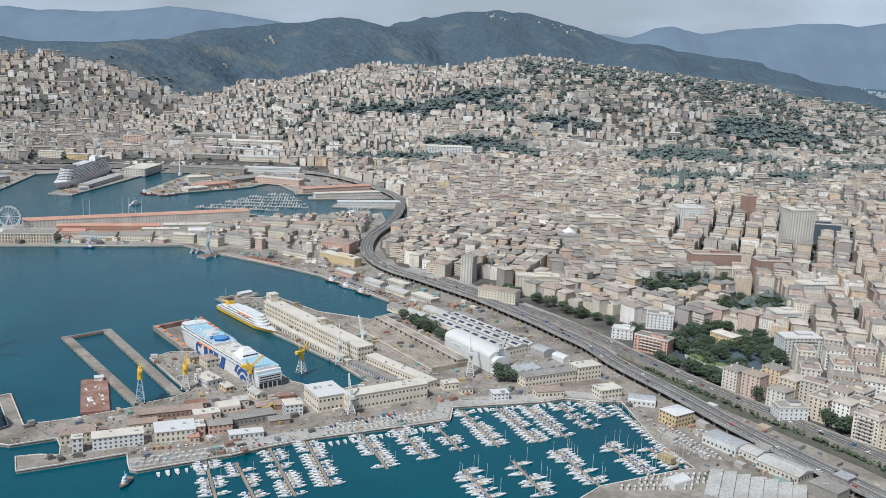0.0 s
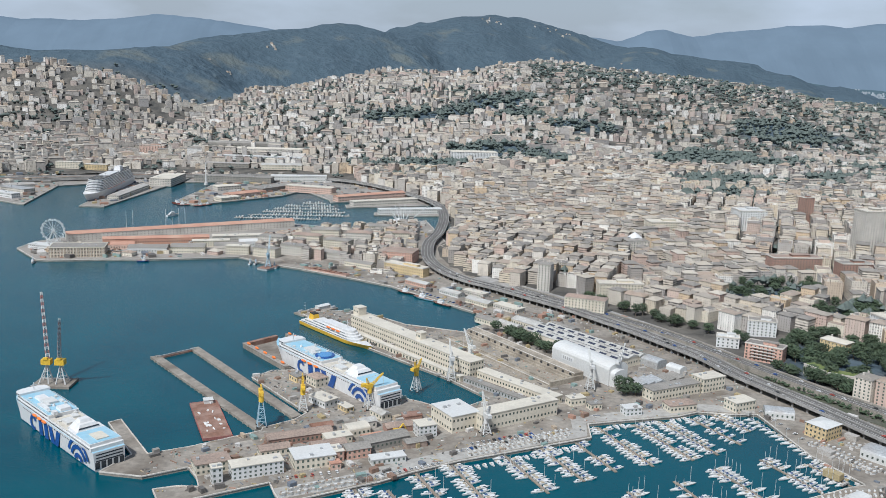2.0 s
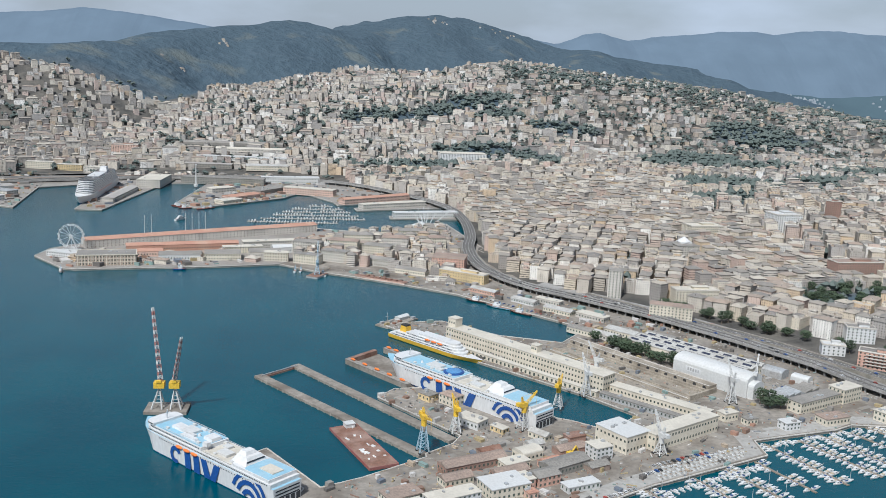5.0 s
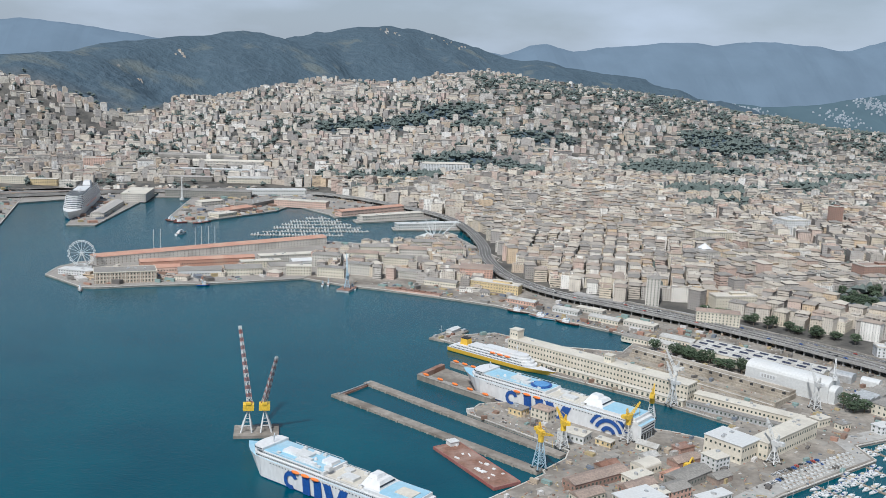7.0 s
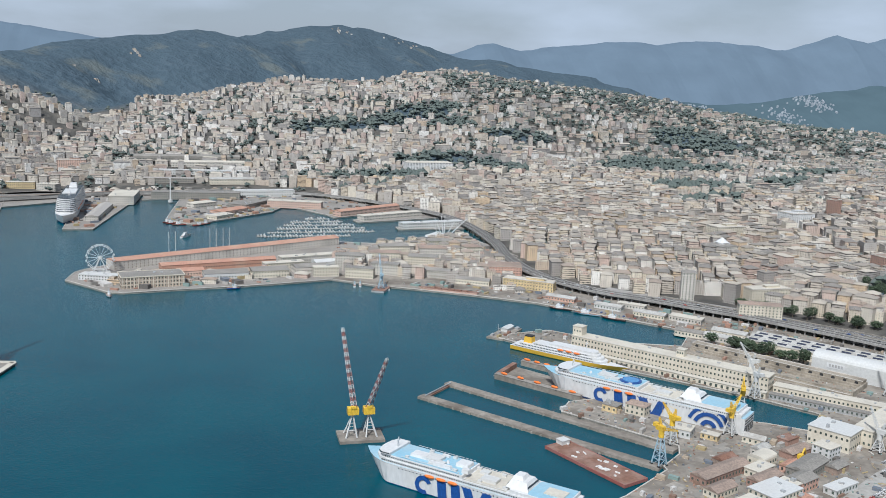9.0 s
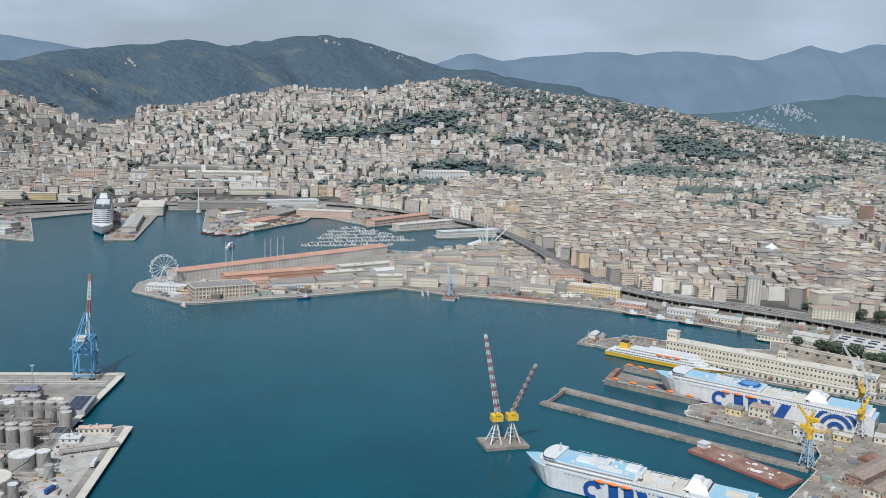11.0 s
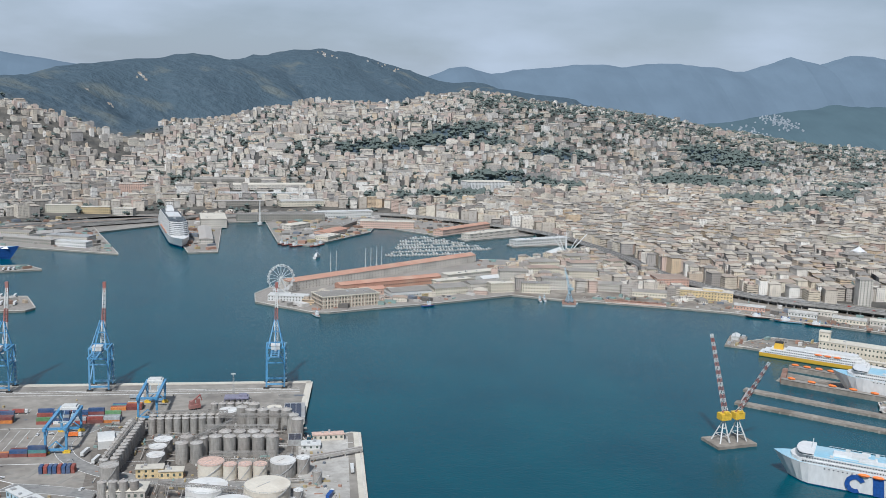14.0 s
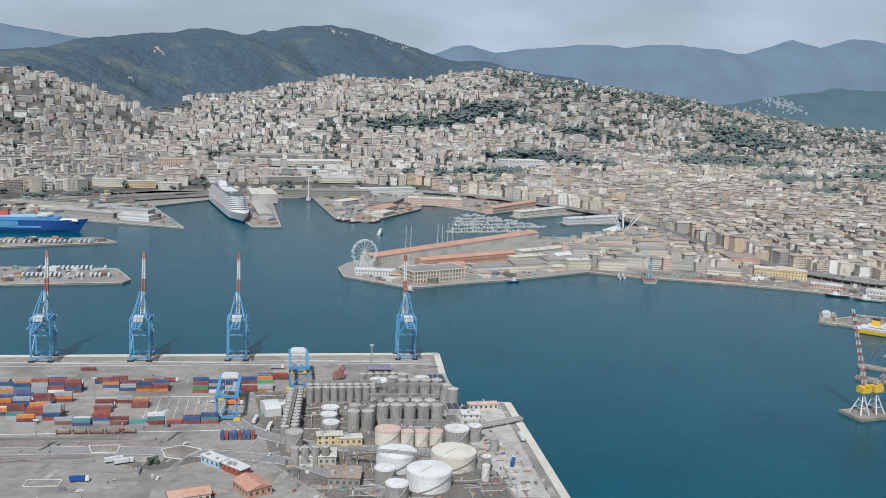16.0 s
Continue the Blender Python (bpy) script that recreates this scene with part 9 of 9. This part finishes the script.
# the great wheel
top = holder("great_wheel", "white observation wheel at the head of the mole", "ferris wheel", pose(-376, 753, QUAY, 0, 0, 8))
R, H = 9.0, 11.0
b = Builder()
N = 32
for k in (-0.7, 0.7):
    for i in range(N):
        p, q = 6.2832 * i / N, 6.2832 * (i + 1) / N
        for r in (R, R * 0.9):
            b.beam((r * math.cos(p), k, H + r * math.sin(p)), (r * math.cos(q), k, H + r * math.sin(q)), 0.2)
part("rim", b, ["white_paint"], top)
b = Builder()
for i in range(N // 2):
    p = 6.2832 * i / (N // 2)
    for k in (-0.7, 0.7):
        b.beam((0, k * 0.6, H), (R * math.cos(p), k, H + R * math.sin(p)), 0.13)
part("spokes", b, ["white_paint"], top)
for i in range(N // 2):
    p = 6.2832 * (i + 0.5) / (N // 2)
    part("gondola", Builder().box((R + 0.3) * math.cos(p), 0, H + (R + 0.3) * math.sin(p) - 0.8, 0.9, 1.3, 0.9), ["white_metal"], top)
b = Builder()
for k in (-2.6, 2.6):
    for s in (-5, 5):
        b.beam((s, k, 0), (0, k * 0.4, H), 0.5)
b.box(0, 0, 0, 13, 7, 0.8)
part("stand", b, ["white_metal"], top)

# the spider-armed mast of the old harbour
top = holder("harbour_lift", "white spider-armed lift structure rising from the old basin", "structure", pose(-97, 884, 0))
for i, (x, y, z) in enumerate(((-13, 2, 17), (-8, 5, 20), (-3, 0, 22), (2, 6, 21), (24, 8, 19), (8, -4, 17), (-10, -5, 12))):
    part("arm", Builder().beam((0, 0, 0.2), (x, y, z), 0.8, 0, 0.5), ["white_paint"], top)
part("tent_roof", Builder().cone(-4, 8, 2.2, 12, 5, 10), ["white_metal"], top, "white tensile roof")
part("base", Builder().cyl(0, 0, -2, 2.4, 3, 12), ["concrete"], top)
# boats and pontoons in the old harbour
moored = Builder()
rnd = random.Random(55)
for p, q in (((-262, 905), (-178, 907)), ((-252, 924), (-152, 931)), ((-242, 944), (-158, 951)), ((-234, 964), (-166, 971)), ((-226, 984), (-174, 989)), ((-210, 1005), (-185, 1008))):
    (c, n, a) = span(p, q)
    mesh_thing("pontoon", Builder().box(*c, -0.25, n, 2.4, 0.9, a), ["apron"], "long mooring pontoon in the old harbour", "pontoon", "pontoons of the old harbour")
    k = int(n / 2.8)
    for i in range(k):
        for sd in (-1, 1):
            if rnd.random() < 0.2:
                continue
            f, g = (i + 0.5) / k, rnd.choice((1.0, 1.2, 1.4, 1.7))
            o = 1.4 + 1.8 * g
            moored.merge(HULL_S, pose(p[0] + (q[0] - p[0]) * f - math.sin(a) * sd * o, p[1] + (q[1] - p[1]) * f + math.cos(a) * sd * o, 0, 0, 0, math.degrees(a + sd * 1.57) + rnd.uniform(-4, 4)) @ Matrix.Scale(g, 4))
mesh_thing("moored_boats", moored, ["white_paint", "white_metal", "wood"], "white yachts packed along the old harbour pontoons", "boats", kind="stuff")
for x, y, rz, n in ((-345, 793, 32, 14), (-318, 808, 30, 20), (-290, 824, 30, 16), (-262, 842, 30, 18), (-232, 856, 30, 14), (-322, 905, 60, 16)):
    s = holder("super_yacht", "large white motor yacht behind the long warehouse", "yacht", pose(x, y, 0, 0, 0, rz), "large yachts in the old harbour")
    part("hull", hull_mesh(n, n * 0.2, 1.6, bow=0.5), ["white_paint", "white_paint", "wood"], s)
    b = Builder()
    for i in range(3):
        deckhouse(b, -n * (0.34 - 0.07 * i), n * (0.2 - 0.06 * i), n * (0.17 - 0.025 * i), 1.6 + i * 0.9, 0.85)
    part("superstructure", b, ["white_paint"], s)
    part("glazing", Builder().box(-n * 0.07, 0, 2.0, n * 0.44, n * 0.172, 0.3), ["dark_glass"], s)
for x, y in ((-330, 801), (-300, 815), (-290, 820)):
    top = holder("tall_yacht_mast", "sailing yacht with very tall bare masts behind the warehouse", "yacht", pose(x, y, 0, 0, 0, 30))
    part("hull", hull_mesh(17, 3.4, 1.2, bow=0.5), ["white_paint", "ship_blue", "wood"], top)
    for k in (-2.5, 3):
        b = Builder()
        b.beam((k, 0, 1), (k, 0, 22), 0.28)
        for z in (8, 13, 18):
            b.beam((k, -1.5, z), (k, 1.5, z), 0.12)
        part("mast", b, ["white_metal"], top)
# trailers on the western piers
b0 = None
for x0, y0, n, dx, dy in ((-590, 755, 20, 2.6, -0.4), (-585, 775, 16, 2.8, -0.3), (-640, 880, 26, 3.4, -0.3)):
    for i in range(n):
        x, y = x0 + dx * i, y0 + dy * i
        if rnd.random() < 0.15:
            continue
        m = pose(x, y, QUAY, 0, 0, 85)
        if b0 is None:
            b0 = holder("trailer", "white lorry trailer parked on the pier", "trailer", m, "trailers on the pier")
            part("box", Builder().box(0, 0, 0.5, 6, 1.3, 1.5), ["white_metal"], b0)
            part("wheels", Builder().box(-2, 0, 0, 1.6, 1.2, 0.5).box(1.6, 0, 0, 0.8, 1.2, 0.5), ["black"], b0)
        else:
            copy_thing(b0, m)

# the railway along the western shore, raised on arches
rail = smooth_line([(-700, 1018), (-634, 1052), (-575, 1083), (-513, 1119), (-441, 1154), (-400, 1175), (-340, 1182)], 5)
b = Builder()
strip(b, rail, -6, 6, 2.6, 3.6, 0)
top = mesh_thing("rail_viaduct", b, ["slate"], "dark raised railway with platforms along the port", "railway", kind="structure")
for e in (-6.2, -0.3, 5.6):
    b = Builder()
    strip(b, rail, e, e + 0.6, 2.4, 4.4, 0)
    part("parapet", b, ["deck_concrete"], top)
b = Builder()
strip(b, rail, -4.8, -1.4, 5.6, 5.9, 0)
part("canopy", b, ["tile_brown"], top)
for i in range(1, len(rail) - 1):
    x, y = rail[i]
    part("pier", Builder().box(x, y, 0, 1.4, 8, 3.0, 0.5), ["deck_concrete"], top)
# gear, vehicles and stores on the port aprons
b = Builder()
rg = random.Random(88)
BUSY = [(o.matrix_world.translation.x, o.matrix_world.translation.y) for o in bpy.data.objects if o.parent is None and o.name.startswith("harbour_building")]
for poly, n in (([(-340, 992), (-318, 969), (-241, 1052), (-228, 1090), (-236, 1200), (-325, 1200)], 420), ([(-404, 945), (-425, 944), (-438, 1180), (-380, 1180)], 120), ([(-486, 950), (-505, 1075), (-523, 1195), (-690, 1118), (-618, 1012), (-560, 990)], 520),
                ([(-540, 876), (-550, 890), (-695, 897), (-695, 853), (-614, 863)], 160), ([(-532, 738), (-690, 741), (-690, 787), (-596, 781), (-538, 770)], 120), ([(-60, 1020), (-140, 1168), (-240, 1211), (-232, 1100), (-184, 1035), (-118, 1085)], 260), ([(-388, 728), (-362, 697), (-232, 722), (-236, 735), (-330, 735)], 160), ([(-150, 860), (-100, 880), (-78, 910), (-60, 800), (-200, 800), (-200, 868)], 160)):
    xs, ys = [p[0] for p in poly], [p[1] for p in poly]
    for _ in range(n):
        x, y = rg.uniform(min(xs), max(xs)), rg.uniform(min(ys), max(ys))
        if not inside(x, y, poly) or any(math.hypot(x - q[0], y - q[1]) < 7 for q in BUSY):
            continue
        a = rg.choice((0.5, 0.5 + 1.57, -0.5))
        k = rg.random()
        if k < 0.55:
            b.box(x, y, QUAY, rg.uniform(2, 3.2), rg.uniform(0.9, 1.3), rg.uniform(0.7, 1.0), a)
        elif k < 0.9:
            b.box(x, y, QUAY, rg.uniform(4, 8), rg.uniform(1.2, 2), rg.uniform(1.2, 2.2), a)
        else:
            b.box(x, y, QUAY, rg.uniform(5, 10), rg.uniform(4, 7), rg.uniform(1.8, 3), a)
mesh_thing("port_clutter", b, ["gear"], "vans, bins, stacks and small stores on the port aprons", "clutter", kind="stuff")
b = Builder()
b.beam((-343, 1120, QUAY), (-343, 1120, 26), 1.6, 0, 0.8)
b.cyl(-343, 1120, QUAY, 2.6, 2.5, 12).box(-343, 1120, 26, 2.0, 1.2, 1.0)
mesh_thing("harbour_mast", b, ["white_metal"], "tall white tapering mast on the port apron", "mast")

# ---- old houses on the mole and along the inner quays ----
b = Builder()
rnd = random.Random(13)
SHEDS = [o for o in bpy.data.objects if o.parent is None and o.name.split(".")[0] in ("harbour_building", "cotton_warehouse", "building", "crane_pontoon", "great_wheel")]
busy = [(o.matrix_world.translation.x, o.matrix_world.translation.y) for o in SHEDS]
for poly, hmin, hmax, step in (([(-215, 745), (-150, 712), (-100, 690), (-82, 715), (-84, 800), (-78, 880), (-150, 845), (-205, 800)], 5, 9.5, 10), ([(-96, 660), (-88, 668), (-100, 690), (-120, 684)], 2.0, 3.5, 11),
                               ([(-385, 735), (-360, 705), (-230, 728), (-235, 760), (-330, 745)], 2.5, 4, 12), ([(-436, 1195), (-300, 1195), (-250, 1215), (-430, 1222)], 3, 6, 14), ([(-640, 1040), (-560, 1070), (-540, 1120), (-640, 1085)], 3, 5, 15)):
    xs, ys = [p[0] for p in poly], [p[1] for p in poly]
    y = min(ys)
    while y < max(ys):
        x = min(xs)
        while x < max(xs):
            px, py = x + rnd.uniform(-2, 2), y + rnd.uniform(-2, 2)
            if inside(px, py, poly) and near_line(px, py, HIGHWAY)[0] > 11 and all(math.hypot(px - q[0], py - q[1]) > 13 for q in busy):
                far_house(b, px, py, QUAY, rnd.uniform(6, 10), rnd.uniform(5, 8), rnd.uniform(hmin, hmax), -0.3 + rnd.uniform(-.1, .1))
            x += step
        y += step
mesh_thing("quayside_houses", b, ["wall_far", "roof_far"], "crowded old houses and stores behind the quays", "houses", kind="stuff")

b = Builder()                                      # far settlements on the ranges to the north-east
rnd = random.Random(19)
for cx, q0, n, r in ((1260, 0.45, 150, 32), (1390, 0.62, 130, 30), (1330, 0.3, 90, 45), (1900, 0.75, 110, 30), (1720, 0.5, 70, 35)):
    for _ in range(n):
        x, y, z = range_point(*FAR_RIDGES[0], cx + rnd.gauss(0, r), min(0.97, max(0.05, q0 + rnd.gauss(0, 0.12))))
        far_house(b, x, y, z, rnd.uniform(3.5, 7), rnd.uniform(3, 5), rnd.uniform(2.0, 4.5), rnd.uniform(-.3, .3))
# Hazy grey with a slight glow paints the distance over these houses.
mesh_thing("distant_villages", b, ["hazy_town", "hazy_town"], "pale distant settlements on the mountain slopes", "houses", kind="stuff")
